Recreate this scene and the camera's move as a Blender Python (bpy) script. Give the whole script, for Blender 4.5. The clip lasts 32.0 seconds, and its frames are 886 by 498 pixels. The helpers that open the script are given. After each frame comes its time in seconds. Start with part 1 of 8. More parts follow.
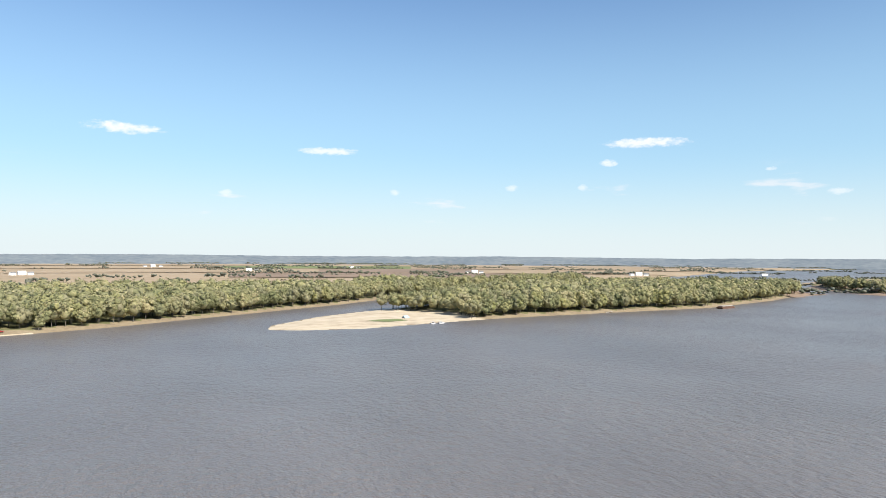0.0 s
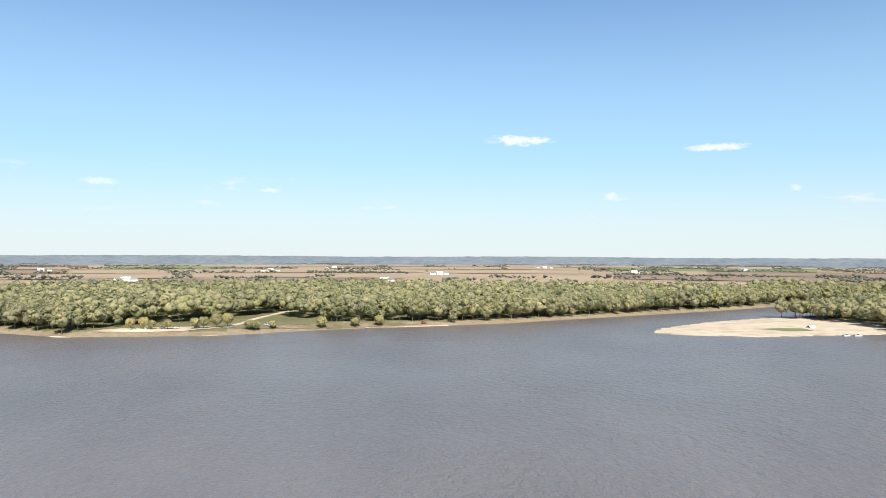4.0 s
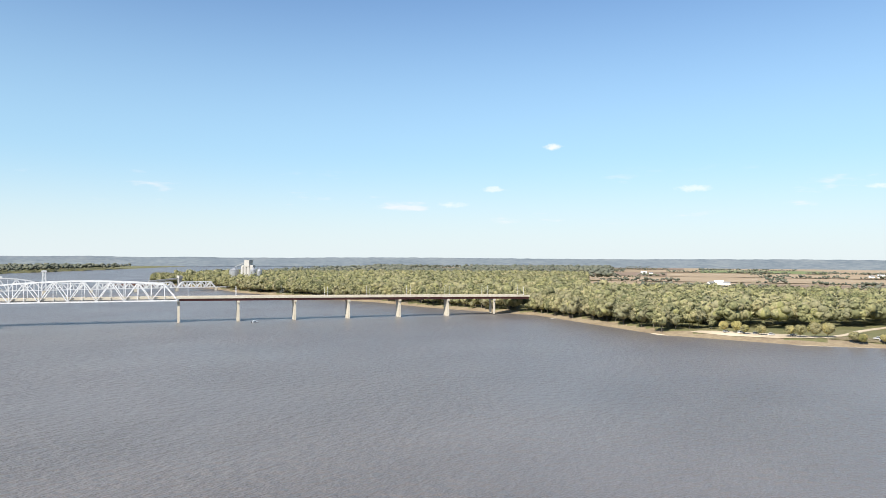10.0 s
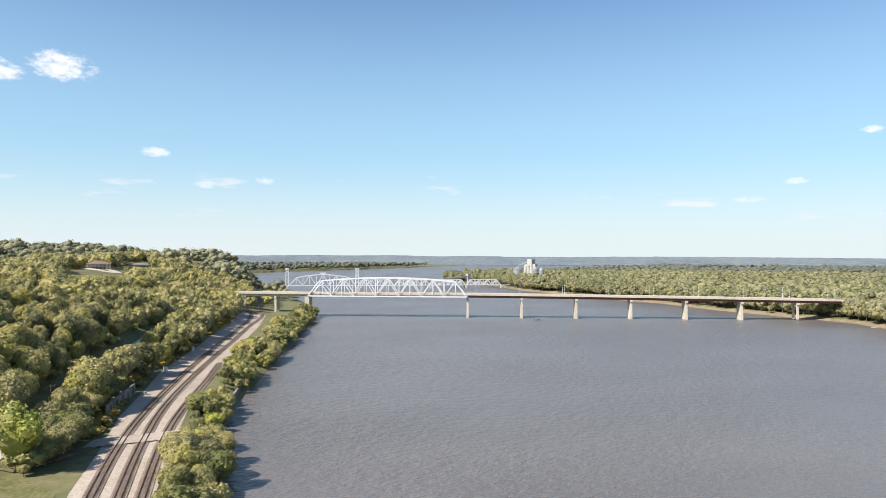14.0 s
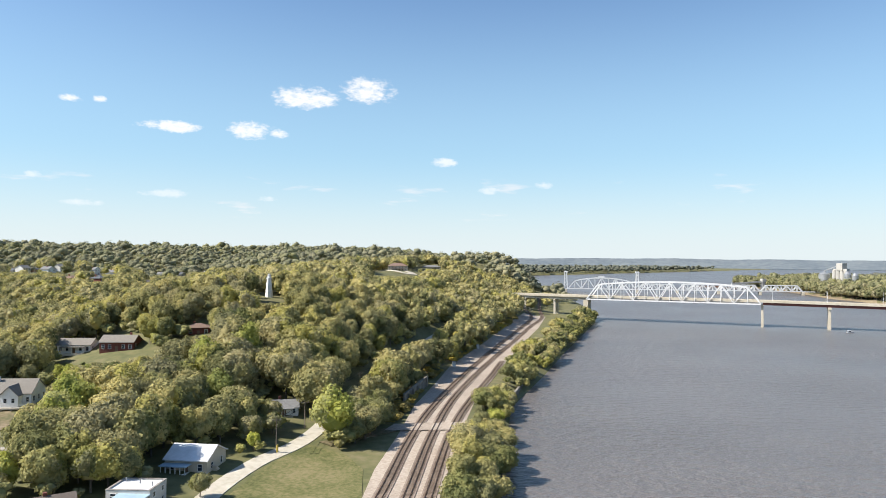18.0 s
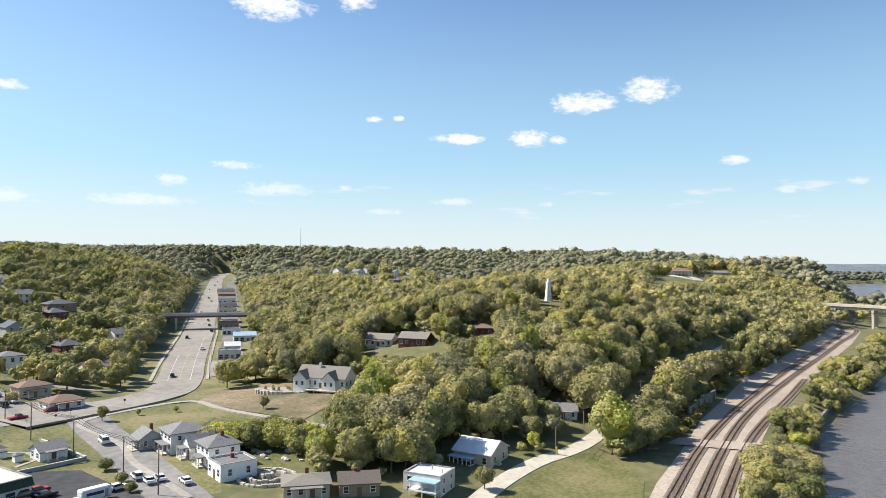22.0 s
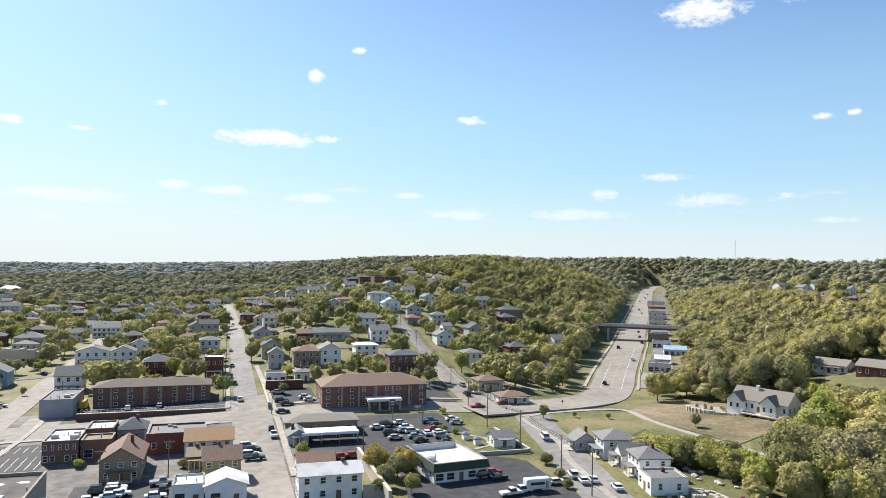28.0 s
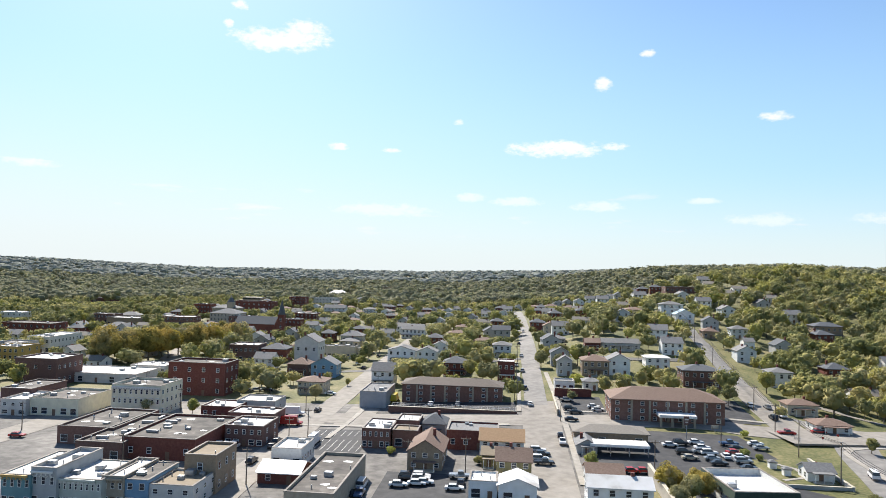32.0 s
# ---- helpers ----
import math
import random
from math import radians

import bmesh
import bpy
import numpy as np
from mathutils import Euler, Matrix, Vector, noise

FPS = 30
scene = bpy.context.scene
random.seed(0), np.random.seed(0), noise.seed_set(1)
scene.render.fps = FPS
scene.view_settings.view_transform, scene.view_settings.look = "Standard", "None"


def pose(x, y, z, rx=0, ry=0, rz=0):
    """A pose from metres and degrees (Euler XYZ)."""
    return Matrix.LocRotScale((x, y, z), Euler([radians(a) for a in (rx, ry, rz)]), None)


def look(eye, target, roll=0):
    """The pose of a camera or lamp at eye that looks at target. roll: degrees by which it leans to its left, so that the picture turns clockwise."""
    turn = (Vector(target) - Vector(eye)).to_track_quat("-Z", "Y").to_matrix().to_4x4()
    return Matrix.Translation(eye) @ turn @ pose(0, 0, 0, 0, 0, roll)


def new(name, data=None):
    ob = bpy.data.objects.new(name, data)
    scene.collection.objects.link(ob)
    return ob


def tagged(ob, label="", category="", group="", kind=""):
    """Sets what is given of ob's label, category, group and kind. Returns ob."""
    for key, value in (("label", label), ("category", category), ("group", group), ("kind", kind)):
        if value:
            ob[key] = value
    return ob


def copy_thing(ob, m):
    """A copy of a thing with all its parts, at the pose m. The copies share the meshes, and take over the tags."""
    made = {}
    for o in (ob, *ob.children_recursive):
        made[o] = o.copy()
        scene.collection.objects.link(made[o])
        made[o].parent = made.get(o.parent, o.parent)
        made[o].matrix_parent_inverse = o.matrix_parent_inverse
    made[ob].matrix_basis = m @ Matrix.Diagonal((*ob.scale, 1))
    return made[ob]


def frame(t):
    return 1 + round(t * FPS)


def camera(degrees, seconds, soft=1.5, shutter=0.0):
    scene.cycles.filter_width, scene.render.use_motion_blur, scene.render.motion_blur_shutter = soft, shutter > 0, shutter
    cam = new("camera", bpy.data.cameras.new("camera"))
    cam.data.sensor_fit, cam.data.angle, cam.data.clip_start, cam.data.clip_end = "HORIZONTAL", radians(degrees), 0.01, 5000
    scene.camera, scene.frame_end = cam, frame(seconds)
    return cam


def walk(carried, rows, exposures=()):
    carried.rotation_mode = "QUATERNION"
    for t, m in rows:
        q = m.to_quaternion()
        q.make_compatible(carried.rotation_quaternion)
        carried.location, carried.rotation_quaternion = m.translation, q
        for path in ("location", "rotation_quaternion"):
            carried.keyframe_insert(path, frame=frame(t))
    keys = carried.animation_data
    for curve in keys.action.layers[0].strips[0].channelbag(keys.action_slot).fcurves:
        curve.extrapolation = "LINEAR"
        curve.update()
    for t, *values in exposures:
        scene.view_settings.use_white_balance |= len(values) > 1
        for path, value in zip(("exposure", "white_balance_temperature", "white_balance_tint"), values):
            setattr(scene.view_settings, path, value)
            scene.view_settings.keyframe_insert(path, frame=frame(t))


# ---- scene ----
EYE_H = 60.0
cam = camera(64.45, 32.0, soft=0.7)
rows = [
    (0.0, pose(0, 0, EYE_H, 90.555, -0.384, -26.876)),
    (0.5, pose(0, 0, EYE_H, 90.565, -0.336, -23.650)),
    (1.0, pose(0, 0, EYE_H, 90.601, -0.311, -19.714)),
    (1.5, pose(0, 0, EYE_H, 90.616, -0.276, -15.507)),
    (2.0, pose(0, 0, EYE_H, 90.613, -0.285, -11.442)),
    (2.5, pose(0, 0, EYE_H, 90.602, -0.295, -7.630)),
    (3.0, pose(0, 0, EYE_H, 90.598, -0.267, -3.832)),
    (3.5, pose(0, 0, EYE_H, 90.578, -0.277, -0.007)),
    (5.5, pose(0, 0, EYE_H, 90.516, -0.128, 15.002)),
    (6.0, pose(0, 0, EYE_H, 90.563, -0.182, 18.817)),
    (6.5, pose(0, 0, EYE_H, 90.592, -0.185, 22.686)),
    (7.0, pose(0, 0, EYE_H, 90.610, -0.172, 26.575)),
    (7.5, pose(0, 0, EYE_H, 90.624, -0.198, 30.411)),
    (8.0, pose(0, 0, EYE_H, 90.647, -0.223, 34.261)),
    (8.5, pose(0, 0, EYE_H, 90.646, -0.212, 38.102)),
    (9.0, pose(0, 0, EYE_H, 90.670, -0.231, 41.952)),
    (9.5, pose(0, 0, EYE_H, 90.684, -0.268, 45.761)),
    (10.0, pose(0, 0, EYE_H, 90.674, -0.273, 49.484)),
    (10.5, pose(0, 0, EYE_H, 90.650, -0.318, 53.087)),
    (11.0, pose(0, 0, EYE_H, 90.641, -0.330, 56.146)),
    (11.5, pose(0, 0, EYE_H, 90.602, -0.279, 58.616)),
    (12.0, pose(0, 0, EYE_H, 90.557, -0.266, 61.000)),
    (12.5, pose(0, 0, EYE_H, 90.544, -0.257, 63.391)),
    (13.0, pose(0, 0, EYE_H, 90.502, -0.292, 66.364)),
    (13.5, pose(0, 0, EYE_H, 90.498, -0.295, 69.256)),
    (14.0, pose(0, 0, EYE_H, 90.507, -0.266, 72.092)),
    (14.5, pose(0, 0, EYE_H, 90.512, -0.240, 74.931)),
    (15.0, pose(0, 0, EYE_H, 90.521, -0.250, 77.746)),
    (15.5, pose(0, 0, EYE_H, 90.534, -0.305, 80.542)),
    (17.5, pose(0, 0, EYE_H, 90.635, -0.291, 91.694)),
    (18.0, pose(0, 0, EYE_H, 90.641, -0.319, 94.502)),
    (18.5, pose(0, 0, EYE_H, 90.649, -0.337, 97.287)),
    (19.0, pose(0, 0, EYE_H, 90.692, -0.378, 100.095)),
    (19.5, pose(0, 0, EYE_H, 90.741, -0.386, 102.892)),
    (20.0, pose(0, 0, EYE_H, 90.737, -0.391, 105.675)),
    (20.5, pose(0, 0, EYE_H, 90.734, -0.391, 108.478)),
    (21.0, pose(0, 0, EYE_H, 90.766, -0.402, 111.286)),
    (21.5, pose(0, 0, EYE_H, 90.792, -0.454, 114.119)),
    (22.0, pose(0, 0, EYE_H, 90.847, -0.500, 116.924)),
    (22.5, pose(0, 0, EYE_H, 90.939, -0.536, 119.744)),
    (23.0, pose(0, 0, EYE_H, 91.012, -0.563, 122.552)),
    (23.5, pose(0, 0, EYE_H, 91.051, -0.606, 125.394)),
    (24.0, pose(0, 0, EYE_H, 91.099, -0.624, 128.222)),
    (24.5, pose(0, 0, EYE_H, 91.126, -0.674, 131.039)),
    (25.0, pose(0, 0, EYE_H, 91.151, -0.699, 133.888)),
    (25.5, pose(0, 0, EYE_H, 91.191, -0.725, 136.732)),
    (27.5, pose(0, 0, EYE_H, 91.360, -1.025, 148.086)),
    (28.0, pose(0, 0, EYE_H, 91.411, -1.039, 150.931)),
    (28.5, pose(0, 0, EYE_H, 91.456, -1.110, 153.770)),
    (29.0, pose(0, 0, EYE_H, 91.520, -1.183, 156.652)),
    (29.5, pose(0, 0, EYE_H, 91.549, -1.234, 159.506)),
    (30.0, pose(0, 0, EYE_H, 91.591, -1.243, 162.395)),
    (30.5, pose(0, 0, EYE_H, 91.607, -1.281, 165.285)),
    (31.0, pose(0, 0, EYE_H, 91.634, -1.303, 168.213)),
    (31.5, pose(0, 0, EYE_H, 91.648, -1.339, 171.147)),
    (32.0, pose(0, 0, EYE_H, 91.650, -1.376, 174.070)),
]
walk(cam, rows, exposures=((0.0, 0.9), (32.0, 0.9)))

# ---------------------------------------------------------------- light
SUN_YAW, SUN_EL = 196.0, 43.0          # degrees, turning left from +y
sun_dir = Vector((-math.sin(radians(SUN_YAW)) * math.cos(radians(SUN_EL)),
                  math.cos(radians(SUN_YAW)) * math.cos(radians(SUN_EL)), math.sin(radians(SUN_EL))))
sun_data = bpy.data.lights.new("sun", "SUN")
sun_data.energy, sun_data.angle, sun_data.color = 5.0, radians(0.55), (1.0, 0.935, 0.84)
sun = new("sun", sun_data)
sun.matrix_world = look(sun_dir * 500, (0, 0, 0))


class Nodes:
    """Short hand for node trees."""

    def __init__(self, tree):
        self.t = tree

    def add(self, kind, **props):
        n = self.t.nodes.new(kind)
        for k, v in props.items():
            if k == "op":
                n.operation = v
            elif k == "blend":
                n.blend_type = v
            elif k == "dtype":
                n.data_type = v
        return n

    def put(self, sock, v):
        if isinstance(v, bpy.types.NodeSocket):
            self.t.links.new(v, sock)
        elif v is not None:
            sock.default_value = v

    def math(self, op, a, b=None, c=None, clamp=False):
        n = self.add("ShaderNodeMath", op=op)
        n.use_clamp = clamp
        for s, v in zip(n.inputs, (a, b, c)):
            self.put(s, v)
        return n.outputs[0]

    def noise(self, vec, scale, detail=4.0, rough=0.55):
        n = self.add("ShaderNodeTexNoise")
        self.put(n.inputs["Vector"], vec)
        n.inputs["Scale"].default_value, n.inputs["Detail"].default_value = scale, detail
        n.inputs["Roughness"].default_value = rough
        return n.outputs["Fac"]

    def ramp(self, fac, stops):
        n = self.add("ShaderNodeValToRGB")
        el = n.color_ramp.elements
        while len(el) < len(stops):
            el.new(0.5)
        for e, (p, c) in zip(el, stops):
            e.position, e.color = p, (*c, 1.0)
        self.put(n.inputs[0], fac)
        return n.outputs[0]

    def mix(self, fac, a, b, blend="MIX"):
        n = self.add("ShaderNodeMix", dtype="RGBA", blend=blend)
        self.put(n.inputs[0], fac)
        for s, v in ((n.inputs[6], a), (n.inputs[7], b)):
            if isinstance(v, tuple) and len(v) == 3:
                v = (*v, 1.0)
            self.put(s, v)
        return n.outputs[2]

    def smooth(self, v, lo, hi):
        n = self.add("ShaderNodeMapRange")
        n.interpolation_type = "SMOOTHSTEP"
        self.put(n.inputs[0], v)
        n.inputs[1].default_value, n.inputs[2].default_value = lo, hi
        return n.outputs[0]


SKY_GAIN = 0.108
world = bpy.data.worlds.new("sky")
scene.world = world
world.use_nodes = True
world.node_tree.nodes.clear()
W = Nodes(world.node_tree)
sky = W.add("ShaderNodeTexSky")
sky.sky_type = "NISHITA"
sky.sun_disc = False
sky.sun_elevation, sky.sun_rotation = radians(SUN_EL), radians(-SUN_YAW)
sky.altitude, sky.air_density, sky.dust_density, sky.ozone_density = 150, 1.0, 0.6, 2.0
tc = W.add("ShaderNodeTexCoord")
sep = W.add("ShaderNodeSeparateXYZ")
W.put(sep.inputs[0], tc.outputs["Generated"])
# turn to the left from +y, and height over the horizon, in degrees
heading = W.math("MULTIPLY", W.math("ARCTAN2", W.math("MULTIPLY", sep.outputs[0], -1.0), sep.outputs[1]), 57.2958)
heading = W.math("WRAP", heading, 280.0, -80.0)
rise = W.math("MULTIPLY", W.math("ARCSINE", sep.outputs[2]), 57.2958)
place = W.add("ShaderNodeCombineXYZ")
W.put(place.inputs[0], heading)
W.put(place.inputs[1], W.math("MULTIPLY", rise, 1.9))
puff = W.math("ADD", W.math("MULTIPLY", W.math("SUBTRACT", W.noise(place.outputs[0], 0.5, 6.0, 0.62), 0.5), 0.7), W.math("MULTIPLY", W.math("SUBTRACT", W.noise(place.outputs[0], 1.7, 4.0, 0.6), 0.5), 0.5))
# clouds: heading, height, half width and half height in degrees
CLOUDS_EAST = [(-2.2, 9.3, 3.28, 0.55), (-9.7, 4.8, 0.74, 0.33), (-17.5, 8.3, 2.86, 0.39), (-22.9, 5.1, 0.53, 0.33), (-32.4, 5.5, 0.69, 0.33), (-38.1, 5.5, 0.58, 0.33), (-43.0, 8.9, 4.56, 0.5), (-40.1, 7.4, 0.85, 0.39), (-51.9, 6.6, 0.53, 0.22), (-56.4, 4.8, 0.9, 0.33), (40.7, 8.9, 0.95, 0.39), (29.9, 5.4, 1.59, 0.39), (17.6, 5.1, 1.06, 0.28), (48.7, 4.3, 1.48, 0.33), (45.5, 5.5, 1.06, 0.28)]
CLOUDS_NORTH = [(94.5, 7.6, 1.32, 0.5), (90.8, 5.4, 1.06, 0.33), (86.3, 5.8, 0.95, 0.39), (45.4, 5.6, 0.74, 0.28), (48.7, 4.3, 1.32, 0.33), (105.7, 12.5, 3.28, 1.11), (100.7, 13.2, 2.65, 1.27), (115.7, 9.7, 2.65, 0.55), (109.9, 9.8, 2.01, 0.88), (107.7, 9.6, 1.06, 0.44), (94.4, 7.6, 1.01, 0.39), (90.9, 5.3, 0.95, 0.33), (122.5, 11.2, 1.06, 0.33), (120.7, 11.3, 0.64, 0.33), (116.2, 4.7, 1.96, 0.44), (121.6, 3.8, 1.85, 0.33), (108.5, 4.5, 1.06, 0.28)]
CLOUDS_WEST = [(131.3, 19.4, 3.18, 1.22), (124.1, 20.1, 1.91, 1.11), (148.8, 11.8, 1.43, 0.5), (133.5, 7.2, 2.12, 0.5), (138.1, 5.9, 1.75, 0.61), (130.5, 5.4, 3.71, 0.77), (140.2, 4.3, 4.87, 0.61), (149.6, 4.2, 3.5, 0.61), (153.7, 5.7, 1.59, 0.33), (124.8, 5.7, 0.69, 0.28)]
CLOUDS_SOUTH = [(164.9, 9.8, 4.77, 0.94), (160.7, 10.0, 1.38, 0.44), (161.5, 14.8, 0.9, 0.77), (158.1, 16.9, 0.74, 0.39), (173.1, 11.9, 0.58, 0.33), (148.6, 11.9, 1.06, 0.44), (182.8, 9.7, 1.06, 0.39), (178.6, 9.5, 1.01, 0.28), (171.9, 5.9, 1.59, 0.5), (168.2, 5.6, 2.75, 0.5), (161.8, 5.3, 2.75, 0.55), (179.0, 4.7, 5.3, 0.72), (130.8, 19.2, 3.6, 1.22), (187.9, 17.4, 4.24, 1.22), (185.7, 18.0, 2.54, 1.55), (190.8, 19.6, 0.85, 0.55), (191.6, 18.3, 0.53, 0.44), (182.8, 9.6, 1.06, 0.33), (178.6, 9.5, 0.85, 0.28), (205.0, 6.8, 2.38, 0.44)]
nearest = None
for ca, ce, cw, ch in CLOUDS_EAST + CLOUDS_NORTH + CLOUDS_WEST + CLOUDS_SOUTH:
    scaled = W.add("ShaderNodeVectorMath", op="MULTIPLY_ADD")
    W.put(scaled.inputs[0], place.outputs[0])
    scaled.inputs[1].default_value, scaled.inputs[2].default_value = (1.1 / cw, 1.15 / (1.9 * ch), 0), (-1.1 * ca / cw, -1.15 * ce / ch, 0)
    square = W.add("ShaderNodeVectorMath", op="DOT_PRODUCT")
    W.put(square.inputs[0], scaled.outputs[0])
    W.put(square.inputs[1], scaled.outputs[0])
    nearest = square.outputs["Value"] if nearest is None else W.math("MINIMUM", nearest, square.outputs["Value"])
fill = W.math("ADD", W.math("SUBTRACT", 0.75, W.math("MULTIPLY", nearest, 0.75)), W.math("MULTIPLY", puff, 2.6))
cover = W.smooth(fill, 0.0, 0.85)
# thin cloud low over the hills
veil_place = W.add("ShaderNodeCombineXYZ")
W.put(veil_place.inputs[0], heading)
W.put(veil_place.inputs[1], W.math("MULTIPLY", rise, 5.0))
veil = W.math("MULTIPLY", W.smooth(W.noise(veil_place.outputs[0], 0.16, 4.0), 0.60, 0.74), W.math("MULTIPLY", W.smooth(rise, 2.0, 3.6), W.smooth(rise, 7.5, 5.0)))
low_haze = W.math("POWER", W.smooth(rise, 9.0, -1.0), 1.2)
high_haze = W.smooth(rise, 24.0, 4.0)
sunward = W.smooth(heading, 138.0, 212.0)
air = W.mix(1.0, sky.outputs[0], (SKY_GAIN * 0.84, SKY_GAIN * 0.97, SKY_GAIN * 1.07), "MULTIPLY")
air = W.mix(W.math("MULTIPLY", high_haze, 0.60), air, (0.35, 0.545, 0.66))
air = W.mix(W.math("MULTIPLY", W.smooth(rise, 17.0, 2.0), W.math("MULTIPLY", sunward, 0.62)), air, (0.62, 0.67, 0.68))
air = W.mix(W.math("MULTIPLY", low_haze, 0.86), air, (0.60, 0.645, 0.655))
air = W.mix(W.math("MULTIPLY", veil, 0.55), air, (0.735, 0.70, 0.705))
air = W.mix(W.math("MULTIPLY", cover, W.math("ADD", 0.45, W.math("MULTIPLY", W.smooth(rise, 4.0, 11.0), 0.48))), air, (0.76, 0.76, 0.77))
bg = W.add("ShaderNodeBackground")
bg.inputs[1].default_value = 0.77
W.put(bg.inputs[0], air)
out = W.add("ShaderNodeOutputWorld")
W.put(out.inputs[0], bg.outputs[0])


# ---------------------------------------------------------------- materials
def material(name, stops, scale=0.5, detail=5.0, rough=0.85, metal=0.0, bump=0.3, bump_scale=None, big=0.03,
             big_amount=0.35, per_piece=0.0, per_island=0.0, spec=0.3, squash=None, tone=0.78, lump=0.1, per_cell=0.0, vary=1.0):
    """A surface whose colour wanders over its stops at one fine scale, with blotches at a coarse one."""
    m = bpy.data.materials.new(name)
    m.use_nodes = True
    N = Nodes(m.node_tree)
    b = m.node_tree.nodes["Principled BSDF"]
    t = N.add("ShaderNodeTexCoord")
    geo = N.add("ShaderNodeNewGeometry")
    vec = geo.outputs["Position"]
    if squash:
        mp = N.add("ShaderNodeMapping")
        N.put(mp.inputs[0], vec)
        mp.inputs["Scale"].default_value = squash
        vec = mp.outputs[0]
    fine = N.noise(vec, scale, detail)
    coarse = N.noise(vec, big, 3.0)
    f = N.math("ADD", N.math("MULTIPLY", N.math("SUBTRACT", fine, 0.5), 1.6), 0.5)
    f = N.math("ADD", f, N.math("MULTIPLY", N.math("SUBTRACT", coarse, 0.5), big_amount * 3))
    if per_piece:
        oi = N.add("ShaderNodeObjectInfo")
        f = N.math("ADD", f, N.math("MULTIPLY", N.math("SUBTRACT", oi.outputs["Random"], 0.5), per_piece))
    if per_island:
        f = N.math("ADD", f, N.math("MULTIPLY", N.math("SUBTRACT", geo.outputs["Random Per Island"], 0.5), per_island))
    cells = None
    if per_cell:
        # every tree of a wood has its own shade of green
        flat = N.add("ShaderNodeVectorMath", op="MULTIPLY")
        N.put(flat.inputs[0], geo.outputs["Position"])
        flat.inputs[1].default_value = (1.0, 1.0, 0.15)
        vo = N.add("ShaderNodeTexVoronoi")
        vo.inputs["Scale"].default_value = per_cell
        N.put(vo.inputs["Vector"], flat.outputs[0])
        cells = N.add("ShaderNodeSeparateXYZ")
        N.put(cells.inputs[0], vo.outputs["Color"])
        f = N.math("ADD", f, N.math("MULTIPLY", N.math("SUBTRACT", cells.outputs[0], 0.5), 0.85 * vary))
    n = len(stops)
    col = N.ramp(f, [(0.08 + 0.84 * i / max(1, n - 1), c) for i, c in enumerate([tuple(q * tone for q in s) for s in stops])])
    if cells:
        mean = tuple(tone * (sum(s[q] for s in stops) / n) for q in range(3))
        grey = sum(mean) / 3
        dull = tuple(0.55 * grey * w + 0.45 * c for c, w in zip(mean, (1.22, 1.12, 0.86)))
        col = N.mix(N.math("MULTIPLY", N.smooth(cells.outputs[1], 0.35, 1.0), 0.6), col, dull)
        # some crowns have turned yellow-green, some are still dark
        bright = (mean[0] * 1.22, mean[1] * 1.24, mean[2] * 0.82)
        deep = (mean[0] * 0.58, mean[1] * 0.66, mean[2] * 0.64)
        col = N.mix(N.math("MULTIPLY", N.smooth(cells.outputs[2], 0.80, 0.92), 0.7 * vary), col, bright)
        col = N.mix(N.math("MULTIPLY", N.smooth(cells.outputs[2], 0.26, 0.14), 0.6), col, deep)
    N.put(b.inputs["Base Color"], col)
    b.inputs["Roughness"].default_value, b.inputs["Metallic"].default_value = rough, metal
    b.inputs["Specular IOR Level"].default_value = spec
    if bump:
        bp = N.add("ShaderNodeBump")
        bp.inputs["Strength"].default_value, bp.inputs["Distance"].default_value = bump, lump
        N.put(bp.inputs["Height"], N.noise(vec, bump_scale or scale * 2, 4.0))
        N.put(b.inputs["Normal"], bp.outputs[0])
    return m


def paint(name, c, rough=0.6, spec=0.4, wear=0.12, scale=0.6, metal=0.0):
    lo, hi = tuple(v * (1 - wear) for v in c), tuple(min(1, v * (1 + wear)) for v in c)
    return material(name, [lo, c, hi], scale=scale, rough=rough, spec=spec, bump=0.06, big=0.15, big_amount=0.25, metal=metal)


M_FOREST = material("forest_floor", [(0.10, 0.11, 0.045), (0.16, 0.155, 0.065), (0.22, 0.19, 0.10)], scale=0.25)
M_GRASS = material("mown_grass", [(0.085, 0.095, 0.028), (0.14, 0.142, 0.048), (0.20, 0.182, 0.075), (0.265, 0.22, 0.11)], scale=0.9, detail=7.0, big=0.045, big_amount=0.75)
M_FIELD = material("harvested_field", [(0.30, 0.23, 0.14), (0.37, 0.28, 0.18), (0.42, 0.33, 0.22)], scale=0.02, big=0.003)
M_FIELD_G = material("green_field", [(0.16, 0.20, 0.08), (0.22, 0.25, 0.10)], scale=0.02, big=0.003)
M_FIELD_B = material("brown_field", [(0.22, 0.16, 0.11), (0.29, 0.21, 0.15)], scale=0.02, big=0.003)
M_SAND = material("river_sand", [(0.42, 0.34, 0.24), (0.55, 0.46, 0.33), (0.62, 0.53, 0.40)], scale=0.08, big=0.02)
M_MUD = material("muddy_bank", [(0.20, 0.15, 0.10), (0.28, 0.22, 0.14), (0.34, 0.28, 0.18)], scale=0.3)
M_GRAVEL = material("ballast_gravel", [(0.30, 0.245, 0.195), (0.43, 0.355, 0.285), (0.54, 0.46, 0.375)], scale=1.2, big=0.05)
M_BALLAST = material("rusty_ballast", [(0.17, 0.125, 0.098), (0.25, 0.19, 0.15), (0.34, 0.27, 0.22)], scale=1.2, big=0.06, big_amount=0.6)
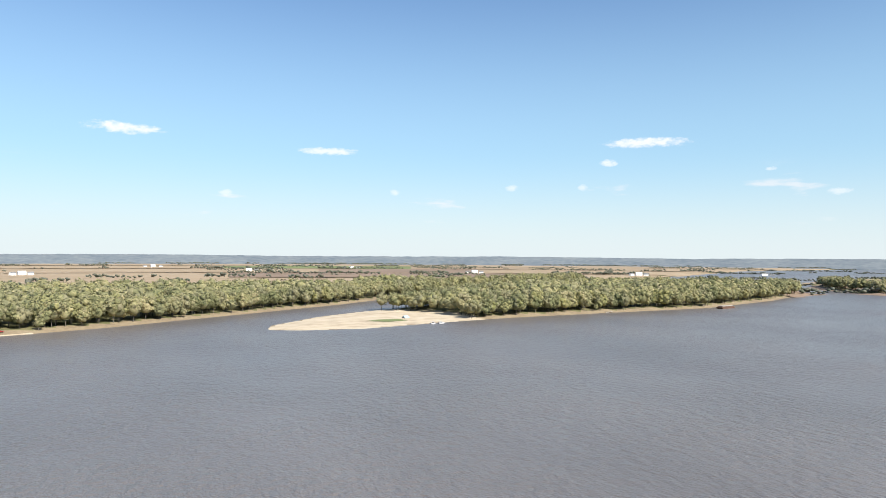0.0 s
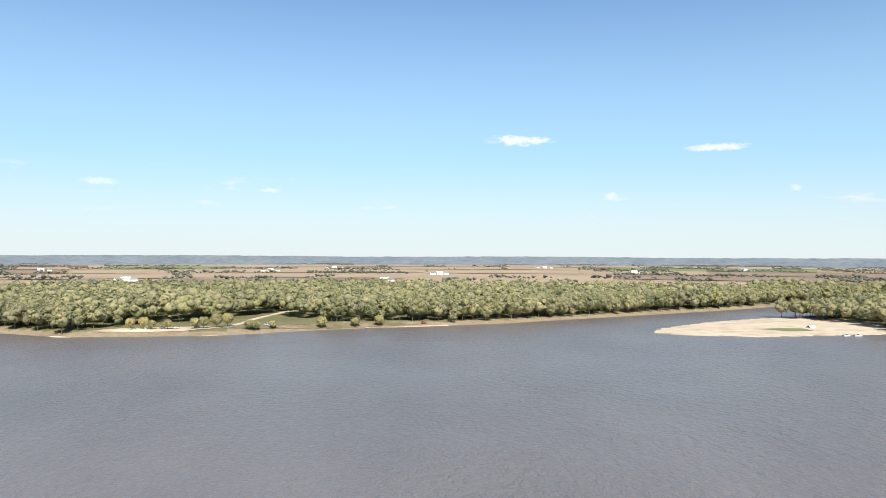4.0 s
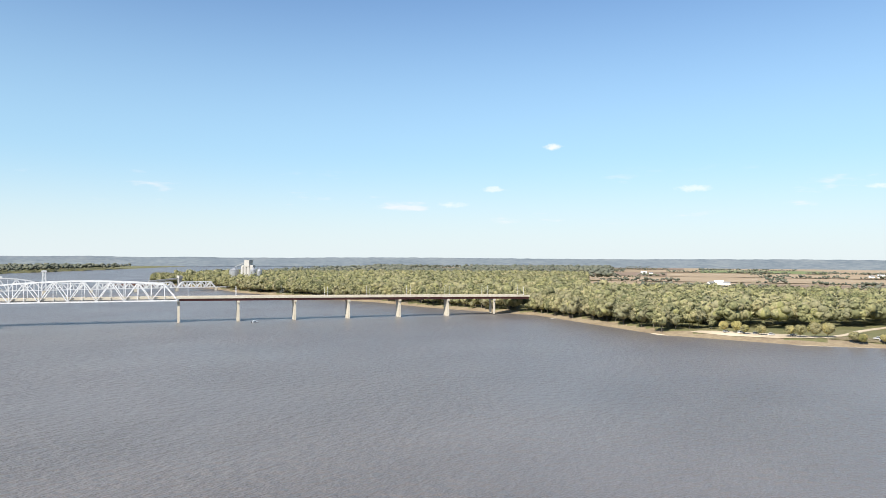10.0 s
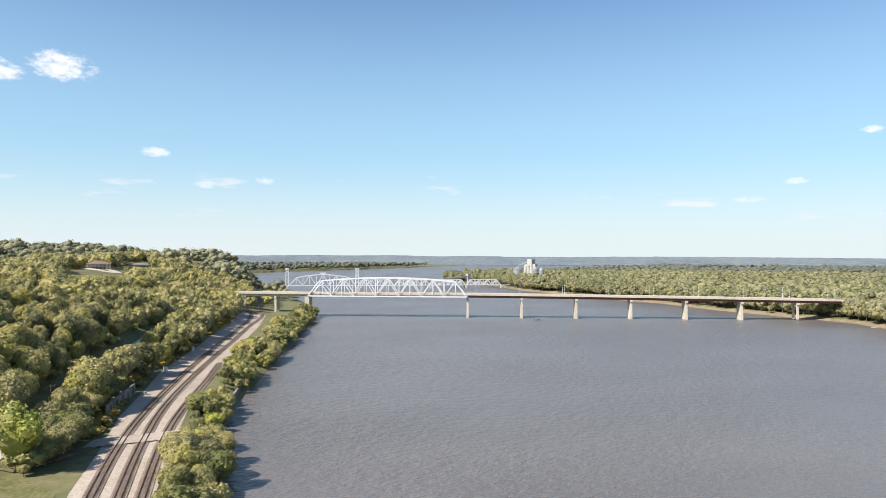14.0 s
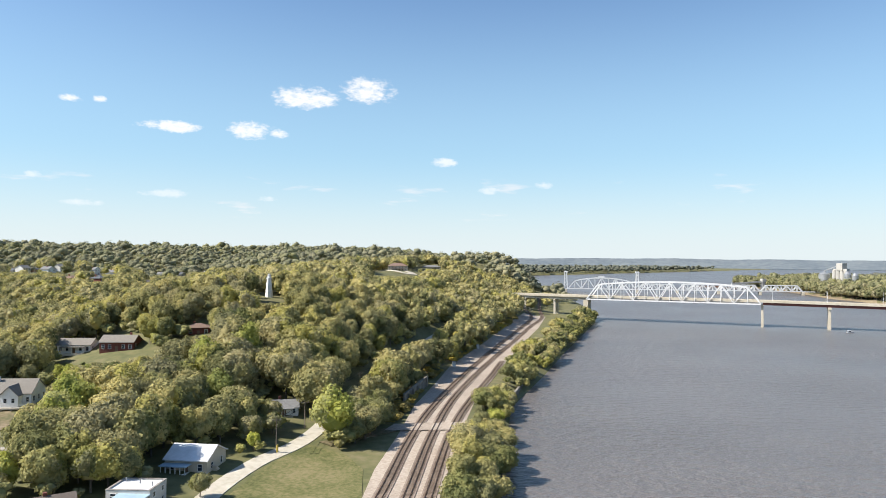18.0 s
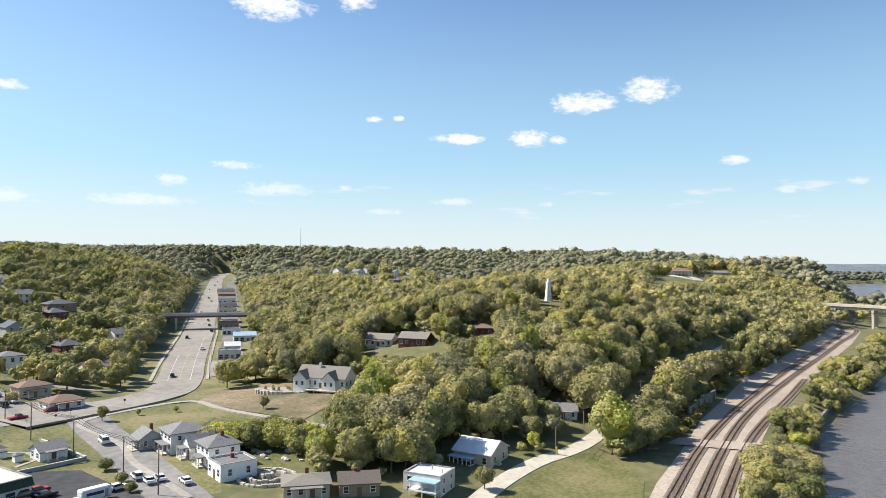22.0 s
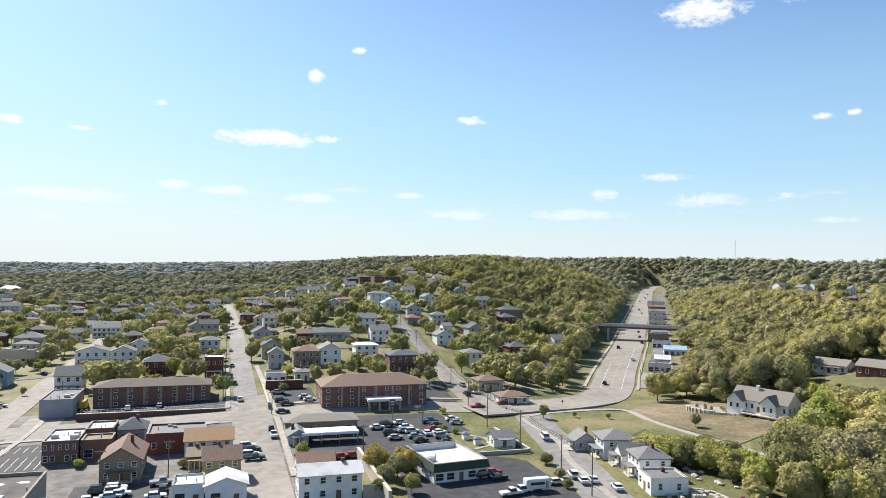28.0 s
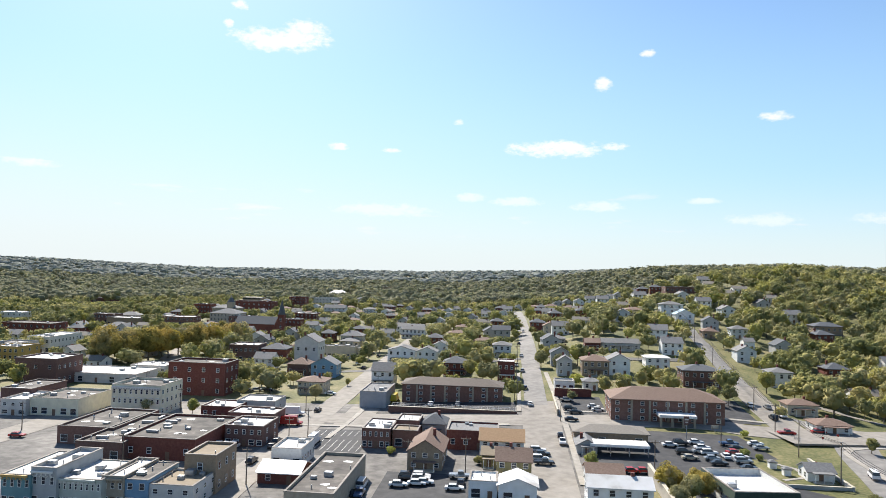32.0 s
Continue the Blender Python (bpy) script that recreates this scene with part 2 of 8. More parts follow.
M_DIRT = material("bare_dirt", [(0.12, 0.115, 0.05), (0.18, 0.15, 0.078), (0.24, 0.185, 0.115), (0.32, 0.25, 0.165)], scale=0.7, big=0.07, big_amount=0.7, bump=0.8)
M_ASPHALT = material("dark_asphalt", [(0.035, 0.036, 0.040), (0.055, 0.056, 0.060), (0.085, 0.085, 0.088)], scale=0.4, big=0.05)
M_ROAD = material("pale_concrete_road", [(0.225, 0.202, 0.174), (0.30, 0.274, 0.24), (0.37, 0.340, 0.30)], scale=0.35, big=0.04)
M_STREET = material("grey_street", [(0.19, 0.18, 0.17), (0.255, 0.242, 0.225), (0.33, 0.31, 0.29)], scale=0.4, big=0.05)
M_OLDSTREET = material("worn_asphalt_street", [(0.10, 0.096, 0.092), (0.145, 0.138, 0.13), (0.20, 0.19, 0.18)], scale=0.5, big=0.06)
M_YARD = material("patched_town_asphalt", [(0.10, 0.094, 0.088), (0.155, 0.145, 0.134), (0.20, 0.188, 0.174), (0.265, 0.25, 0.232)], scale=0.45, big=0.05, big_amount=0.7)
M_CONC = material("concrete", [(0.46, 0.41, 0.32), (0.58, 0.53, 0.43), (0.66, 0.61, 0.51)], scale=0.5, big=0.08)
M_STEEL = paint("white_steel", (0.78, 0.79, 0.80), rough=0.45)
M_REDSTEEL = paint("red_brown_steel", (0.20, 0.07, 0.055), rough=0.6)
M_RAIL = paint("rusty_rail", (0.16, 0.10, 0.07), rough=0.5, metal=0.6)
M_TIE = material("weathered_ties", [(0.22, 0.165, 0.125), (0.36, 0.285, 0.22)], scale=1.0)
M_POLE = material("weathered_pole", [(0.16, 0.13, 0.10), (0.24, 0.20, 0.16)], scale=2.0)


def leaves(name, stops, through_light=0.32, cell=0.105, bright=1.0, vary=1.0):
    """Foliage: matt leaves that let some sun through, a little different on every spray."""
    stops = [(r * 1.075, g * 0.985, b * 1.0) for r, g, b in stops]
    m = material(name, stops, scale=0.5, detail=3.0, rough=0.9, bump=0.5, bump_scale=1.1, lump=0.5, big=0.012, big_amount=0.35, per_island=0.16, spec=0.05, tone=1.66 * bright, per_cell=cell, vary=vary)
    t = m.node_tree
    b = t.nodes["Principled BSDF"]
    thin = t.nodes.new("ShaderNodeBsdfTranslucent")
    col = b.inputs["Base Color"].links[0].from_socket
    t.links.new(col, thin.inputs["Color"])
    both = t.nodes.new("ShaderNodeMixShader")
    both.inputs[0].default_value = through_light
    t.links.new(b.outputs[0], both.inputs[1])
    t.links.new(thin.outputs[0], both.inputs[2])
    t.links.new(both.outputs[0], t.nodes["Material Output"].inputs[0])
    return m


M_LEAF_IL = leaves("willow_and_cottonwood_leaves", [(0.079, 0.098, 0.049), (0.141, 0.155, 0.078), (0.198, 0.205, 0.103), (0.252, 0.240, 0.138)], bright=0.88, vary=0.55)
M_LEAF_HILL = leaves("early_autumn_leaves", [(0.095, 0.104, 0.046), (0.176, 0.178, 0.076), (0.246, 0.236, 0.100), (0.280, 0.266, 0.114)])
M_LEAF_TOWN = leaves("street_tree_leaves", [(0.080, 0.097, 0.039), (0.152, 0.163, 0.062), (0.214, 0.216, 0.085), (0.266, 0.250, 0.105)])
# greyer leaves for far trees: distance haze mixed into their colour
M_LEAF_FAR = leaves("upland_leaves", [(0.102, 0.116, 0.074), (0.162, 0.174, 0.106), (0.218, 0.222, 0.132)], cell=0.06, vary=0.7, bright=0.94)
# the farthest woods: blue air haze painted into a brighter leaf colour
M_LEAF_HAZE = leaves("blue_green_leaves", [(0.112, 0.136, 0.128), (0.150, 0.174, 0.158), (0.186, 0.206, 0.180)], cell=0.04, vary=0.5, bright=1.15)
M_LEAF_GOLD = leaves("golden_leaves", [(0.34, 0.26, 0.02), (0.50, 0.37, 0.03), (0.58, 0.44, 0.05)])
M_LEAF_RUST = leaves("rust_tinged_leaves", [(0.120, 0.112, 0.036), (0.205, 0.178, 0.050), (0.275, 0.222, 0.062)])
M_LEAF_LIME = leaves("bright_green_leaves", [(0.155, 0.180, 0.045), (0.225, 0.250, 0.062), (0.280, 0.295, 0.078)])
M_LEAF_HEDGE = leaves("hedge_leaves", [(0.055, 0.070, 0.055), (0.085, 0.100, 0.078), (0.12, 0.130, 0.10)], vary=0.5)
M_OLDCONC = material("stained_concrete", [(0.13, 0.12, 0.10), (0.22, 0.20, 0.165), (0.34, 0.31, 0.26)], scale=0.5, big=0.12, big_amount=0.6, squash=(1, 1, 0.3))
M_BARK = material("bark", [(0.10, 0.085, 0.065), (0.20, 0.17, 0.14)], scale=1.5)


def water_material():
    m = bpy.data.materials.new("muddy_river_water")
    m.use_nodes = True
    N = Nodes(m.node_tree)
    b = m.node_tree.nodes["Principled BSDF"]
    geo = N.add("ShaderNodeNewGeometry")
    mp = N.add("ShaderNodeMapping")
    N.put(mp.inputs[0], geo.outputs["Position"])
    mp.inputs["Rotation"].default_value = (0, 0, radians(25))
    mp.inputs["Scale"].default_value = (1.0, 0.55, 1.0)
    big = N.noise(mp.outputs[0], 0.012, 4.0)
    N.put(b.inputs["Base Color"], N.ramp(big, [(0.3, (0.106, 0.096, 0.091)), (0.7, (0.140, 0.127, 0.120))]))
    b.inputs["IOR"].default_value = 1.38
    N.put(b.inputs["Roughness"], N.math("ADD", 0.24, N.math("MULTIPLY", N.noise(geo.outputs["Position"], 0.006, 3.0), 0.14)))
    waves = N.math("ADD", N.math("MULTIPLY", N.noise(mp.outputs[0], 0.30, 3.0, 0.62), 3.4), N.math("MULTIPLY", N.noise(mp.outputs[0], 0.95, 2.0, 0.6), 0.9))
    gusts = N.smooth(N.noise(geo.outputs["Position"], 0.009, 3.0), 0.30, 0.66)
    h = N.math("MULTIPLY", waves, N.math("ADD", 0.55, N.math("MULTIPLY", gusts, 0.6)))
    bp = N.add("ShaderNodeBump")
    bp.inputs["Strength"].default_value, bp.inputs["Distance"].default_value = 0.85, 0.5
    N.put(bp.inputs["Height"], h)
    N.put(b.inputs["Normal"], bp.outputs[0])
    return m


M_WATER = water_material()


# ---------------------------------------------------------------- mesh helpers
def mesh_object(name, verts, faces, mat, parent=None, smooth=False):
    me = bpy.data.meshes.new(name)
    me.from_pydata(verts, [], faces)
    me.materials.append(mat)
    if smooth:
        me.shade_smooth()
    ob = new(name, me)
    if parent:
        ob.parent = parent
    return ob


def big_mesh(name, verts, tris, mats, mat_index=None, smooth=False, quads=False):
    """A mesh from numpy arrays."""
    k = 4 if quads else 3
    me = bpy.data.meshes.new(name)
    me.vertices.add(len(verts))
    me.vertices.foreach_set("co", np.ascontiguousarray(verts, dtype=np.float32).ravel())
    me.loops.add(len(tris) * k)
    me.loops.foreach_set("vertex_index", np.ascontiguousarray(tris, dtype=np.int32).ravel())
    me.polygons.add(len(tris))
    me.polygons.foreach_set("loop_start", np.arange(0, len(tris) * k, k, dtype=np.int32))
    for m in mats:
        me.materials.append(m)
    if mat_index is not None:
        me.polygons.foreach_set("material_index", np.asarray(mat_index, dtype=np.int32))
    me.polygons.foreach_set("use_smooth", np.full(len(tris), smooth, dtype=bool))
    me.update(calc_edges=True)
    return new(name, me)


def inside(poly, x, y):
    """Which of the points x, y lie in the polygon."""
    r = np.zeros(np.shape(x), bool)
    n = len(poly)
    for i in range(n):
        (x0, y0), (x1, y1) = poly[i], poly[(i + 1) % n]
        if y0 != y1:
            c = ((y0 > y) != (y1 > y)) & (x < (x1 - x0) * (y - y0) / (y1 - y0) + x0)
            r ^= c
    return r


def to_line(line, x, y, closed=False):
    """Distance to a polyline, and how far along it the nearest point lies."""
    best, along, s = np.full(np.shape(x), 1e9), np.zeros(np.shape(x)), 0.0
    pts = list(line) + ([line[0]] if closed else [])
    for (x0, y0), (x1, y1) in zip(pts, pts[1:]):
        dx, dy = x1 - x0, y1 - y0
        ll = math.hypot(dx, dy)
        t = np.clip(((x - x0) * dx + (y - y0) * dy) / ll ** 2, 0, 1)
        d = np.hypot(x - x0 - t * dx, y - y0 - t * dy)
        near = d < best
        best, along = np.where(near, d, best), np.where(near, s + t * ll, along)
        s += ll
    return best, along


def signed(poly, x, y):
    d, _ = to_line(poly, x, y, True)
    return np.where(inside(poly, x, y), d, -d)


def smoothstep(v, lo, hi):
    t = np.clip((v - lo) / (hi - lo), 0, 1)
    return t * t * (3 - 2 * t)


# ---------------------------------------------------------------- the plan
FAR_BANK = [(2600, 2200), (1500, 1560), (900, 1250), (600, 1080), (388, 915), (272, 815), (153, 729), (81, 678), (20, 633), (-34, 604),
            (-85, 583), (-133, 558), (-210, 507), (-309, 488), (-380, 512), (-422, 526), (-493, 550), (-572, 540), (-651, 531),
            (-761, 538), (-842, 521), (-963, 514), (-1096, 498), (-1249, 518), (-1451, 522), (-1570, 495), (-1690, 560),
            (-1900, 900), (-2700, 1800), (-3500, 2700), (-4700, 4300), (-4700, 4700), (4700, 4700), (4700, 2600)]
UPSTREAM = [(-2250, 60), (-2653, 402), (-3042, 727), (-3447, 1056), (-4700, 2000), (-4900, -500), (-2300, -900)]
ISLAND = [(128, 562), (150, 549), (200, 541), (271, 560), (366, 582), (518, 594), (654, 602), (860, 672), (1053, 762), (1150, 850),
          (1120, 960), (800, 1010), (560, 925), (430, 835), (345, 745), (261, 707), (198, 660), (140, 596)]
ISLAND_B = [(1181, 716), (1245, 850), (1500, 1080), (2600, 1500), (3800, 900), (2600, 500), (1700, 600)]
NEAR_BANK = [(4700, -160), (600, -60), (100, -26), (-60, -12), (-185, 2), (-280, 5), (-363, 24), (-440, 40), (-591, 74), (-660, 90),
             (-850, 108), (-1075, 100), (-1400, 50), (-2300, -120), (-4900, -400), (-4900, -4900), (4700, -4900)]
HIGHWAY = [(-130, -212), (-165, -211), (-193, -218), (-218, -237), (-251, -269), (-297, -312), (-344, -356), (-411, -421), (-501, -507), (-600, -602), (-717, -714), (-860, -850), (-1000, -970)]
RAIL_A = [(-60, -30), (-120, -28.5), (-164, -27), (-215, -26.5), (-265, -23.5), (-346, -14), (-441, 0), (-540, 16), (-640, 30), (-720, 22), (-820, -10), (-960, -60)]
RAIL_B = [(-60, -21), (-120, -21.2), (-165, -20.8), (-223, -20.2), (-283, -16.5), (-377, -4), (-470, 11), (-560, 25), (-650, 40), (-760, 44), (-1000, 60)]
RAIL_C = [(-60, -15.5), (-120, -16), (-166, -15.8), (-224, -14.6), (-268, -11), (-330, -3), (-377, 2.2)]
GU, GV = (-0.9796, 0.2011), (-0.2011, -0.9796)      # the town's grid: across and away


def town(u, v):
    return (u * GU[0] + v * GV[0], u * GU[1] + v * GV[1])


def bump_hill(x, y, cx, cy, turn, a, b, h):
    c, s = math.cos(radians(turn)), math.sin(radians(turn))
    p, q = (x - cx) * c + (y - cy) * s, -(x - cx) * s + (y - cy) * c
    return h * np.exp(-(p / a) ** 2 - (q / b) ** 2)


def wander(x, y, size):
    return np.sin(x / size * 1.3 + 1.7 * np.sin(y / size * 0.9)) * np.cos(y / size * 1.1 + 1.3 * np.sin(x / size * 0.7 + 1.0))


def ground(x, y):
    """Height of the land, of points or arrays."""
    x, y = np.asarray(x, float), np.asarray(y, float)
    near, far = signed(NEAR_BANK, x, y), signed(FAR_BANK, x, y)
    isl, islb, up = signed(ISLAND, x, y), signed(ISLAND_B, x, y), signed(UPSTREAM, x, y)
    r = np.hypot(x, y)
    rough = 0.35 * wander(x, y, 19.0) + 0.2 * wander(y, x, 7.0)
    z_far = np.minimum(far * 0.22, 3.0 + 0.4 * wander(x, y, 160.0)) + np.where(far > 14, rough * 0.5, 0)
    sandy = smoothstep(np.hypot(x - 190, y - 610), 190, 120)
    z_isl = np.minimum(isl * (0.22 - 0.19 * sandy), 3.0 - 1.8 * sandy)
    z_islb, z_up = np.minimum(islb * 0.25, 3.0), np.minimum(up * 0.25, 3.0)
    # the town's side
    u, v = x * GU[0] + y * GU[1], x * GV[0] + y * GV[1]
    base = 4.3 + 2.7 * smoothstep(near, 45, 120)
    hill = 0 * x
    d, along = to_line([(-335, -126), (-430, -122), (-600, -118), (-760, -105), (-900, -62), (-1010, -12)], x, y)
    hill = (32 + 0.0205 * along) * np.exp(-(d / (84 + 0.03 * along)) ** 2)
    hill = np.maximum(hill, bump_hill(x, y, -1000, -260, 10, 330, 200, 46))
    hill = np.maximum(hill, bump_hill(x, y, -400, -640, 50, 270, 170, 50))
    hill = np.maximum(hill, bump_hill(x, y, -640, -420, 40, 340, 110, 34))
    hill = hill + bump_hill(x, y, -150, -395, 60, 140, 70, 10)
    hill = hill + 6.0 * smoothstep(v, 420, 800) * smoothstep(u, -60, 40)
    turn = np.degrees(np.arctan2(-x, y)) % 360
    west = smoothstep(turn, 84, 100) * (1 - smoothstep(turn, 150, 176))
    hill = np.maximum(hill, (59 + 4 * smoothstep(turn, 122, 136)) * smoothstep(r, 850, 1500) * west) + 0 * r
    south = smoothstep(turn, 150, 176)
    hill = hill + south * (smoothstep(r, 1000, 2200) * (26 + 6 * np.exp(-((turn - 168) / 6) ** 2) + 22 * smoothstep(turn, 190, 210)))
    hill = hill + 3.0 * wander(x, y, 130.0) * smoothstep(r, 500, 900)
    z_near = base + hill * smoothstep(near, 34, 80)
    dh, sh = to_line(HIGHWAY, x, y)
    cut = np.exp(-(np.maximum(dh - 14, 0) / 26) ** 2) * smoothstep(sh, 20, 90)
    z_near = z_near * (1 - cut) + (7.0 + 0.021 * np.maximum(sh - 90, 0)) * cut
    z_near = z_near + rough * smoothstep(near, 90, 160) * smoothstep(hill, 3, 12)
    z_near = np.where(near < 16, np.minimum(near * 0.42, 4.3), z_near)
    z = np.maximum.reduce([z_near, z_far, z_isl, z_islb, z_up])
    z = np.maximum(z, -4.0)
    return z


def gz(x, y):
    return float(ground(np.array([x]), np.array([y]))[0])


# one sheet of land, fine near the camera and coarse towards the horizon
AZ = np.radians(np.concatenate([np.arange(-66, 212, 0.7), np.arange(212, 294, 4.0)]))
RAD = np.concatenate([[2.0, 30.0], np.geomspace(60, 4700, 290)])
aa, rr = np.meshgrid(AZ, RAD, indexing="ij")
gx, gy = -np.sin(aa) * rr, np.cos(aa) * rr
gzz = ground(gx.ravel(), gy.ravel())
na, nr = gx.shape
i, j = np.meshgrid(np.arange(na), np.arange(nr - 1), indexing="ij")
i2 = (i + 1) % na
land_quads = np.stack([i * nr + j, i2 * nr + j, i2 * nr + j + 1, i * nr + j + 1], -1).reshape(-1, 4)
mid = land_quads[:, [0, 2]]
mx, my = gx.ravel()[mid].mean(1), gy.ravel()[mid].mean(1)
mi = np.zeros(len(land_quads), int)
nb = signed(NEAR_BANK, mx, my)
fb = np.maximum(signed(FAR_BANK, mx, my), signed(ISLAND, mx, my))
mi[(fb > -60) & (fb < 12)] = 1
mi[inside(ISLAND, mx, my) & (np.hypot(mx - 190, my - 620) < 150)] = 2
mi[(nb > 0) & (nb < 8)] = 1
mi[(nb > 110)] = 3
mt = np.degrees(np.arctan2(-mx, my)) % 360
mi[(nb > 0) & (mt < 127)] = 0
mi[(nb > 60) & (np.hypot(mx, my) > 560)] = 0
mi[(signed(FAR_BANK, mx, my) > 200) & (np.hypot(mx, my) > 1060) & (mt > 296)] = 4
mi[(signed(FAR_BANK, mx, my) > 200) & (np.hypot(mx, my) > 1060) & (mt < 37)] = 4
mi[(signed(FAR_BANK, mx, my) > 200) & (np.hypot(mx, my) > 1900) & (mt < 60)] = 4
land = big_mesh("ground", np.stack([gx.ravel(), gy.ravel(), gzz], -1), land_quads, [M_FOREST, M_MUD, M_SAND, M_GRASS, M_FIELD], mi, smooth=True, quads=True)
tagged(land, "river valley ground with wooded banks, mud, sand and grass", "ground", kind="structure")

water = mesh_object("water", [(-4690, -4690, 0), (4690, -4690, 0), (4690, 4690, 0), (-4690, 4690, 0)], [(0, 1, 2, 3)], M_WATER)
tagged(water, "wide muddy brown river with small wind ripples", "river", kind="structure")


def resample(line, step):
    pts = [Vector((*p, 0)) for p in line]
    res = [pts[0]]
    # Catmull-Rom through the corners, so that roads bend gently
    for k in range(len(pts) - 1):
        p0, p1, p2, p3 = pts[max(k - 1, 0)], pts[k], pts[k + 1], pts[min(k + 2, len(pts) - 1)]
        n = max(1, int((p2 - p1).length / step))
        for q in range(1, n + 1):
            t = q / n
            res.append(0.5 * ((2 * p1) + (p2 - p0) * t + (2 * p0 - 5 * p1 + 4 * p2 - p3) * t ** 2 + (3 * p1 - p0 - 3 * p2 + p3) * t ** 3))
    return [(p.x, p.y) for p in res]


def offsets(line, d):
    """The line moved d metres to its left."""
    res = []
    for k in range(len(line)):
        (x0, y0), (x1, y1) = line[max(k - 1, 0)], line[min(k + 1, len(line) - 1)]
        ll = math.hypot(x1 - x0, y1 - y0) or 1
        res.append((line[k][0] - (y1 - y0) / ll * d, line[k][1] + (x1 - x0) / ll * d))
    return res


def strip(name, line, width, mat, lift=0.12, step=6.0, label="", category="road", across=3, shift=0.0, height=None, kind="structure", smoothz=False):
    """A band laid on the land along a line."""
    line = resample(line, step)
    cols = [offsets(line, shift + width * (k / across - 0.5)) for k in range(across + 1)]
    xs, ys = np.array([[p[0] for p in c] for c in cols]), np.array([[p[1] for p in c] for c in cols])
    zs = ground(xs.ravel(), ys.ravel()).reshape(xs.shape) + lift if height is None else np.full(xs.shape, height + lift)
    if smoothz:
        zs = np.tile(zs.max(0), (across + 1, 1))
    n = len(line)
    verts = np.stack([xs.ravel(), ys.ravel(), zs.ravel()], -1)
    quads = [(k * n + q, k * n + q + 1, (k + 1) * n + q + 1, (k + 1) * n + q) for k in range(across) for q in range(n - 1)]
    skirt = [(x, y, z - 0.6) for x, y, z in verts]
    m = len(verts)
    for k, flip in ((0, True), (across, False)):
        for q in range(n - 1):
            f = (k * n + q, k * n + q + 1, m + k * n + q + 1, m + k * n + q)
            quads.append(f if not flip else f[::-1])
    ob = mesh_object(name, [tuple(v) for v in verts] + skirt, [f[::-1] for f in quads], mat)
    if label:
        tagged(ob, label, category, kind=kind)
    return ob


def patch(name, poly, mat, lift=0.1, label="", category="ground", step=8.0, height=None):
    """A surface laid on the land inside an outline."""
    bm = bmesh.new()
    vs = [bm.verts.new((x, y, 0)) for x, y in poly]
    bm.faces.new(vs)
    xs, ys = [p[0] for p in poly], [p[1] for p in poly]
    for axis, lo, hi in ((0, min(xs), max(xs)), (1, min(ys), max(ys))):
        n = int((hi - lo) / step)
        for q in range(1, min(n, 90)):
            co = [0, 0, 0]
            no = [0, 0, 0]
            co[axis], no[axis] = lo + (hi - lo) * q / min(n, 90), 1
            bmesh.ops.bisect_plane(bm, geom=bm.verts[:] + bm.edges[:] + bm.faces[:], plane_co=co, plane_no=no)
    x, y = np.array([v.co.x for v in bm.verts]), np.array([v.co.y for v in bm.verts])
    z = ground(x, y) + lift if height is None else np.full(len(x), height)
    for v, q in zip(bm.verts, z):
        v.co.z = q
    bmesh.ops.recalc_face_normals(bm, faces=bm.faces)
    if bm.faces[:] and sum(f.normal.z for f in bm.faces) < 0:
        bmesh.ops.reverse_faces(bm, faces=bm.faces)
    me = bpy.data.meshes.new(name)
    bm.to_mesh(me)
    bm.free()
    me.materials.append(mat)
    ob = new(name, me)
    tagged(ob, label, category, kind="structure")
    return ob


# ---------------------------------------------------------------- building helpers
def part(name, bm, mat, parent, label=""):
    """One mesh object under a thing or a part."""
    me = bpy.data.meshes.new(name)
    bm.to_mesh(me)
    bm.free()
    me.materials.append(mat)
    ob = new(name, me)
    ob.parent = parent
    if label:
        tagged(ob, label)
    return ob


def box_bm(x0, x1, y0, y1, z0, z1, bevel=0.0):
    bm = bmesh.new()
    bmesh.ops.create_cube(bm, size=1.0, matrix=Matrix.Translation(((x0 + x1) / 2, (y0 + y1) / 2, (z0 + z1) / 2)) @ Matrix.Diagonal((x1 - x0, y1 - y0, z1 - z0, 1)))
    if bevel:
        bmesh.ops.bevel(bm, geom=bm.edges[:], offset=bevel, segments=1, affect="EDGES")
    return bm


def add_box(bm, x0, x1, y0, y1, z0, z1):
    bmesh.ops.create_cube(bm, size=1.0, matrix=Matrix.Translation(((x0 + x1) / 2, (y0 + y1) / 2, (z0 + z1) / 2)) @ Matrix.Diagonal((x1 - x0, y1 - y0, z1 - z0, 1)))
    return bm


def beam_bm(a, b, w, h=None, bm=None):
    """A straight bar from a to b."""
    a, b = Vector(a), Vector(b)
    bm = bm or bmesh.new()
    h = h or w
    m = Matrix.Translation((a + b) / 2) @ (b - a).to_track_quat("Z", "Y").to_matrix().to_4x4() @ Matrix.Diagonal((w, h, (b - a).length, 1))
    bmesh.ops.create_cube(bm, size=1.0, matrix=m)
    return bm


def tube_bm(a, b, r0, r1, n=8, bm=None):
    a, b = Vector(a), Vector(b)
    bm = bm or bmesh.new()
    m = Matrix.Translation((a + b) / 2) @ (b - a).to_track_quat("Z", "Y").to_matrix().to_4x4()
    bmesh.ops.create_cone(bm, cap_ends=True, segments=n, radius1=r0, radius2=r1, depth=(b - a).length, matrix=m)
    return bm


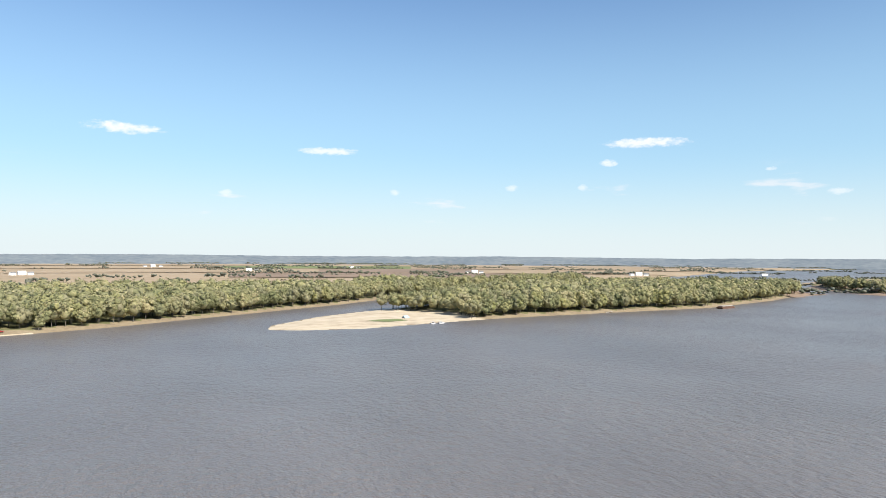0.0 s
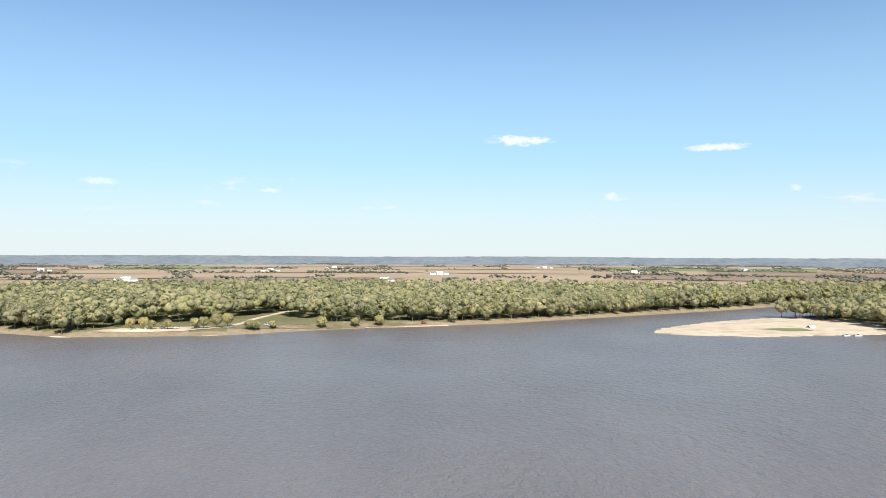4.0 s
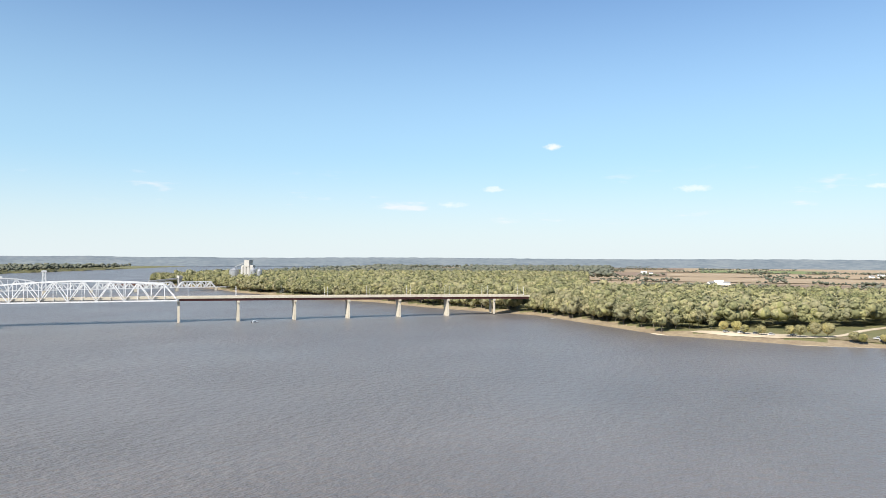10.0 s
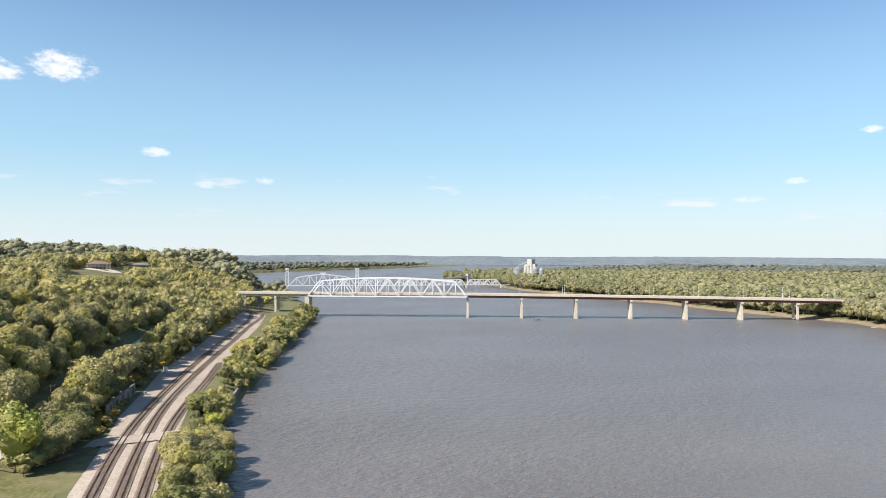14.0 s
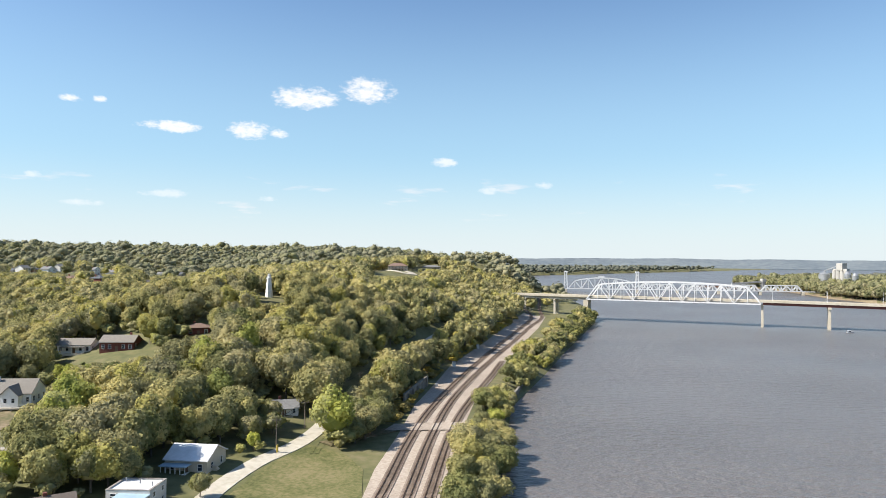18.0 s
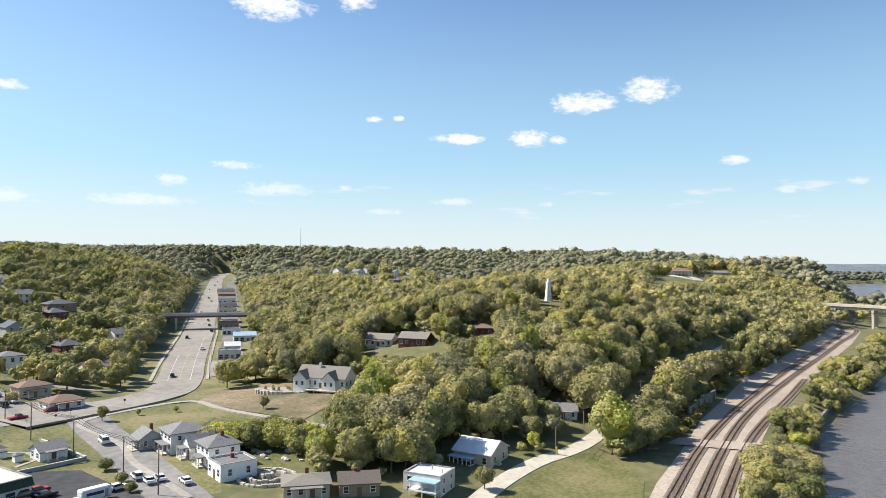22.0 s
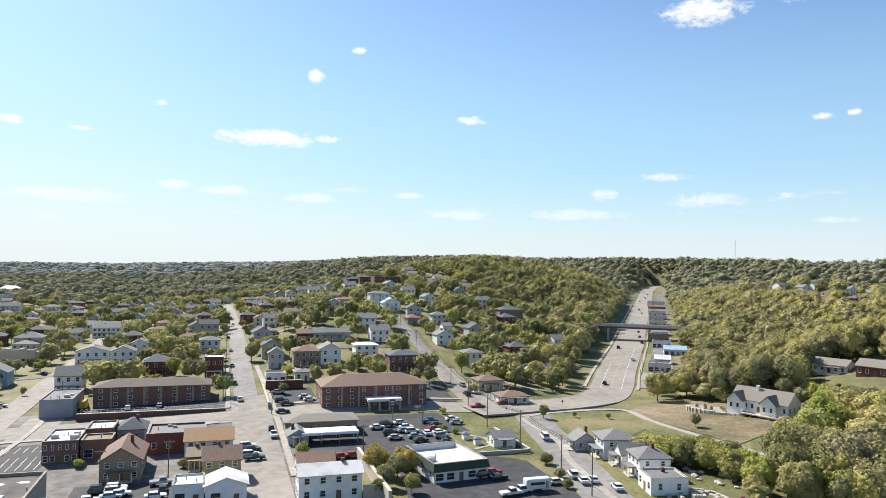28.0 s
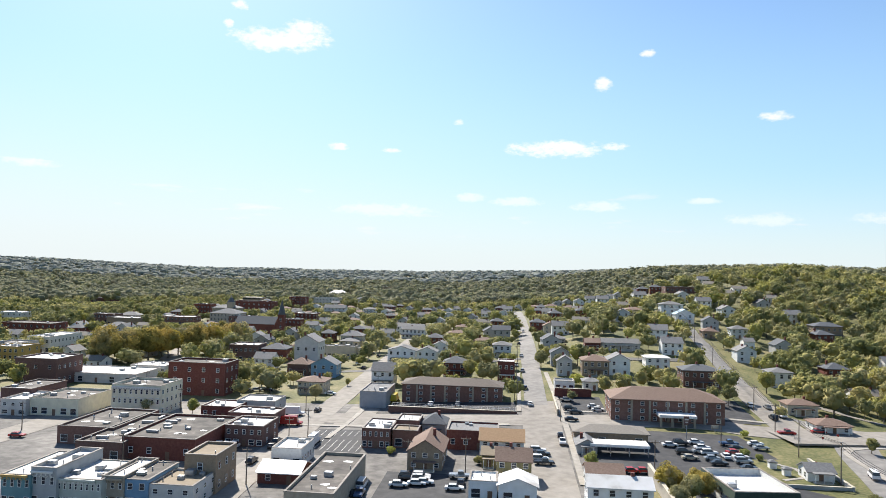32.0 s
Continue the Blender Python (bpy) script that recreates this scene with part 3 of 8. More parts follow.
def thing(name, x, y, z, turn, label, category, group=""):
    ob = new(name)
    ob.empty_display_size = 0.5
    ob.matrix_basis = pose(x, y, z, 0, 0, turn)
    return tagged(ob, label, category, group)


# ---------------------------------------------------------------- trees
ICO_V = []
PHI = (1 + 5 ** 0.5) / 2
for s1 in (-1, 1):
    for s2 in (-PHI, PHI):
        ICO_V += [(0, s1, s2), (s1, s2, 0), (s2, 0, s1)]
ICO_V = np.array(ICO_V) / math.hypot(1, PHI)
ico_f = []
for p in range(12):
    for q in range(p + 1, 12):
        for w in range(q + 1, 12):
            e = [np.linalg.norm(ICO_V[p] - ICO_V[q]), np.linalg.norm(ICO_V[q] - ICO_V[w]), np.linalg.norm(ICO_V[p] - ICO_V[w])]
            if max(e) < 1.2:
                nrm = np.cross(ICO_V[q] - ICO_V[p], ICO_V[w] - ICO_V[p])
                ico_f.append((p, q, w) if nrm @ ICO_V[p] > 0 else (p, w, q))
ICO_F = np.array(ico_f)


def split_sphere(v, f):
    """Each triangle of a sphere into four."""
    v, faces, at = [tuple(p) for p in v], [], {}

    def half(p, q):
        key = (min(p, q), max(p, q))
        if key not in at:
            m = np.array(v[p]) + np.array(v[q])
            at[key] = len(v)
            v.append(tuple(m / np.linalg.norm(m)))
        return at[key]

    for a, b, c in f:
        ab, bc, ca = half(a, b), half(b, c), half(c, a)
        faces += [(a, ab, ca), (ab, b, bc), (ca, bc, c), (ab, bc, ca)]
    return np.array(v), np.array(faces)


BALL_V, BALL_F = split_sphere(ICO_V, ICO_F)


def crown_arrays(rng, lobes, sprays, height=1.0, width=0.7, base=0.22, spray=0.1, core=0.8, fine=False):
    """A crown in unit size: boughs bulging from a rounded head, with sprays of leaves standing off them."""
    V, T, n = [], [], 0
    a, c = width / 2, (height - base) / 2
    mid = np.array([0, 0, base + c])
    sv, sf = (BALL_V, BALL_F) if fine else (ICO_V, ICO_F)
    centres, sizes = [], []
    spin = rng.uniform(0, 6.283)
    for k in range(lobes):
        zc = 0.92 - 1.45 * (k + 0.3 + rng.uniform(-0.25, 0.25)) / max(lobes, 2)
        az = spin + k * 2.39996 + rng.uniform(-0.35, 0.35)
        rim = math.sqrt(max(0.0, 1 - zc * zc))
        out = rng.uniform(0.42, 0.66) if lobes > 2 else rng.uniform(0.1, 0.4)
        d = np.array([math.cos(az) * rim, math.sin(az) * rim, zc])
        centres.append(mid + d * out * np.array([a, a, c]) + np.array([0, 0, 0.02]))
        sizes.append(rng.uniform(0.40, 0.56) * min(a, c * 1.2) * (1.18 if lobes < 5 else 1.0) * (6 / (lobes + 1)) ** 0.28)
    centres, sizes = np.array(centres), np.array(sizes)
    heads = [(mid - np.array([0, 0, 0.05]), 0.62)] if lobes > 3 else []
    for m0, q in heads:
        V.append(sv * rng.uniform(0.85, 1.1, (len(sv), 1)) * np.array([a, a, c]) * q + m0), T.append(sf + n)
        n += len(sv)
    for p, r in zip(centres, sizes):
        V.append(sv * r * rng.uniform(0.72, 1.2, (len(sv), 1)) * core * np.array([1, 1, 0.95]) + p), T.append(sf + n)
        n += len(sv)
    if sprays:
        # more on the larger boughs, and only where no other bough covers them
        m = sprays * 4
        w = rng.choice(lobes, size=m, p=sizes ** 2 / (sizes ** 2).sum())
        d = rng.normal(size=(m, 3))
        d[:, 2] += 0.22
        d /= np.linalg.norm(d, axis=1)[:, None]
        p = centres[w] + d * (sizes[w] * rng.uniform(0.80, 1.14, m))[:, None]
        gap = np.linalg.norm(p[:, None] - centres[None], axis=2) / sizes[None]
        gap[np.arange(m), w] = 9
        ok = np.where(gap.min(1) > 0.86)[0][:sprays]
        p, d, w = p[ok], d[ok], w[ok]
        m = len(ok)
        nrm = d * 0.75 + (p - mid) / np.array([a, a, c]) * 0.35 + rng.normal(size=(m, 3)) * 0.42
        nrm /= np.linalg.norm(nrm, axis=1)[:, None]
        t1 = np.cross(nrm, rng.normal(size=(m, 3)))
        t1 /= np.linalg.norm(t1, axis=1)[:, None]
        t2 = np.cross(nrm, t1)
        q = (spray * rng.uniform(0.5, 1.3, m))[:, None]
        tri = np.stack([p + t1 * q, p - t1 * q * 0.5 + t2 * q * 0.8, p - t1 * q * 0.6 - t2 * q * 0.7], 1)
        V.append(tri.reshape(-1, 3)), T.append(n + np.arange(3 * m).reshape(-1, 3))
    return np.concatenate(V), np.concatenate(T)


def trunk_arrays(top=0.5, r=0.018):
    a = np.arange(3) * 2.094
    lo, hi = np.stack([np.cos(a) * r, np.sin(a) * r, 0 * a - 0.05], -1), np.stack([np.cos(a) * r * 0.5, np.sin(a) * r * 0.5, 0 * a + top], -1)
    return np.concatenate([lo, hi]), np.array([(0, 1, 4), (0, 4, 3), (1, 2, 5), (1, 5, 4), (2, 0, 3), (2, 3, 5)])


def protos(seed, count, lobes, sprays, spray, trunk=True, foot=(0.06, 0.18), **kw):
    rng = np.random.default_rng(seed)
    res = []
    for k in range(count):
        v, t = crown_arrays(rng, lobes, sprays, spray=spray, width=rng.uniform(0.72, 0.98), base=rng.uniform(*foot), **kw)
        mi = np.zeros(len(t), int)
        if trunk:
            tv, tt = trunk_arrays()
            t, v, mi = np.concatenate([t, tt + len(v)]), np.concatenate([v, tv]), np.concatenate([mi, np.ones(len(tt), int)])
        res.append((v, t, mi))
    return res


MIDDLE = protos(11, 9, 8, 420, 0.05, core=0.78)
DISTANT = protos(12, 12, 8, 270, 0.040, core=0.72, foot=(0.0, 0.1))
REMOTE = protos(13, 6, 3, 0, 0.16, trunk=False)


def woods(name, xs, ys, heights, kinds, leaf, label, seed=1, squash=1.0, sink=0.0):
    """Many trees in one mesh of stuff."""
    rng = np.random.default_rng(seed)
    zs = ground(xs, ys) - sink
    which, turn, wide = rng.integers(len(kinds), size=len(xs)), rng.uniform(0, 6.283, len(xs)), rng.uniform(0.85, 1.2, len(xs)) * squash
    V, T, MI, n = [], [], [], 0
    for k, (v, t, mi) in enumerate(kinds):
        s = np.where(which == k)[0]
        if not len(s):
            continue
        c, sn, h, w = np.cos(turn[s])[:, None], np.sin(turn[s])[:, None], heights[s][:, None], (heights[s] * wide[s])[:, None]
        px = (v[None, :, 0] * c - v[None, :, 1] * sn) * w + xs[s][:, None]
        py = (v[None, :, 0] * sn + v[None, :, 1] * c) * w + ys[s][:, None]
        pz = v[None, :, 2] * h + zs[s][:, None]
        V.append(np.stack([px, py, pz], -1).reshape(-1, 3))
        T.append((t[None] + (n + np.arange(len(s)) * len(v))[:, None, None]).reshape(-1, 3))
        MI.append(np.tile(mi, len(s)))
        n += len(s) * len(v)
    ob = big_mesh(name, np.concatenate(V), np.concatenate(T), [leaf, M_BARK], np.concatenate(MI), smooth=True)
    return tagged(ob, label, "trees", kind="stuff")


def scatter(seed, x0, x1, y0, y1, step, keep):
    """Jittered points of a box that keep() lets stand."""
    rng = np.random.default_rng(seed)
    x, y = np.meshgrid(np.arange(x0, x1, step), np.arange(y0, y1, step))
    x, y = x.ravel() + rng.uniform(-0.48, 0.48, x.size) * step, y.ravel() + rng.uniform(-0.48, 0.48, y.size) * step
    k = keep(x, y)
    return x[k], y[k], rng


def heading_of(x, y):
    return (np.degrees(np.arctan2(-x, y)) + 90) % 360 - 90


CLEAR = []          # (outline) and (line, half width) that stay free of trees


def free(x, y):
    ok = np.ones(np.shape(x), bool)
    for c in CLEAR:
        if c[0] == "poly":
            ok &= ~inside(c[1], x, y)
        elif c[0] == "line":
            ok &= to_line(c[1], x, y)[0] > c[2]
        else:
            ok &= np.hypot(x - c[1], y - c[2]) > c[3]
    return ok


SIGHT = []          # heading, half angle, distance and height of things that the trees before them leave in view


def allowed(x, y, h):
    """Heights cut down, to zero if need be, where trees would close a view."""
    r, a = np.hypot(x, y), np.degrees(np.arctan2(-x, y)) % 360
    g, h = ground(x, y), np.array(h, float)
    for sa, half, sr, sz in SIGHT:
        hide = (np.abs(a - sa) < half + 15.0 * h / r) & (r < sr - 1)
        top = EYE_H + (sz - EYE_H) * r / sr - g
        h = np.where(hide, np.minimum(h, top), h)
    return h


# ---------------------------------------------------------------- highway bridge
BR0, BRD = Vector((-639.3, 231.8, 0)), Vector((17.85, 48.64, 0))
BR_N = Vector((BRD.y, -BRD.x, 0)).normalized()          # towards the camera's side
BR_LEN = BRD.length
BR_TURN = math.degrees(math.atan2(BRD.y, BRD.x))
bridge = thing("highway_bridge", BR0.x, BR0.y, 0, BR_TURN, "pale concrete highway bridge with a white steel truss", "bridge")
# local frame: x along the bridge to the far shore in metres, y to its left (upstream), z up
HALF = 7.0


def deck_z(s):
    return 22.6 - 0.006 * max(s, 0) - 0.00001 * max(s, 0) ** 2 + 0.004 * max(-s - 155, 0)


def deck_piece(s0, s1, name, y0, y1, dz0, dz1, mat, label=""):
    bm = bmesh.new()
    n = max(1, int((s1 - s0) / 12))
    rows = []
    for k in range(n + 1):
        s = s0 + (s1 - s0) * k / n
        rows.append([bm.verts.new((s, y, deck_z(s) + dz)) for y, dz in ((y0, dz0), (y1, dz0), (y1, dz1), (y0, dz1))])
    for a, b in zip(rows, rows[1:]):
        for q in range(4):
            bm.faces.new((a[q], b[q], b[(q + 1) % 4], a[(q + 1) % 4]))
    bm.faces.new(rows[0])
    bm.faces.new(rows[-1][::-1])
    bmesh.ops.recalc_face_normals(bm, faces=bm.faces)
    return part(name, bm, mat, bridge, label)


S_END, S_START = 352.0, -232.0
deck_piece(S_START, S_END, "deck", -HALF, HALF, -0.9, 0, M_CONC)
for y0 in (-HALF, HALF - 0.4):
    deck_piece(S_START, S_END, "parapet", y0, y0 + 0.4, 0.0, 1.0, M_CONC)
for s0, s1 in ((0, S_END), (S_START, -155)):
    for y0 in (-5.6, -0.2, 5.2):
        deck_piece(s0 + 0.5, s1 - 0.5, "girder", y0, y0 + 0.4, -3.2, -0.9, M_REDSTEEL if s0 == 0 else M_CONC, "red-brown steel girder" if s0 == 0 else "pale girder")
for k in range(7):
    s = k * BR_LEN
    zt = deck_z(s) - 3.2
    zb = -3 if k < 6 else 1.0
    bm = bmesh.new()
    add_box(bm, s - 1.3, s + 1.3, -6.6, 6.6, zt - 1.8, zt)
    for y in ((-4.6, 4.6) if k == 6 else (0,)):
        w = 0.8 if k == 6 else 5.2
        r = bmesh.ops.create_cube(bm, size=1.0, matrix=Matrix.Translation((s, y, (zt - 1.8 + zb) / 2)) @ Matrix.Diagonal((1.9, w * 2 if k < 6 else 1.6, zt - 1.8 - zb, 1)))
        for v in r["verts"]:
            if v.co.z < 5 and k < 6:
                v.co.y *= 1.12
                v.co.x = s + (v.co.x - s) * 1.15
    part("pier", bm, M_CONC, bridge)
for s, w in ((-155, 2.2), (-186, 1.0), (-216, 1.0)):
    bm = bmesh.new()
    zt = deck_z(s) - 3.2
    zb = gz(*(BR0 + BRD.normalized() * s).xy) - 1
    for y in (-4.6, 4.6):
        add_box(bm, s - w, s + w, y - w, y + w, zb, zt)
    add_box(bm, s - w, s + w, -6.6, 6.6, zt - 1.6, zt)
    part("pier", bm, M_CONC, bridge)
# truss: panels between s = -155 and 0
PANELS = 14
t0, t1 = -154.0, -1.0


def top_z(k):
    f = k / PANELS
    return 15.2 * (1 - (2 * f - 1) ** 2 * 0.30)


for y in (-7.8, 7.8):
    xs = [t0 + (t1 - t0) * k / PANELS for k in range(PANELS + 1)]
    zb = deck_z(-80) - 2.4
    tops = [zb + (top_z(k) + 2.4 if 0 < k < PANELS else 0) for k in range(PANELS + 1)]
    part("bottom_chord", beam_bm((t0, y, zb), (t1, y, zb), 0.8, 1.1), M_STEEL, bridge)
    for k in range(PANELS):
        a, b = (xs[k], y, tops[k]), (xs[k + 1], y, tops[k + 1])
        part("top_chord" if 0 < k < PANELS - 1 else "end_post", beam_bm(a, b, 0.9, 1.0), M_STEEL, bridge)
        if 0 < k:
            part("vertical", beam_bm((xs[k], y, zb), (xs[k], y, tops[k]), 0.42 if k % 2 else 0.5), M_STEEL, bridge)
        if 0 < k < PANELS - 1:
            lo, hi = ((xs[k], y, tops[k]), (xs[k + 1], y, zb)) if k % 2 else ((xs[k], y, zb), (xs[k + 1], y, tops[k + 1]))
            part("diagonal", beam_bm(lo, hi, 0.65), M_STEEL, bridge)
for k in range(1, PANELS):
    x = t0 + (t1 - t0) * k / PANELS
    zt = deck_z(-80) + top_z(k)
    part("portal_strut", beam_bm((x, -7.6, zt), (x, 7.6, zt), 0.5, 0.7), M_STEEL, bridge)
    x2 = t0 + (t1 - t0) * (k + 1) / PANELS
    if k < PANELS - 1:
        part("sway_brace", beam_bm((x, -7.6, zt), (x2, 7.6, deck_z(-80) + top_z(k + 1)), 0.3), M_STEEL, bridge)
    part("floor_beam", beam_bm((x, -7.4, deck_z(-80) - 1.6), (x, 7.4, deck_z(-80) - 1.6), 0.5, 1.2), M_STEEL, bridge)
for k in range(9):
    s = 8 + k * 42
    for y in (-7.2, 7.2):
        bm = tube_bm((s, y, deck_z(s) + 1.0), (s, y, deck_z(s) + 10), 0.14, 0.09, 6)
        beam_bm((s, y, deck_z(s) + 9.9), (s, y - math.copysign(1.8, y), deck_z(s) + 10.2), 0.14, bm=bm)
        part("lamp_post", bm, M_STEEL, bridge)


# ---------------------------------------------------------------- roads, rails and open ground
RAILS = [RAIL_A, RAIL_B, RAIL_C]
for line in RAILS:
    strip("ballast", line, 3.6, M_BALLAST, lift=0.25, label="rust-stained brown gravel ballast of a railway track", category="track bed")
    long = resample(line, 4.0)
    track = thing("railway_track", line[0][0], line[0][1], 0, 0, "rusty railway track on brown ties and pale ballast", "railway track")
    track.matrix_basis = Matrix()
    for side in (-0.75, 0.75):
        o = offsets(long, side)
        zz = ground(np.array([p[0] for p in o]), np.array([p[1] for p in o])) + 0.62
        bm = bmesh.new()
        prev = None
        for (x, y), z, (nx, ny) in zip(o, zz, offsets(long, side + 0.14)):
            dx, dy = (nx - x) / 2, (ny - y) / 2
            ring = [bm.verts.new((x - dx, y - dy, z - 0.2)), bm.verts.new((x + dx, y + dy, z - 0.2)), bm.verts.new((x + dx, y + dy, z)), bm.verts.new((x - dx, y - dy, z))]
            if prev:
                for q in range(4):
                    bm.faces.new((prev[q], ring[q], ring[(q + 1) % 4], prev[(q + 1) % 4]))
            prev = ring
        bmesh.ops.recalc_face_normals(bm, faces=bm.faces)
        part("rail", bm, M_RAIL, track)
    fine = resample(line, 0.75)
    a, b = offsets(fine, -1.3), offsets(fine, 1.3)
    bm = bmesh.new()
    zz = ground(np.array([p[0] for p in fine]), np.array([p[1] for p in fine])) + 0.32
    V, Fq = [], []
    for (x0, y0), (x1, y1), z in zip(a, b, zz):
        d = Vector((x1 - x0, y1 - y0, 0)).normalized() * 0.12
        px, py = -d.y, d.x
        n = len(V)
        for zq in (z - 0.1, z + 0.1):
            V += [(x0 - px, y0 - py, zq), (x0 + px, y0 + py, zq), (x1 + px, y1 + py, zq), (x1 - px, y1 - py, zq)]
        Fq += [(n + 4, n + 5, n + 6, n + 7), (n, n + 1, n + 5, n + 4), (n + 1, n + 2, n + 6, n + 5), (n + 2, n + 3, n + 7, n + 6), (n + 3, n, n + 4, n + 7)]
    bm.free()
    ties = mesh_object("crosstie", V, Fq, M_TIE, track)
    tagged(ties, kind="stuff")
CLEAR += [("line", RAIL_A, 7), ("line", RAIL_B, 7), ("line", RAIL_C, 6)]

THIRD = [town(-160, 236), town(-60, 236), town(0, 238), town(60, 246), town(105, 243), (-150, -214), (-170, -214)]
strip("highway_road", HIGHWAY, 19, M_ROAD, lift=0.2, label="pale four-lane highway climbing a wooded valley", smoothz=True)
strip("roadside_yards", HIGHWAY[4:12], 12, M_YARD, lift=0.16, shift=-21.5, label="paved forecourts of shops along the highway", category="forecourt", smoothz=False)
CLEAR.append(("line", offsets(HIGHWAY[3:12], -20), 13))
strip("cross_street", [town(-260, 236), town(-60, 238), town(0, 240), town(60, 246), (-130, -218), (-175, -213)], 14.5, M_ROAD, lift=0.16, label="pale concrete main street through town")
strip("upper_street", [town(9.6, 262), town(9.2, 372), town(8.6, 500), town(7, 640), town(4, 760)], 8.4, M_STREET, lift=0.2, label="narrow grey street climbing between houses")
strip("hill_street", [town(10.6, 120), town(10.6, 240), town(10, 268)], 12.6, M_ROAD, lift=0.18, label="grey street running away uphill between houses")
strip("river_street", [(-163, -222), (-146, -197), (-131, -163), (-114, -126), (-96, -88)], 12, M_STREET, lift=0.17, label="grey street with parked cars beside old houses")
strip("valley_lane", [(-110, -62), (-150, -65), (-178, -63), (-202, -57), (-245, -54), (-330, -44), (-440, -30)], 5.0, M_CONC, lift=0.15, label="narrow pale concrete lane at the foot of the bluff")
CLEAR += [("line", HIGHWAY, 22), ("line", [town(10, 120), town(10, 330)], 8), ("line", [town(9, 330), town(6, 760)], 5.4), ("line", [town(-260, 236), town(60, 246), (-175, -213)], 11)]
CLEAR += [("line", [(-163, -222), (-96, -88)], 11), ("line", [(-110, -62), (-245, -54), (-440, -30)], 6)]
LAWN = [(-120, -60), (-150, -61.5), (-178, -59.5), (-200, -54), (-194, -42), (-182, -35), (-160, -31), (-120, -33)]
patch("lawn", LAWN, M_GRASS, 0.12, "mown yellowing grass beside the railway", "lawn")
CLEAR.append(("poly", LAWN))
SHOULDER = [(-60, -34), (-160, -31), (-182, -32), (-215, -31), (-262, -31), (-350, -24), (-450, -8), (-560, 8), (-660, 24), (-660, 44), (-560, 32), (-470, 18), (-380, 5), (-285, -8), (-224, -11.5), (-166, -13.2), (-60, -13.2)]
patch("rail_yard_gravel", SHOULDER, M_GRAVEL, 0.1, "pale gravel beside the railway tracks", "gravel")
CLEAR.append(("poly", SHOULDER))

# open fields of the far flood plain
FIELD_ROWS = []
rng = np.random.default_rng(5)
for r0, r1 in ((1040, 1190), (1205, 1420), (1440, 1750), (1780, 2250), (2290, 2900), (2950, 3600), (3640, 4280)):
    a = -64.0
    while a < 58:
        w = rng.uniform(9, 22) * (1500 / (r0 + 500)) ** 0.3
        e = min(a + w, 60)
        skip = (a > 36 and r1 < 1900 and rng.uniform() < 0.65) or rng.uniform() < 0.06 or (a < -24 and r1 < 1250)
        if not skip:
            q = [radians(a + (e - a) * k / 6) for k in range(7)]
            j0, j1 = r0 * rng.uniform(0.99, 1.01), r1 * rng.uniform(0.975, 1.0)
            poly = [(-math.sin(k) * j0, math.cos(k) * j0) for k in q] + [(-math.sin(k) * j1, math.cos(k) * j1) for k in q[::-1]]
            mat, lab = [(M_FIELD, "harvested tan maize field"), (M_FIELD, "harvested tan maize field"), (M_FIELD_B, "brown stubble field"), (M_FIELD_G, "pale green field")][rng.choice(4, p=[0.35, 0.3, 0.27, 0.08])]
            patch("field", poly, mat, 1.6, lab + " on the flood plain", "field", step=60)
            FIELD_ROWS.append((a, e, j0, j1))
        a = e + 0.12
patch("rough_grass", [(-60, -13), (-166, -13), (-224, -11), (-270, -6), (-270, 0), (-224, 0), (-150, -1), (-60, -10)], M_GRASS, 0.14, "rough yellow-green grass on the river bank", "grass")


# ---------------------------------------------------------------- town: paving
def town_poly(*uv):
    return [town(u, v) for u, v in uv]


M_BRICKPAVE = material("red_brick_paving", [(0.24, 0.11, 0.08), (0.33, 0.16, 0.11), (0.38, 0.20, 0.15)], scale=1.2, big=0.1)
M_WALK = material("pale_pavement", [(0.31, 0.285, 0.245), (0.39, 0.36, 0.315), (0.46, 0.43, 0.38)], scale=0.5, big=0.06)
M_LINE = paint("road_paint", (0.75, 0.74, 0.70), rough=0.7)
M_YELLOW = paint("yellow_line_paint", (0.62, 0.45, 0.08), rough=0.7)
patch("pavement", town_poly((-300, 96), (24, 96), (24, 247), (16, 262), (-300, 262)), M_YARD, 0.06, "grey paved ground between downtown buildings", "pavement", step=12)
patch("parking_lot", town_poly((24, 184), (68, 184), (76, 208), (72, 233), (24, 233)), M_ASPHALT, 0.12, "dark asphalt car park behind the restaurant", "car park")
patch("parking_lot", town_poly((36, 118), (80, 118), (80, 176), (68, 186), (46, 186)), M_ASPHALT, 0.13, "dark asphalt car park around the white restaurant", "car park")
patch("parking_lot", town_poly((17, 247), (34, 247), (34, 276), (17, 276)), M_ASPHALT, 0.12, "dark asphalt motel car park with parked cars", "car park")
patch("parking_lot", town_poly((72, 249), (85, 249), (86, 282), (72, 282)), M_ASPHALT, 0.12, "shaded asphalt strip beside the motel", "car park")
patch("parking_lot", town_poly((-44, 252), (2, 252), (2, 266), (-44, 266)), M_ASPHALT, 0.14, "grey asphalt car park in front of the long motel", "car park")
patch("parking_lot", town_poly((-60.5, 192), (-42, 192), (-42, 222), (-60.5, 222)), M_ASPHALT, 0.12, "marked asphalt car park with white bays", "car park")
patch("parking_lot", town_poly((-31, 132), (-4, 132), (-4, 172), (-16, 180), (-31, 180)), M_ASPHALT, 0.12, "asphalt yard with parked cars", "car park")
patch("concrete_apron", town_poly((-58, 226), (-47, 226), (-47, 254), (-58, 258)), M_ROAD, 0.14, "pale stained concrete apron", "forecourt")
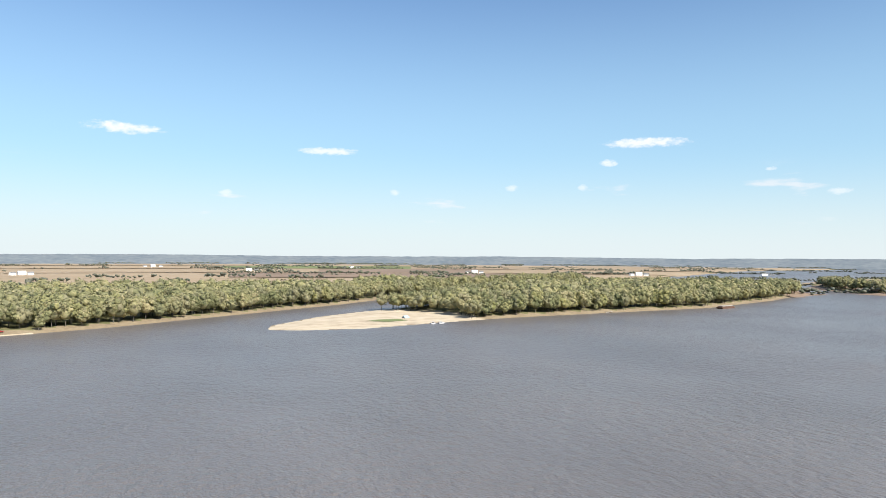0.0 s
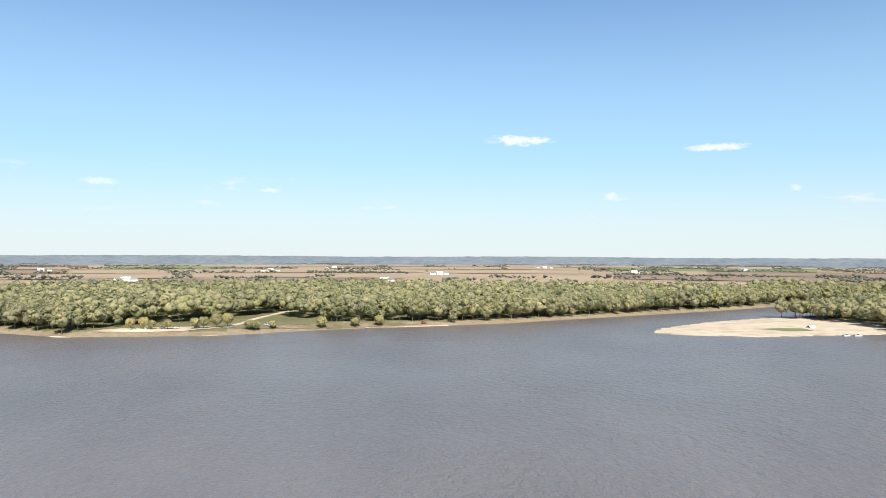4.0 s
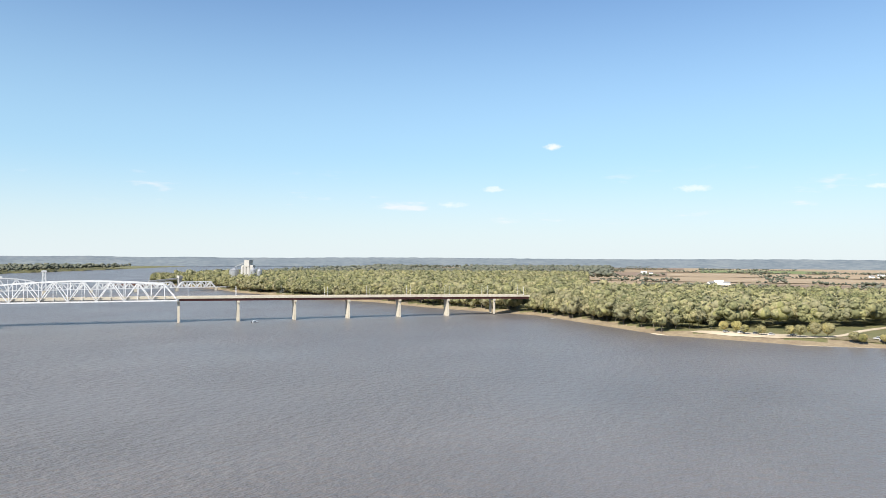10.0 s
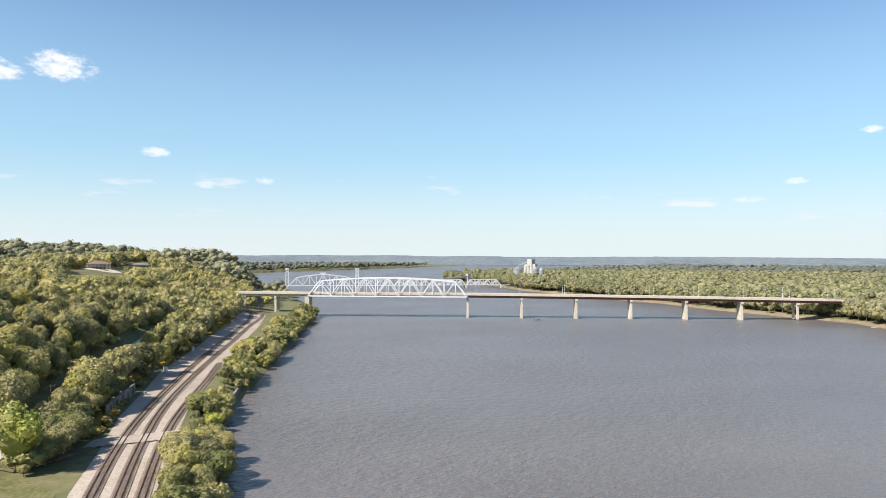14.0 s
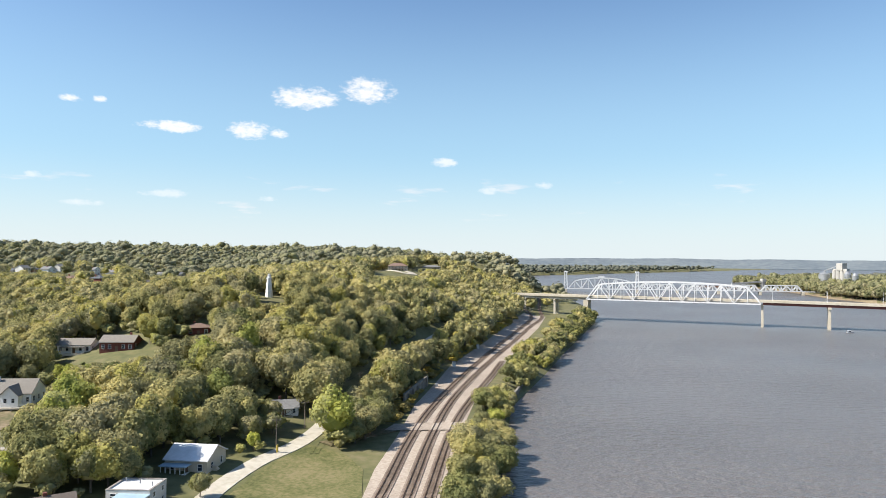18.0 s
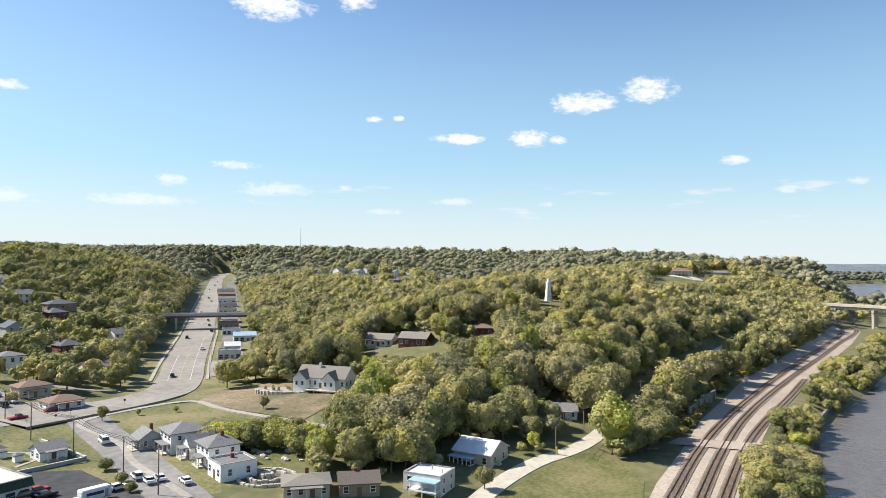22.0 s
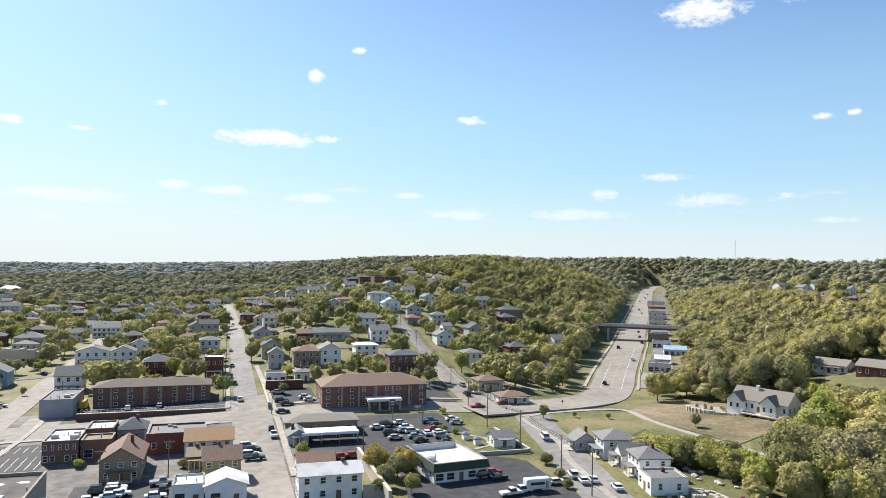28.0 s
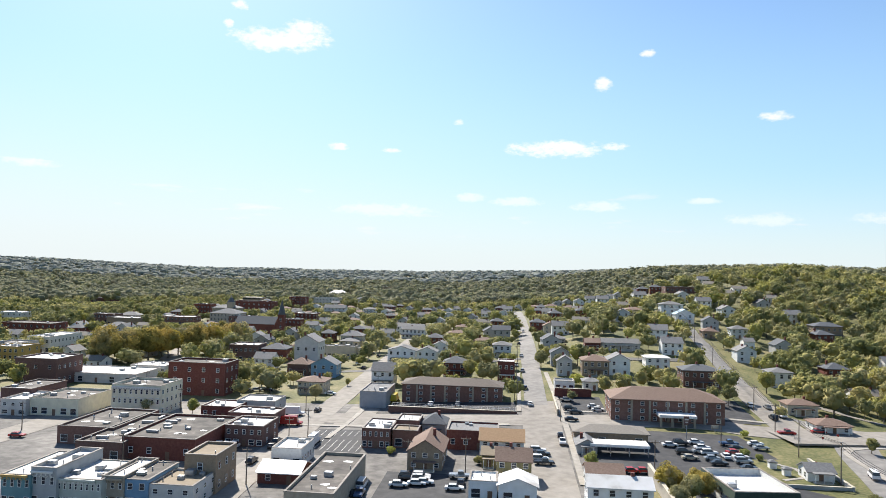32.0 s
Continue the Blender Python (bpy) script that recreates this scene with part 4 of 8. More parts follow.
patch("plaza", town_poly((5, 118), (16.5, 118), (16.5, 171), (5, 171)), M_BRICKPAVE, 0.16, "red brick paved street end", "plaza")
patch("lawn", town_poly((67, 188), (84, 181), (84, 200), (78, 209), (67, 207)), M_GRASS, 0.16, "small green lawn with a curved path", "lawn")
patch("lawn", [(-143, -199), (-134, -164), (-131, -158), (-150, -160), (-170, -168), (-182, -190), (-178, -199)], M_GRASS, 0.14, "wide mown grass park below the hill", "lawn")
patch("bare_slope", [(-186, -194), (-181, -168), (-179, -140), (-205, -146), (-222, -166), (-224, -192), (-210, -205)], M_DIRT, 0.18, "bare brown earth slope below the hillside house", "slope")
STREET_C = [town(-64, 120), town(-65.5, 160), town(-66, 190), town(-66, 232), town(-67, 375), town(-72, 600)]
strip("side_street", STREET_C, 9.5, M_ROAD, lift=0.17, label="pale side street running away through town")
strip("side_street_2", [town(-158, 118), town(-152, 262), town(-200, 420), town(-235, 620)], 12, M_ROAD, lift=0.15, label="pale downtown street between brick blocks")
strip("back_street", [town(-130, 330), town(-66, 345), town(8, 360), town(60, 346), town(92, 352)], 6, M_OLDSTREET, lift=0.17, label="narrow residential street across the slope")
strip("house_drive", [(-186, -232), (-175, -250), (-168, -262)], 4, M_ROAD, lift=0.2, label="pale drive between small houses")
strip("motel_side_street", [town(91.5, 236), town(92.5, 250), town(94, 275), town(97, 310)], 11, M_ROAD, lift=0.19, label="pale steep street beside the brown motel")
strip("school_street", [town(96.8, 308), town(100, 360), town(104, 420), town(106, 500)], 7.5, M_STREET, lift=0.2, label="grey street climbing past houses on the hill")
patch("forecourt", town_poly((99, 236), (118, 238), (118, 243), (99, 262)), M_STREET, 0.1, "paved yard before small houses", "forecourt", step=4)
for name, line, wdt in (("footpath", [(-143, -200), (-165, -200), (-186, -196), (-181, -178), (-178, -160), (-176, -132), (-172, -112)], 2.4),
                        ("footpath", [(-164, -208), (-150, -200), (-141, -195), (-134, -168), (-124, -150), (-112, -118)], 2.0),
                        ("footpath", [town(18.4, 176), town(18.2, 246), town(15.6, 320)], 1.8), ("footpath", [town(3.0, 182), town(3.0, 226)], 1.6), ("footpath", [town(3.2, 252), town(3.4, 320)], 1.6),
                        ("footpath", [town(-75, 226), town(-30, 228), town(0, 234)], 2.2), ("footpath", [town(16, 253), town(40, 254.5), town(72, 254), town(88, 252)], 2.0),
                        ("footpath", [town(-55, 210), town(-53, 260), town(-59, 372), town(-63, 500)], 1.6), ("footpath", offsets(HIGHWAY[3:10], 11.5), 1.5),
                        ("footpath", offsets(HIGHWAY[3:9], -11.5), 1.3), ("footpath", [town(70, 189), town(76, 192), town(77, 200), town(73, 204)], 1.2)):
    strip(name, line, wdt, M_WALK, lift=0.3, step=4, label="pale concrete footpath beside grass and street", category="path", across=1)
for off in (-4.6, 0, 4.6):
    strip("lane_line", HIGHWAY[3:11], 0.14, M_YELLOW if off == 0 else M_LINE, lift=0.23, step=6, shift=off, label="painted lane line along the highway", category="road marking", across=1)
for k in range(9):
    u = -60 + k * 2.1
    for v0 in (214, 203, 197):
        strip("bay_line", [town(u, v0), town(u + 0.2, v0 + 6)], 0.13, M_LINE, lift=0.16, step=6, label="white painted parking bay line", category="road marking", across=1)
CLEAR += [("poly", town_poly((-300, 96), (92, 96), (92, 256), (-300, 266))), ("line", STREET_C, 9), ("line", [town(-158, 118), town(-152, 262), town(-200, 420), town(-235, 620)], 9)]
CLEAR += [("poly", [(-150, -205), (-120, -150), (-100, -100), (-128, -92), (-150, -118), (-178, -124), (-215, -142), (-226, -170), (-222, -200), (-180, -215)])]
CLEAR += [("line", [town(92, 232), town(96, 300), town(104, 420), town(106, 500)], 7.5), ("line", [town(-130, 330), town(8, 360), town(92, 352)], 5), ("poly", town_poly((86, 256), (118, 240), (118, 262), (88, 290)))]

# ---------------------------------------------------------------- town: houses and shops
WALLS = {
    "brownbrick": (material("brown_brick", [(0.19, 0.10, 0.075), (0.25, 0.135, 0.105), (0.30, 0.175, 0.135)], scale=1.6), "brown brick"),
    "darkbrick": (material("dark_brick", [(0.14, 0.078, 0.065), (0.19, 0.108, 0.09), (0.235, 0.14, 0.115)], scale=1.6), "dark brick"),
    "redbrick": (material("red_brick", [(0.15, 0.052, 0.04), (0.20, 0.07, 0.054), (0.25, 0.10, 0.075)], scale=1.6), "red brick"),
    "tanbrick": (material("tan_brick", [(0.27, 0.20, 0.14), (0.34, 0.26, 0.18), (0.40, 0.31, 0.22)], scale=1.6), "tan brick"),
    "whitebrick": (material("white_painted_brick", [(0.72, 0.71, 0.67), (0.82, 0.81, 0.77), (0.88, 0.87, 0.83)], scale=1.6), "white painted brick"),
    "tanstone": (material("tan_stone", [(0.34, 0.29, 0.22), (0.42, 0.36, 0.28), (0.48, 0.42, 0.33)], scale=1.2), "tan stone"),
    "palestone": (material("pale_stone", [(0.42, 0.38, 0.33), (0.50, 0.46, 0.40), (0.56, 0.52, 0.46)], scale=1.2), "pale stone"),
    "whitewood": (paint("white_siding", (0.92, 0.915, 0.89)), "white clapboard"),
    "greywood": (paint("grey_siding", (0.46, 0.465, 0.46)), "grey clapboard"),
    "bluewhite": (paint("blue_white_siding", (0.74, 0.77, 0.78)), "pale blue clapboard"),
    "tanwood": (paint("tan_siding", (0.60, 0.53, 0.42)), "tan clapboard"),
    "olivewood": (paint("olive_siding", (0.32, 0.27, 0.12)), "olive yellow clapboard"),
    "greymetal": (paint("grey_metal_siding", (0.36, 0.38, 0.41), rough=0.5), "grey metal"),
    "cream": (paint("cream_plaster", (0.84, 0.78, 0.60)), "cream plaster"),
    "palegrey": (paint("pale_grey_plaster", (0.66, 0.635, 0.60)), "pale grey plaster"),
    "palegreen": (paint("pale_green_plaster", (0.55, 0.58, 0.51)), "pale green plaster"),
    "turquoise": (paint("turquoise_plaster", (0.16, 0.32, 0.35)), "turquoise and yellow plaster"),
    "skyblue": (paint("sky_blue_plaster", (0.20, 0.36, 0.52)), "sky blue painted"),
    "yellow": (paint("ochre_plaster", (0.62, 0.40, 0.12)), "ochre yellow plaster"),
}
ROOFS = {
    "brownroof": (material("brown_shingles", [(0.17, 0.112, 0.086), (0.235, 0.158, 0.122), (0.29, 0.205, 0.16)], scale=1.8, squash=(1, 1, 4)), "brown shingle"),
    "darkbrown": (material("dark_brown_shingles", [(0.13, 0.105, 0.09), (0.18, 0.148, 0.125)], scale=1.8), "dark brown shingle"),
    "brownflat": (material("grey_brown_shingles", [(0.21, 0.19, 0.165), (0.29, 0.265, 0.23)], scale=1.8), "grey-brown shingle"),
    "greyroof": (material("grey_shingles", [(0.15, 0.15, 0.15), (0.22, 0.22, 0.22), (0.28, 0.28, 0.28)], scale=1.8), "grey shingle"),
    "slateroof": (material("dark_slate", [(0.09, 0.10, 0.115), (0.14, 0.15, 0.165)], scale=1.8), "dark slate"),
    "orangeroof": (material("orange_tan_shingles", [(0.34, 0.21, 0.11), (0.42, 0.27, 0.15)], scale=1.8), "orange-tan shingle"),
    "whiteroof": (material("white_membrane", [(0.52, 0.50, 0.47), (0.70, 0.69, 0.66), (0.78, 0.775, 0.76), (0.82, 0.82, 0.81)], scale=0.3, rough=0.6, bump=0.06, big=0.12, big_amount=0.6), "white membrane"),
    "whitemetal": (paint("white_metal", (0.76, 0.77, 0.78), rough=0.4), "white metal"),
    "darkroof": (material("dark_gravel_roof", [(0.055, 0.050, 0.045), (0.095, 0.085, 0.077), (0.125, 0.112, 0.10), (0.21, 0.19, 0.165)], scale=0.35, big=0.12, big_amount=0.8), "dark gravel"),
    "tanroof": (material("tan_gravel_roof", [(0.24, 0.19, 0.13), (0.33, 0.27, 0.19)], scale=0.5, big=0.1), "tan gravel"),
    "blueroof": (paint("pale_blue_metal", (0.40, 0.55, 0.66), rough=0.4), "pale blue metal"),
    "redroof": (paint("red_metal", (0.34, 0.10, 0.08), rough=0.5), "red metal"),
}
M_GLASS = bpy.data.materials.new("window_glass")
M_GLASS.use_nodes = True
gb = M_GLASS.node_tree.nodes["Principled BSDF"]
gb.inputs["Base Color"].default_value = (0.03, 0.035, 0.045, 1)
gb.inputs["Roughness"].default_value = 0.08
M_FRAME = paint("window_frame_white", (0.86, 0.86, 0.83), rough=0.5)
M_DOOR = paint("door_paint", (0.20, 0.12, 0.08), rough=0.5)
M_COPING = material("weathered_coping", [(0.20, 0.18, 0.16), (0.31, 0.28, 0.25), (0.42, 0.39, 0.35)], scale=0.9, big=0.15, big_amount=0.6)
M_UNIT = paint("galvanised_metal", (0.45, 0.46, 0.47), rough=0.4, metal=0.5)
GRID_TURN = math.degrees(math.atan2(GU[1], GU[0]))
WINDOW_MESH = {}


def frame_bm(w, h, t):
    """A window frame with a transom in one piece; its two recessed lights take the second material."""
    bm = box_bm(-w / 2, w / 2, -0.09, 0.02, 0, h)
    bmesh.ops.bisect_plane(bm, geom=bm.verts[:] + bm.edges[:] + bm.faces[:], plane_co=(0, 0, h / 2), plane_no=(0, 0, 1))
    bm.normal_update()
    front = [f for f in bm.faces if f.normal.y < -0.9]
    bmesh.ops.inset_individual(bm, faces=front, thickness=t * 0.75, depth=-0.05)
    for f in front:
        f.material_index = 1
    return bm


def window_meshes(w, h):
    key = (round(w, 1), round(h, 1))
    if key not in WINDOW_MESH:
        w, h = key
        t = 0.12
        fm = bpy.data.meshes.new("window_frame")
        bm = frame_bm(w, h, t)
        bm.to_mesh(fm)
        bm.free()
        fm.materials.append(M_FRAME)
        bm2 = box_bm(-w / 2 + t, w / 2 - t, -0.055, -0.042, t, h - t)
        pm = bpy.data.meshes.new("pane")
        bm2.to_mesh(pm)
        bm2.free()
        pm.materials.append(M_GLASS)
        WINDOW_MESH[key] = (fm, pm)
    return WINDOW_MESH[key]


def far_window(w, h):
    """A distant window: frame and pane in one mesh."""
    key = (round(w, 1), round(h, 1), "far")
    if key not in WINDOW_MESH:
        bm = frame_bm(*key[:2], 0.12)
        me = bpy.data.meshes.new("window")
        bm.to_mesh(me)
        bm.free()
        me.materials.append(M_FRAME)
        me.materials.append(M_GLASS)
        WINDOW_MESH[key] = me
    return WINDOW_MESH[key]


def add_window(parent, x, y, z, turn, w, h):
    if math.hypot(parent.matrix_basis[0][3], parent.matrix_basis[1][3]) > 330 or parent.matrix_basis[2][3] < -50:
        f = new("window", far_window(w, h))
        f.parent = parent
        f.matrix_basis = pose(x, y, z, 0, 0, turn)
        return f
    fm, pm = window_meshes(w, h)
    f = new("window", fm)
    f.parent = parent
    f.matrix_basis = pose(x, y, z, 0, 0, turn)
    p = new("pane", pm)
    p.parent = f
    return f


def gable_bm(w, d, h, rise, over, along_y=False, thick=0.22):
    """Roof of two sloping slabs; the ridge runs along x, or along y."""
    bm = bmesh.new()
    if along_y:
        w, d = d, w
    hw, hd = w / 2 + over * 0.7, d / 2 + over
    drop = rise * over / (d / 2)
    for s in (-1, 1):
        lo, hi = (s * hd, h - drop), (0, h + rise)
        pts = [(lo[0], lo[1]), (hi[0], hi[1]), (hi[0], hi[1] + thick), (lo[0], lo[1] + thick)]
        a = [bm.verts.new((-hw, y, z)) for y, z in pts]
        b = [bm.verts.new((hw, y, z)) for y, z in pts]
        for q in range(4):
            bm.faces.new((a[q], a[(q + 1) % 4], b[(q + 1) % 4], b[q]))
        bm.faces.new(a[::-1]), bm.faces.new(b)
    bmesh.ops.recalc_face_normals(bm, faces=bm.faces)
    if along_y:
        bmesh.ops.rotate(bm, verts=bm.verts, matrix=Matrix.Rotation(math.pi / 2, 3, "Z"))
    return bm


def hip_bm(w, d, h, rise, over):
    bm = bmesh.new()
    hw, hd = w / 2 + over, d / 2 + over
    run = min(hw, hd)
    rx, ry = max(hw - run, 0.3), max(hd - run, 0.3)
    low = [bm.verts.new((x, y, h)) for x, y in ((-hw, -hd), (hw, -hd), (hw, hd), (-hw, hd))]
    mid = [bm.verts.new((x, y, h + 0.25)) for x, y in ((-hw, -hd), (hw, -hd), (hw, hd), (-hw, hd))]
    top = [bm.verts.new((x, y, h + rise)) for x, y in ((-rx, -ry), (rx, -ry), (rx, ry), (-rx, ry))]
    for a, b in ((low, mid), (mid, top)):
        for q in range(4):
            bm.faces.new((a[q], a[(q + 1) % 4], b[(q + 1) % 4], b[q]))
    bm.faces.new(low[::-1]), bm.faces.new(top)
    bmesh.ops.recalc_face_normals(bm, faces=bm.faces)
    return bm


def wall_bm(w, d, h, rtype, rise):
    bm = bmesh.new()
    x, y = w / 2, d / 2
    add_box(bm, -x, x, -y, y, -1.5, h)
    if rtype in ("gable", "gablev"):
        for s in (-1, 1):
            if rtype == "gable":
                tri = [(s * x, -y, h), (s * x, y, h), (s * x, 0, h + rise)]
                tri2 = [(s * (x - 0.3), p[1], p[2]) for p in tri]
            else:
                tri = [(-x, s * y, h), (x, s * y, h), (0, s * y, h + rise)]
                tri2 = [(p[0], s * (y - 0.3), p[2]) for p in tri]
            a, b = [bm.verts.new(p) for p in tri], [bm.verts.new(p) for p in tri2]
            bm.faces.new(a), bm.faces.new(b)
            for q in range(3):
                bm.faces.new((a[q], a[(q + 1) % 3], b[(q + 1) % 3], b[q]))
    elif rtype == "flat":
        for x0, x1, y0, y1 in ((-x, x, -y, -y + 0.35), (-x, x, y - 0.35, y), (-x, -x + 0.35, -y + 0.35, y - 0.35), (x - 0.35, x, -y + 0.35, y - 0.35)):
            add_box(bm, x0, x1, y0, y1, h, h + rise)
    bmesh.ops.recalc_face_normals(bm, faces=bm.faces)
    return bm


STOREYS = {1: "single-storey", 2: "two-storey", 3: "three-storey", 4: "four-storey"}
BUILT = []
house_rng = random.Random(7)


def raise_building(kind, cx, cy, turn, w, d, h, wall, roof, rtype, rise, floors, bays, sbays, side=1, label="", group="", porch=None, chimney=None, base=None):
    """A building round its middle: walls, roof, windows, door, chimney, porch and roof gear."""
    rng = house_rng
    c, s = math.cos(radians(turn)), math.sin(radians(turn))
    if base is None:
        base = min(gz(cx + c * px - s * py, cy + s * px + c * py) for px in (-w / 2, w / 2) for py in (-d / 2, d / 2)) + 0.1
    words = {"flat": "flat", "hip": "hipped", "gable": "gabled", "gablev": "gabled"}[rtype]
    lab = label or f"{STOREYS[floors]} {WALLS[wall][1]} {kind} with {words} {ROOFS[roof][1]} roof"
    b = thing({"motel": "motel", "house": "house", "shop": "shop_building", "warehouse": "warehouse"}.get(kind, kind), cx, cy, base, turn, lab, kind, group)
    wm, rm = WALLS[wall][0], ROOFS[roof][0]
    part("wall", wall_bm(w, d, h, rtype, rise), wm, b)
    if rtype == "flat":
        bm = box_bm(-w / 2 + 0.36, w / 2 - 0.36, -d / 2 + 0.36, d / 2 - 0.36, h + 0.004, h + 0.12)
        part("roof", bm, rm, b)
        bm = bmesh.new()
        rows = []
        for gx0, gy0, gz0 in ((w / 2 + 0.08, d / 2 + 0.08, 0), (w / 2 + 0.08, d / 2 + 0.08, 0.12), (w / 2 - 0.4, d / 2 - 0.4, 0.12), (w / 2 - 0.4, d / 2 - 0.4, 0)):
            rows.append([bm.verts.new((sx * gx0, sy * gy0, h + rise + gz0)) for sx, sy in ((-1, -1), (1, -1), (1, 1), (-1, 1))])
        for q in range(4):
            for k in range(4):
                bm.faces.new((rows[q][k], rows[q][(k + 1) % 4], rows[(q + 1) % 4][(k + 1) % 4], rows[(q + 1) % 4][k]))
        part("coping", bm, M_COPING, b)
        for k in range(rng.randint(1, 3) if w * d > 90 else 0):
            x, y = rng.uniform(-w * 0.35, w * 0.35), rng.uniform(-d * 0.3, d * 0.35)
            q = rng.uniform(0.5, 1.1)
            part("roof_unit", box_bm(x - q, x + q, y - q * 0.8, y + q * 0.8, h + 0.1, h + 0.1 + q * 1.1, 0.06), M_UNIT, b, "grey metal rooftop unit")
        if roof == "darkroof" and w * d > 150:
            # pale mended places in the roofing
            for k in range(4):
                x, y = rng.uniform(-w * 0.36, w * 0.36), rng.uniform(-d * 0.4, d * 0.4)
                bm = bmesh.new()
                ring = [(x + math.cos(q * 1.047) * rng.uniform(0.7, 2.0), y + math.sin(q * 1.047) * rng.uniform(0.5, 1.3)) for q in range(6)]
                for za, zb in ((0.121, 0.15),):
                    lo, hi = [bm.verts.new((px, py, h + za)) for px, py in ring], [bm.verts.new((px, py, h + zb)) for px, py in ring]
                    bm.faces.new(hi)
                    for q in range(6):
                        bm.faces.new((lo[q], lo[(q + 1) % 6], hi[(q + 1) % 6], hi[q]))
                part("roof_patch", bm, ROOFS["whiteroof"][0], b, "pale mended patch of roofing")
        for k in range(rng.randint(1, 3)):
            x, y = rng.uniform(-w * 0.4, w * 0.4), rng.uniform(-d * 0.4, d * 0.4)
            part("vent_pipe", tube_bm((x, y, h), (x, y, h + 1.0), 0.14, 0.14, 6), M_UNIT, b)
    elif rtype == "hip":
        part("roof", hip_bm(w, d, h, rise, 0.6), rm, b)
    else:
        part("roof", gable_bm(w, d, h, rise, 0.55, rtype == "gablev"), rm, b)
    fh = h / floors
    ww, wh = min(1.3, 0.45 * w / max(bays, 1)), min(1.7, fh * 0.52)
    door_at = bays // 2
    for f in range(floors):
        z = f * fh + fh * 0.30
        for k in range(bays):
            x = -w / 2 + w * (k + 0.5) / bays
            if f == 0 and k == door_at and kind != "motel":
                part("door", box_bm(x - 0.55, x + 0.55, -d / 2 - 0.08, -d / 2 + 0.02, 0.0, min(2.2, fh * 0.8)), M_DOOR, b)
                continue
            if kind == "shop" and f == 0 and wall != "redbrick":
                add_window(b, x, -d / 2, 0.5, 0, min(2.2, w / bays * 0.75), min(2.2, fh * 0.6))
            else:
                add_window(b, x, -d / 2, z, 0, ww, wh)
        for k in range(sbays):
            y = -d / 2 + d * (k + 0.5) / sbays
            add_window(b, side * w / 2, y, z, 90 * side, min(1.1, d / sbays * 0.4), wh)
    if chimney if chimney is not None else (kind == "house" and rng.random() < 0.7):
        x = rng.uniform(-w * 0.3, w * 0.3)
        y = rng.uniform(0.0, d * 0.2)
        part("chimney", box_bm(x - 0.4, x + 0.4, y - 0.4, y + 0.4, h, h + rise + rng.uniform(0.6, 1.2), 0.04), WALLS["redbrick"][0], b, "red brick chimney")
    if porch if porch is not None else (kind == "house" and rng.random() < 0.5):
        pw = w * rng.uniform(0.5, 0.95)
        part("porch_floor", box_bm(-pw / 2, pw / 2, -d / 2 - 2.0, -d / 2 - 0.01, -0.6, 0.3), M_CONC, b)
        part("porch_roof", box_bm(-pw / 2 - 0.2, pw / 2 + 0.2, -d / 2 - 2.2, -d / 2 - 0.1, min(2.7, fh * 0.95), min(2.7, fh * 0.95) + 0.22), rm, b)
        for k in range(3):
            x = -pw / 2 + 0.15 + (pw - 0.3) * k / 2
            part("porch_post", box_bm(x - 0.09, x + 0.09, -d / 2 - 1.95, -d / 2 - 1.77, 0.3, min(2.7, fh * 0.95)), M_FRAME, b)
    BUILT.append((cx, cy, math.hypot(w, d) / 2))
    CLEAR.append(("disc", cx, cy, math.hypot(w, d) / 2 + 3.5))
    # the sight line to its front stays open
    ll = math.hypot(cx, cy) + 1e-6
    fx, fy = cx - cx / ll * (d / 2 + 7), cy - cy / ll * (d / 2 + 7)
    CLEAR.append(("disc", fx, fy, w * 0.5 + 2.0))
    if ll > 1:
        SIGHT.append((math.degrees(math.atan2(-cx, cy)) % 360, math.degrees(w * 0.45 / ll), ll - d / 2, base + h * (0.25 if ll < 330 else 0.5)))
    return b


def build(kind, u0, u1, v, depth, h, wall, roof, rtype, rise, floors, bays, sbays, **kw):
    cx, cy = town((u0 + u1) / 2, v + depth / 2)
    return raise_building(kind, cx, cy, GRID_TURN, u1 - u0, depth, h, wall, roof, rtype, rise, floors, bays, sbays, side=-1 if (u0 + u1) > 0 else 1, **kw)


build("motel", 34.2, 71.6, 244.8, 16, 7.4, "brownbrick", "brownroof", "hip", 3.4, 3, 9, 4)
build("motel", -41.0, -2.9, 266.8, 12, 6.8, "brownbrick", "darkbrown", "hip", 2.2, 3, 8, 2)
build("warehouse", -55.1, -45.3, 256.1, 20, 5.6, "greymetal", "greyroof", "flat", 0.4, 1, 0, 0)
build("shop", -42.4, -34.1, 201.3, 14, 5.3, "brownbrick", "whiteroof", "flat", 0.4, 2, 5, 2)
build("shop", -34.2, -27.2, 212.1, 10, 5.3, "brownbrick", "whiteroof", "flat", 0.5, 1, 2, 0)
build("shop", -33.7, -26.4, 202.8, 7, 4.7, "brownbrick", "tanroof", "flat", 0.4, 1, 2, 0)
build("house", -26.1, -17.2, 182.4, 15, 4.9, "tanbrick", "brownroof", "gablev", 2.8, 2, 3, 3)
build("house", -26.6, -19.6, 215.2, 9, 4.1, "greywood", "slateroof", "hip", 2.6, 1, 2, 2)
build("shop", -18.0, -3.1, 203.1, 12, 5.1, "redbrick", "greyroof", "flat", 0.5, 1, 4, 0)
build("house", -8.2, 4.1, 198.2, 10, 4.3, "bluewhite", "orangeroof", "gable", 2.2, 2, 4, 2)
build("house", -3.1, 5.6, 175.8, 8, 5.3, "olivewood", "brownroof", "gable", 2.2, 2, 3, 2)
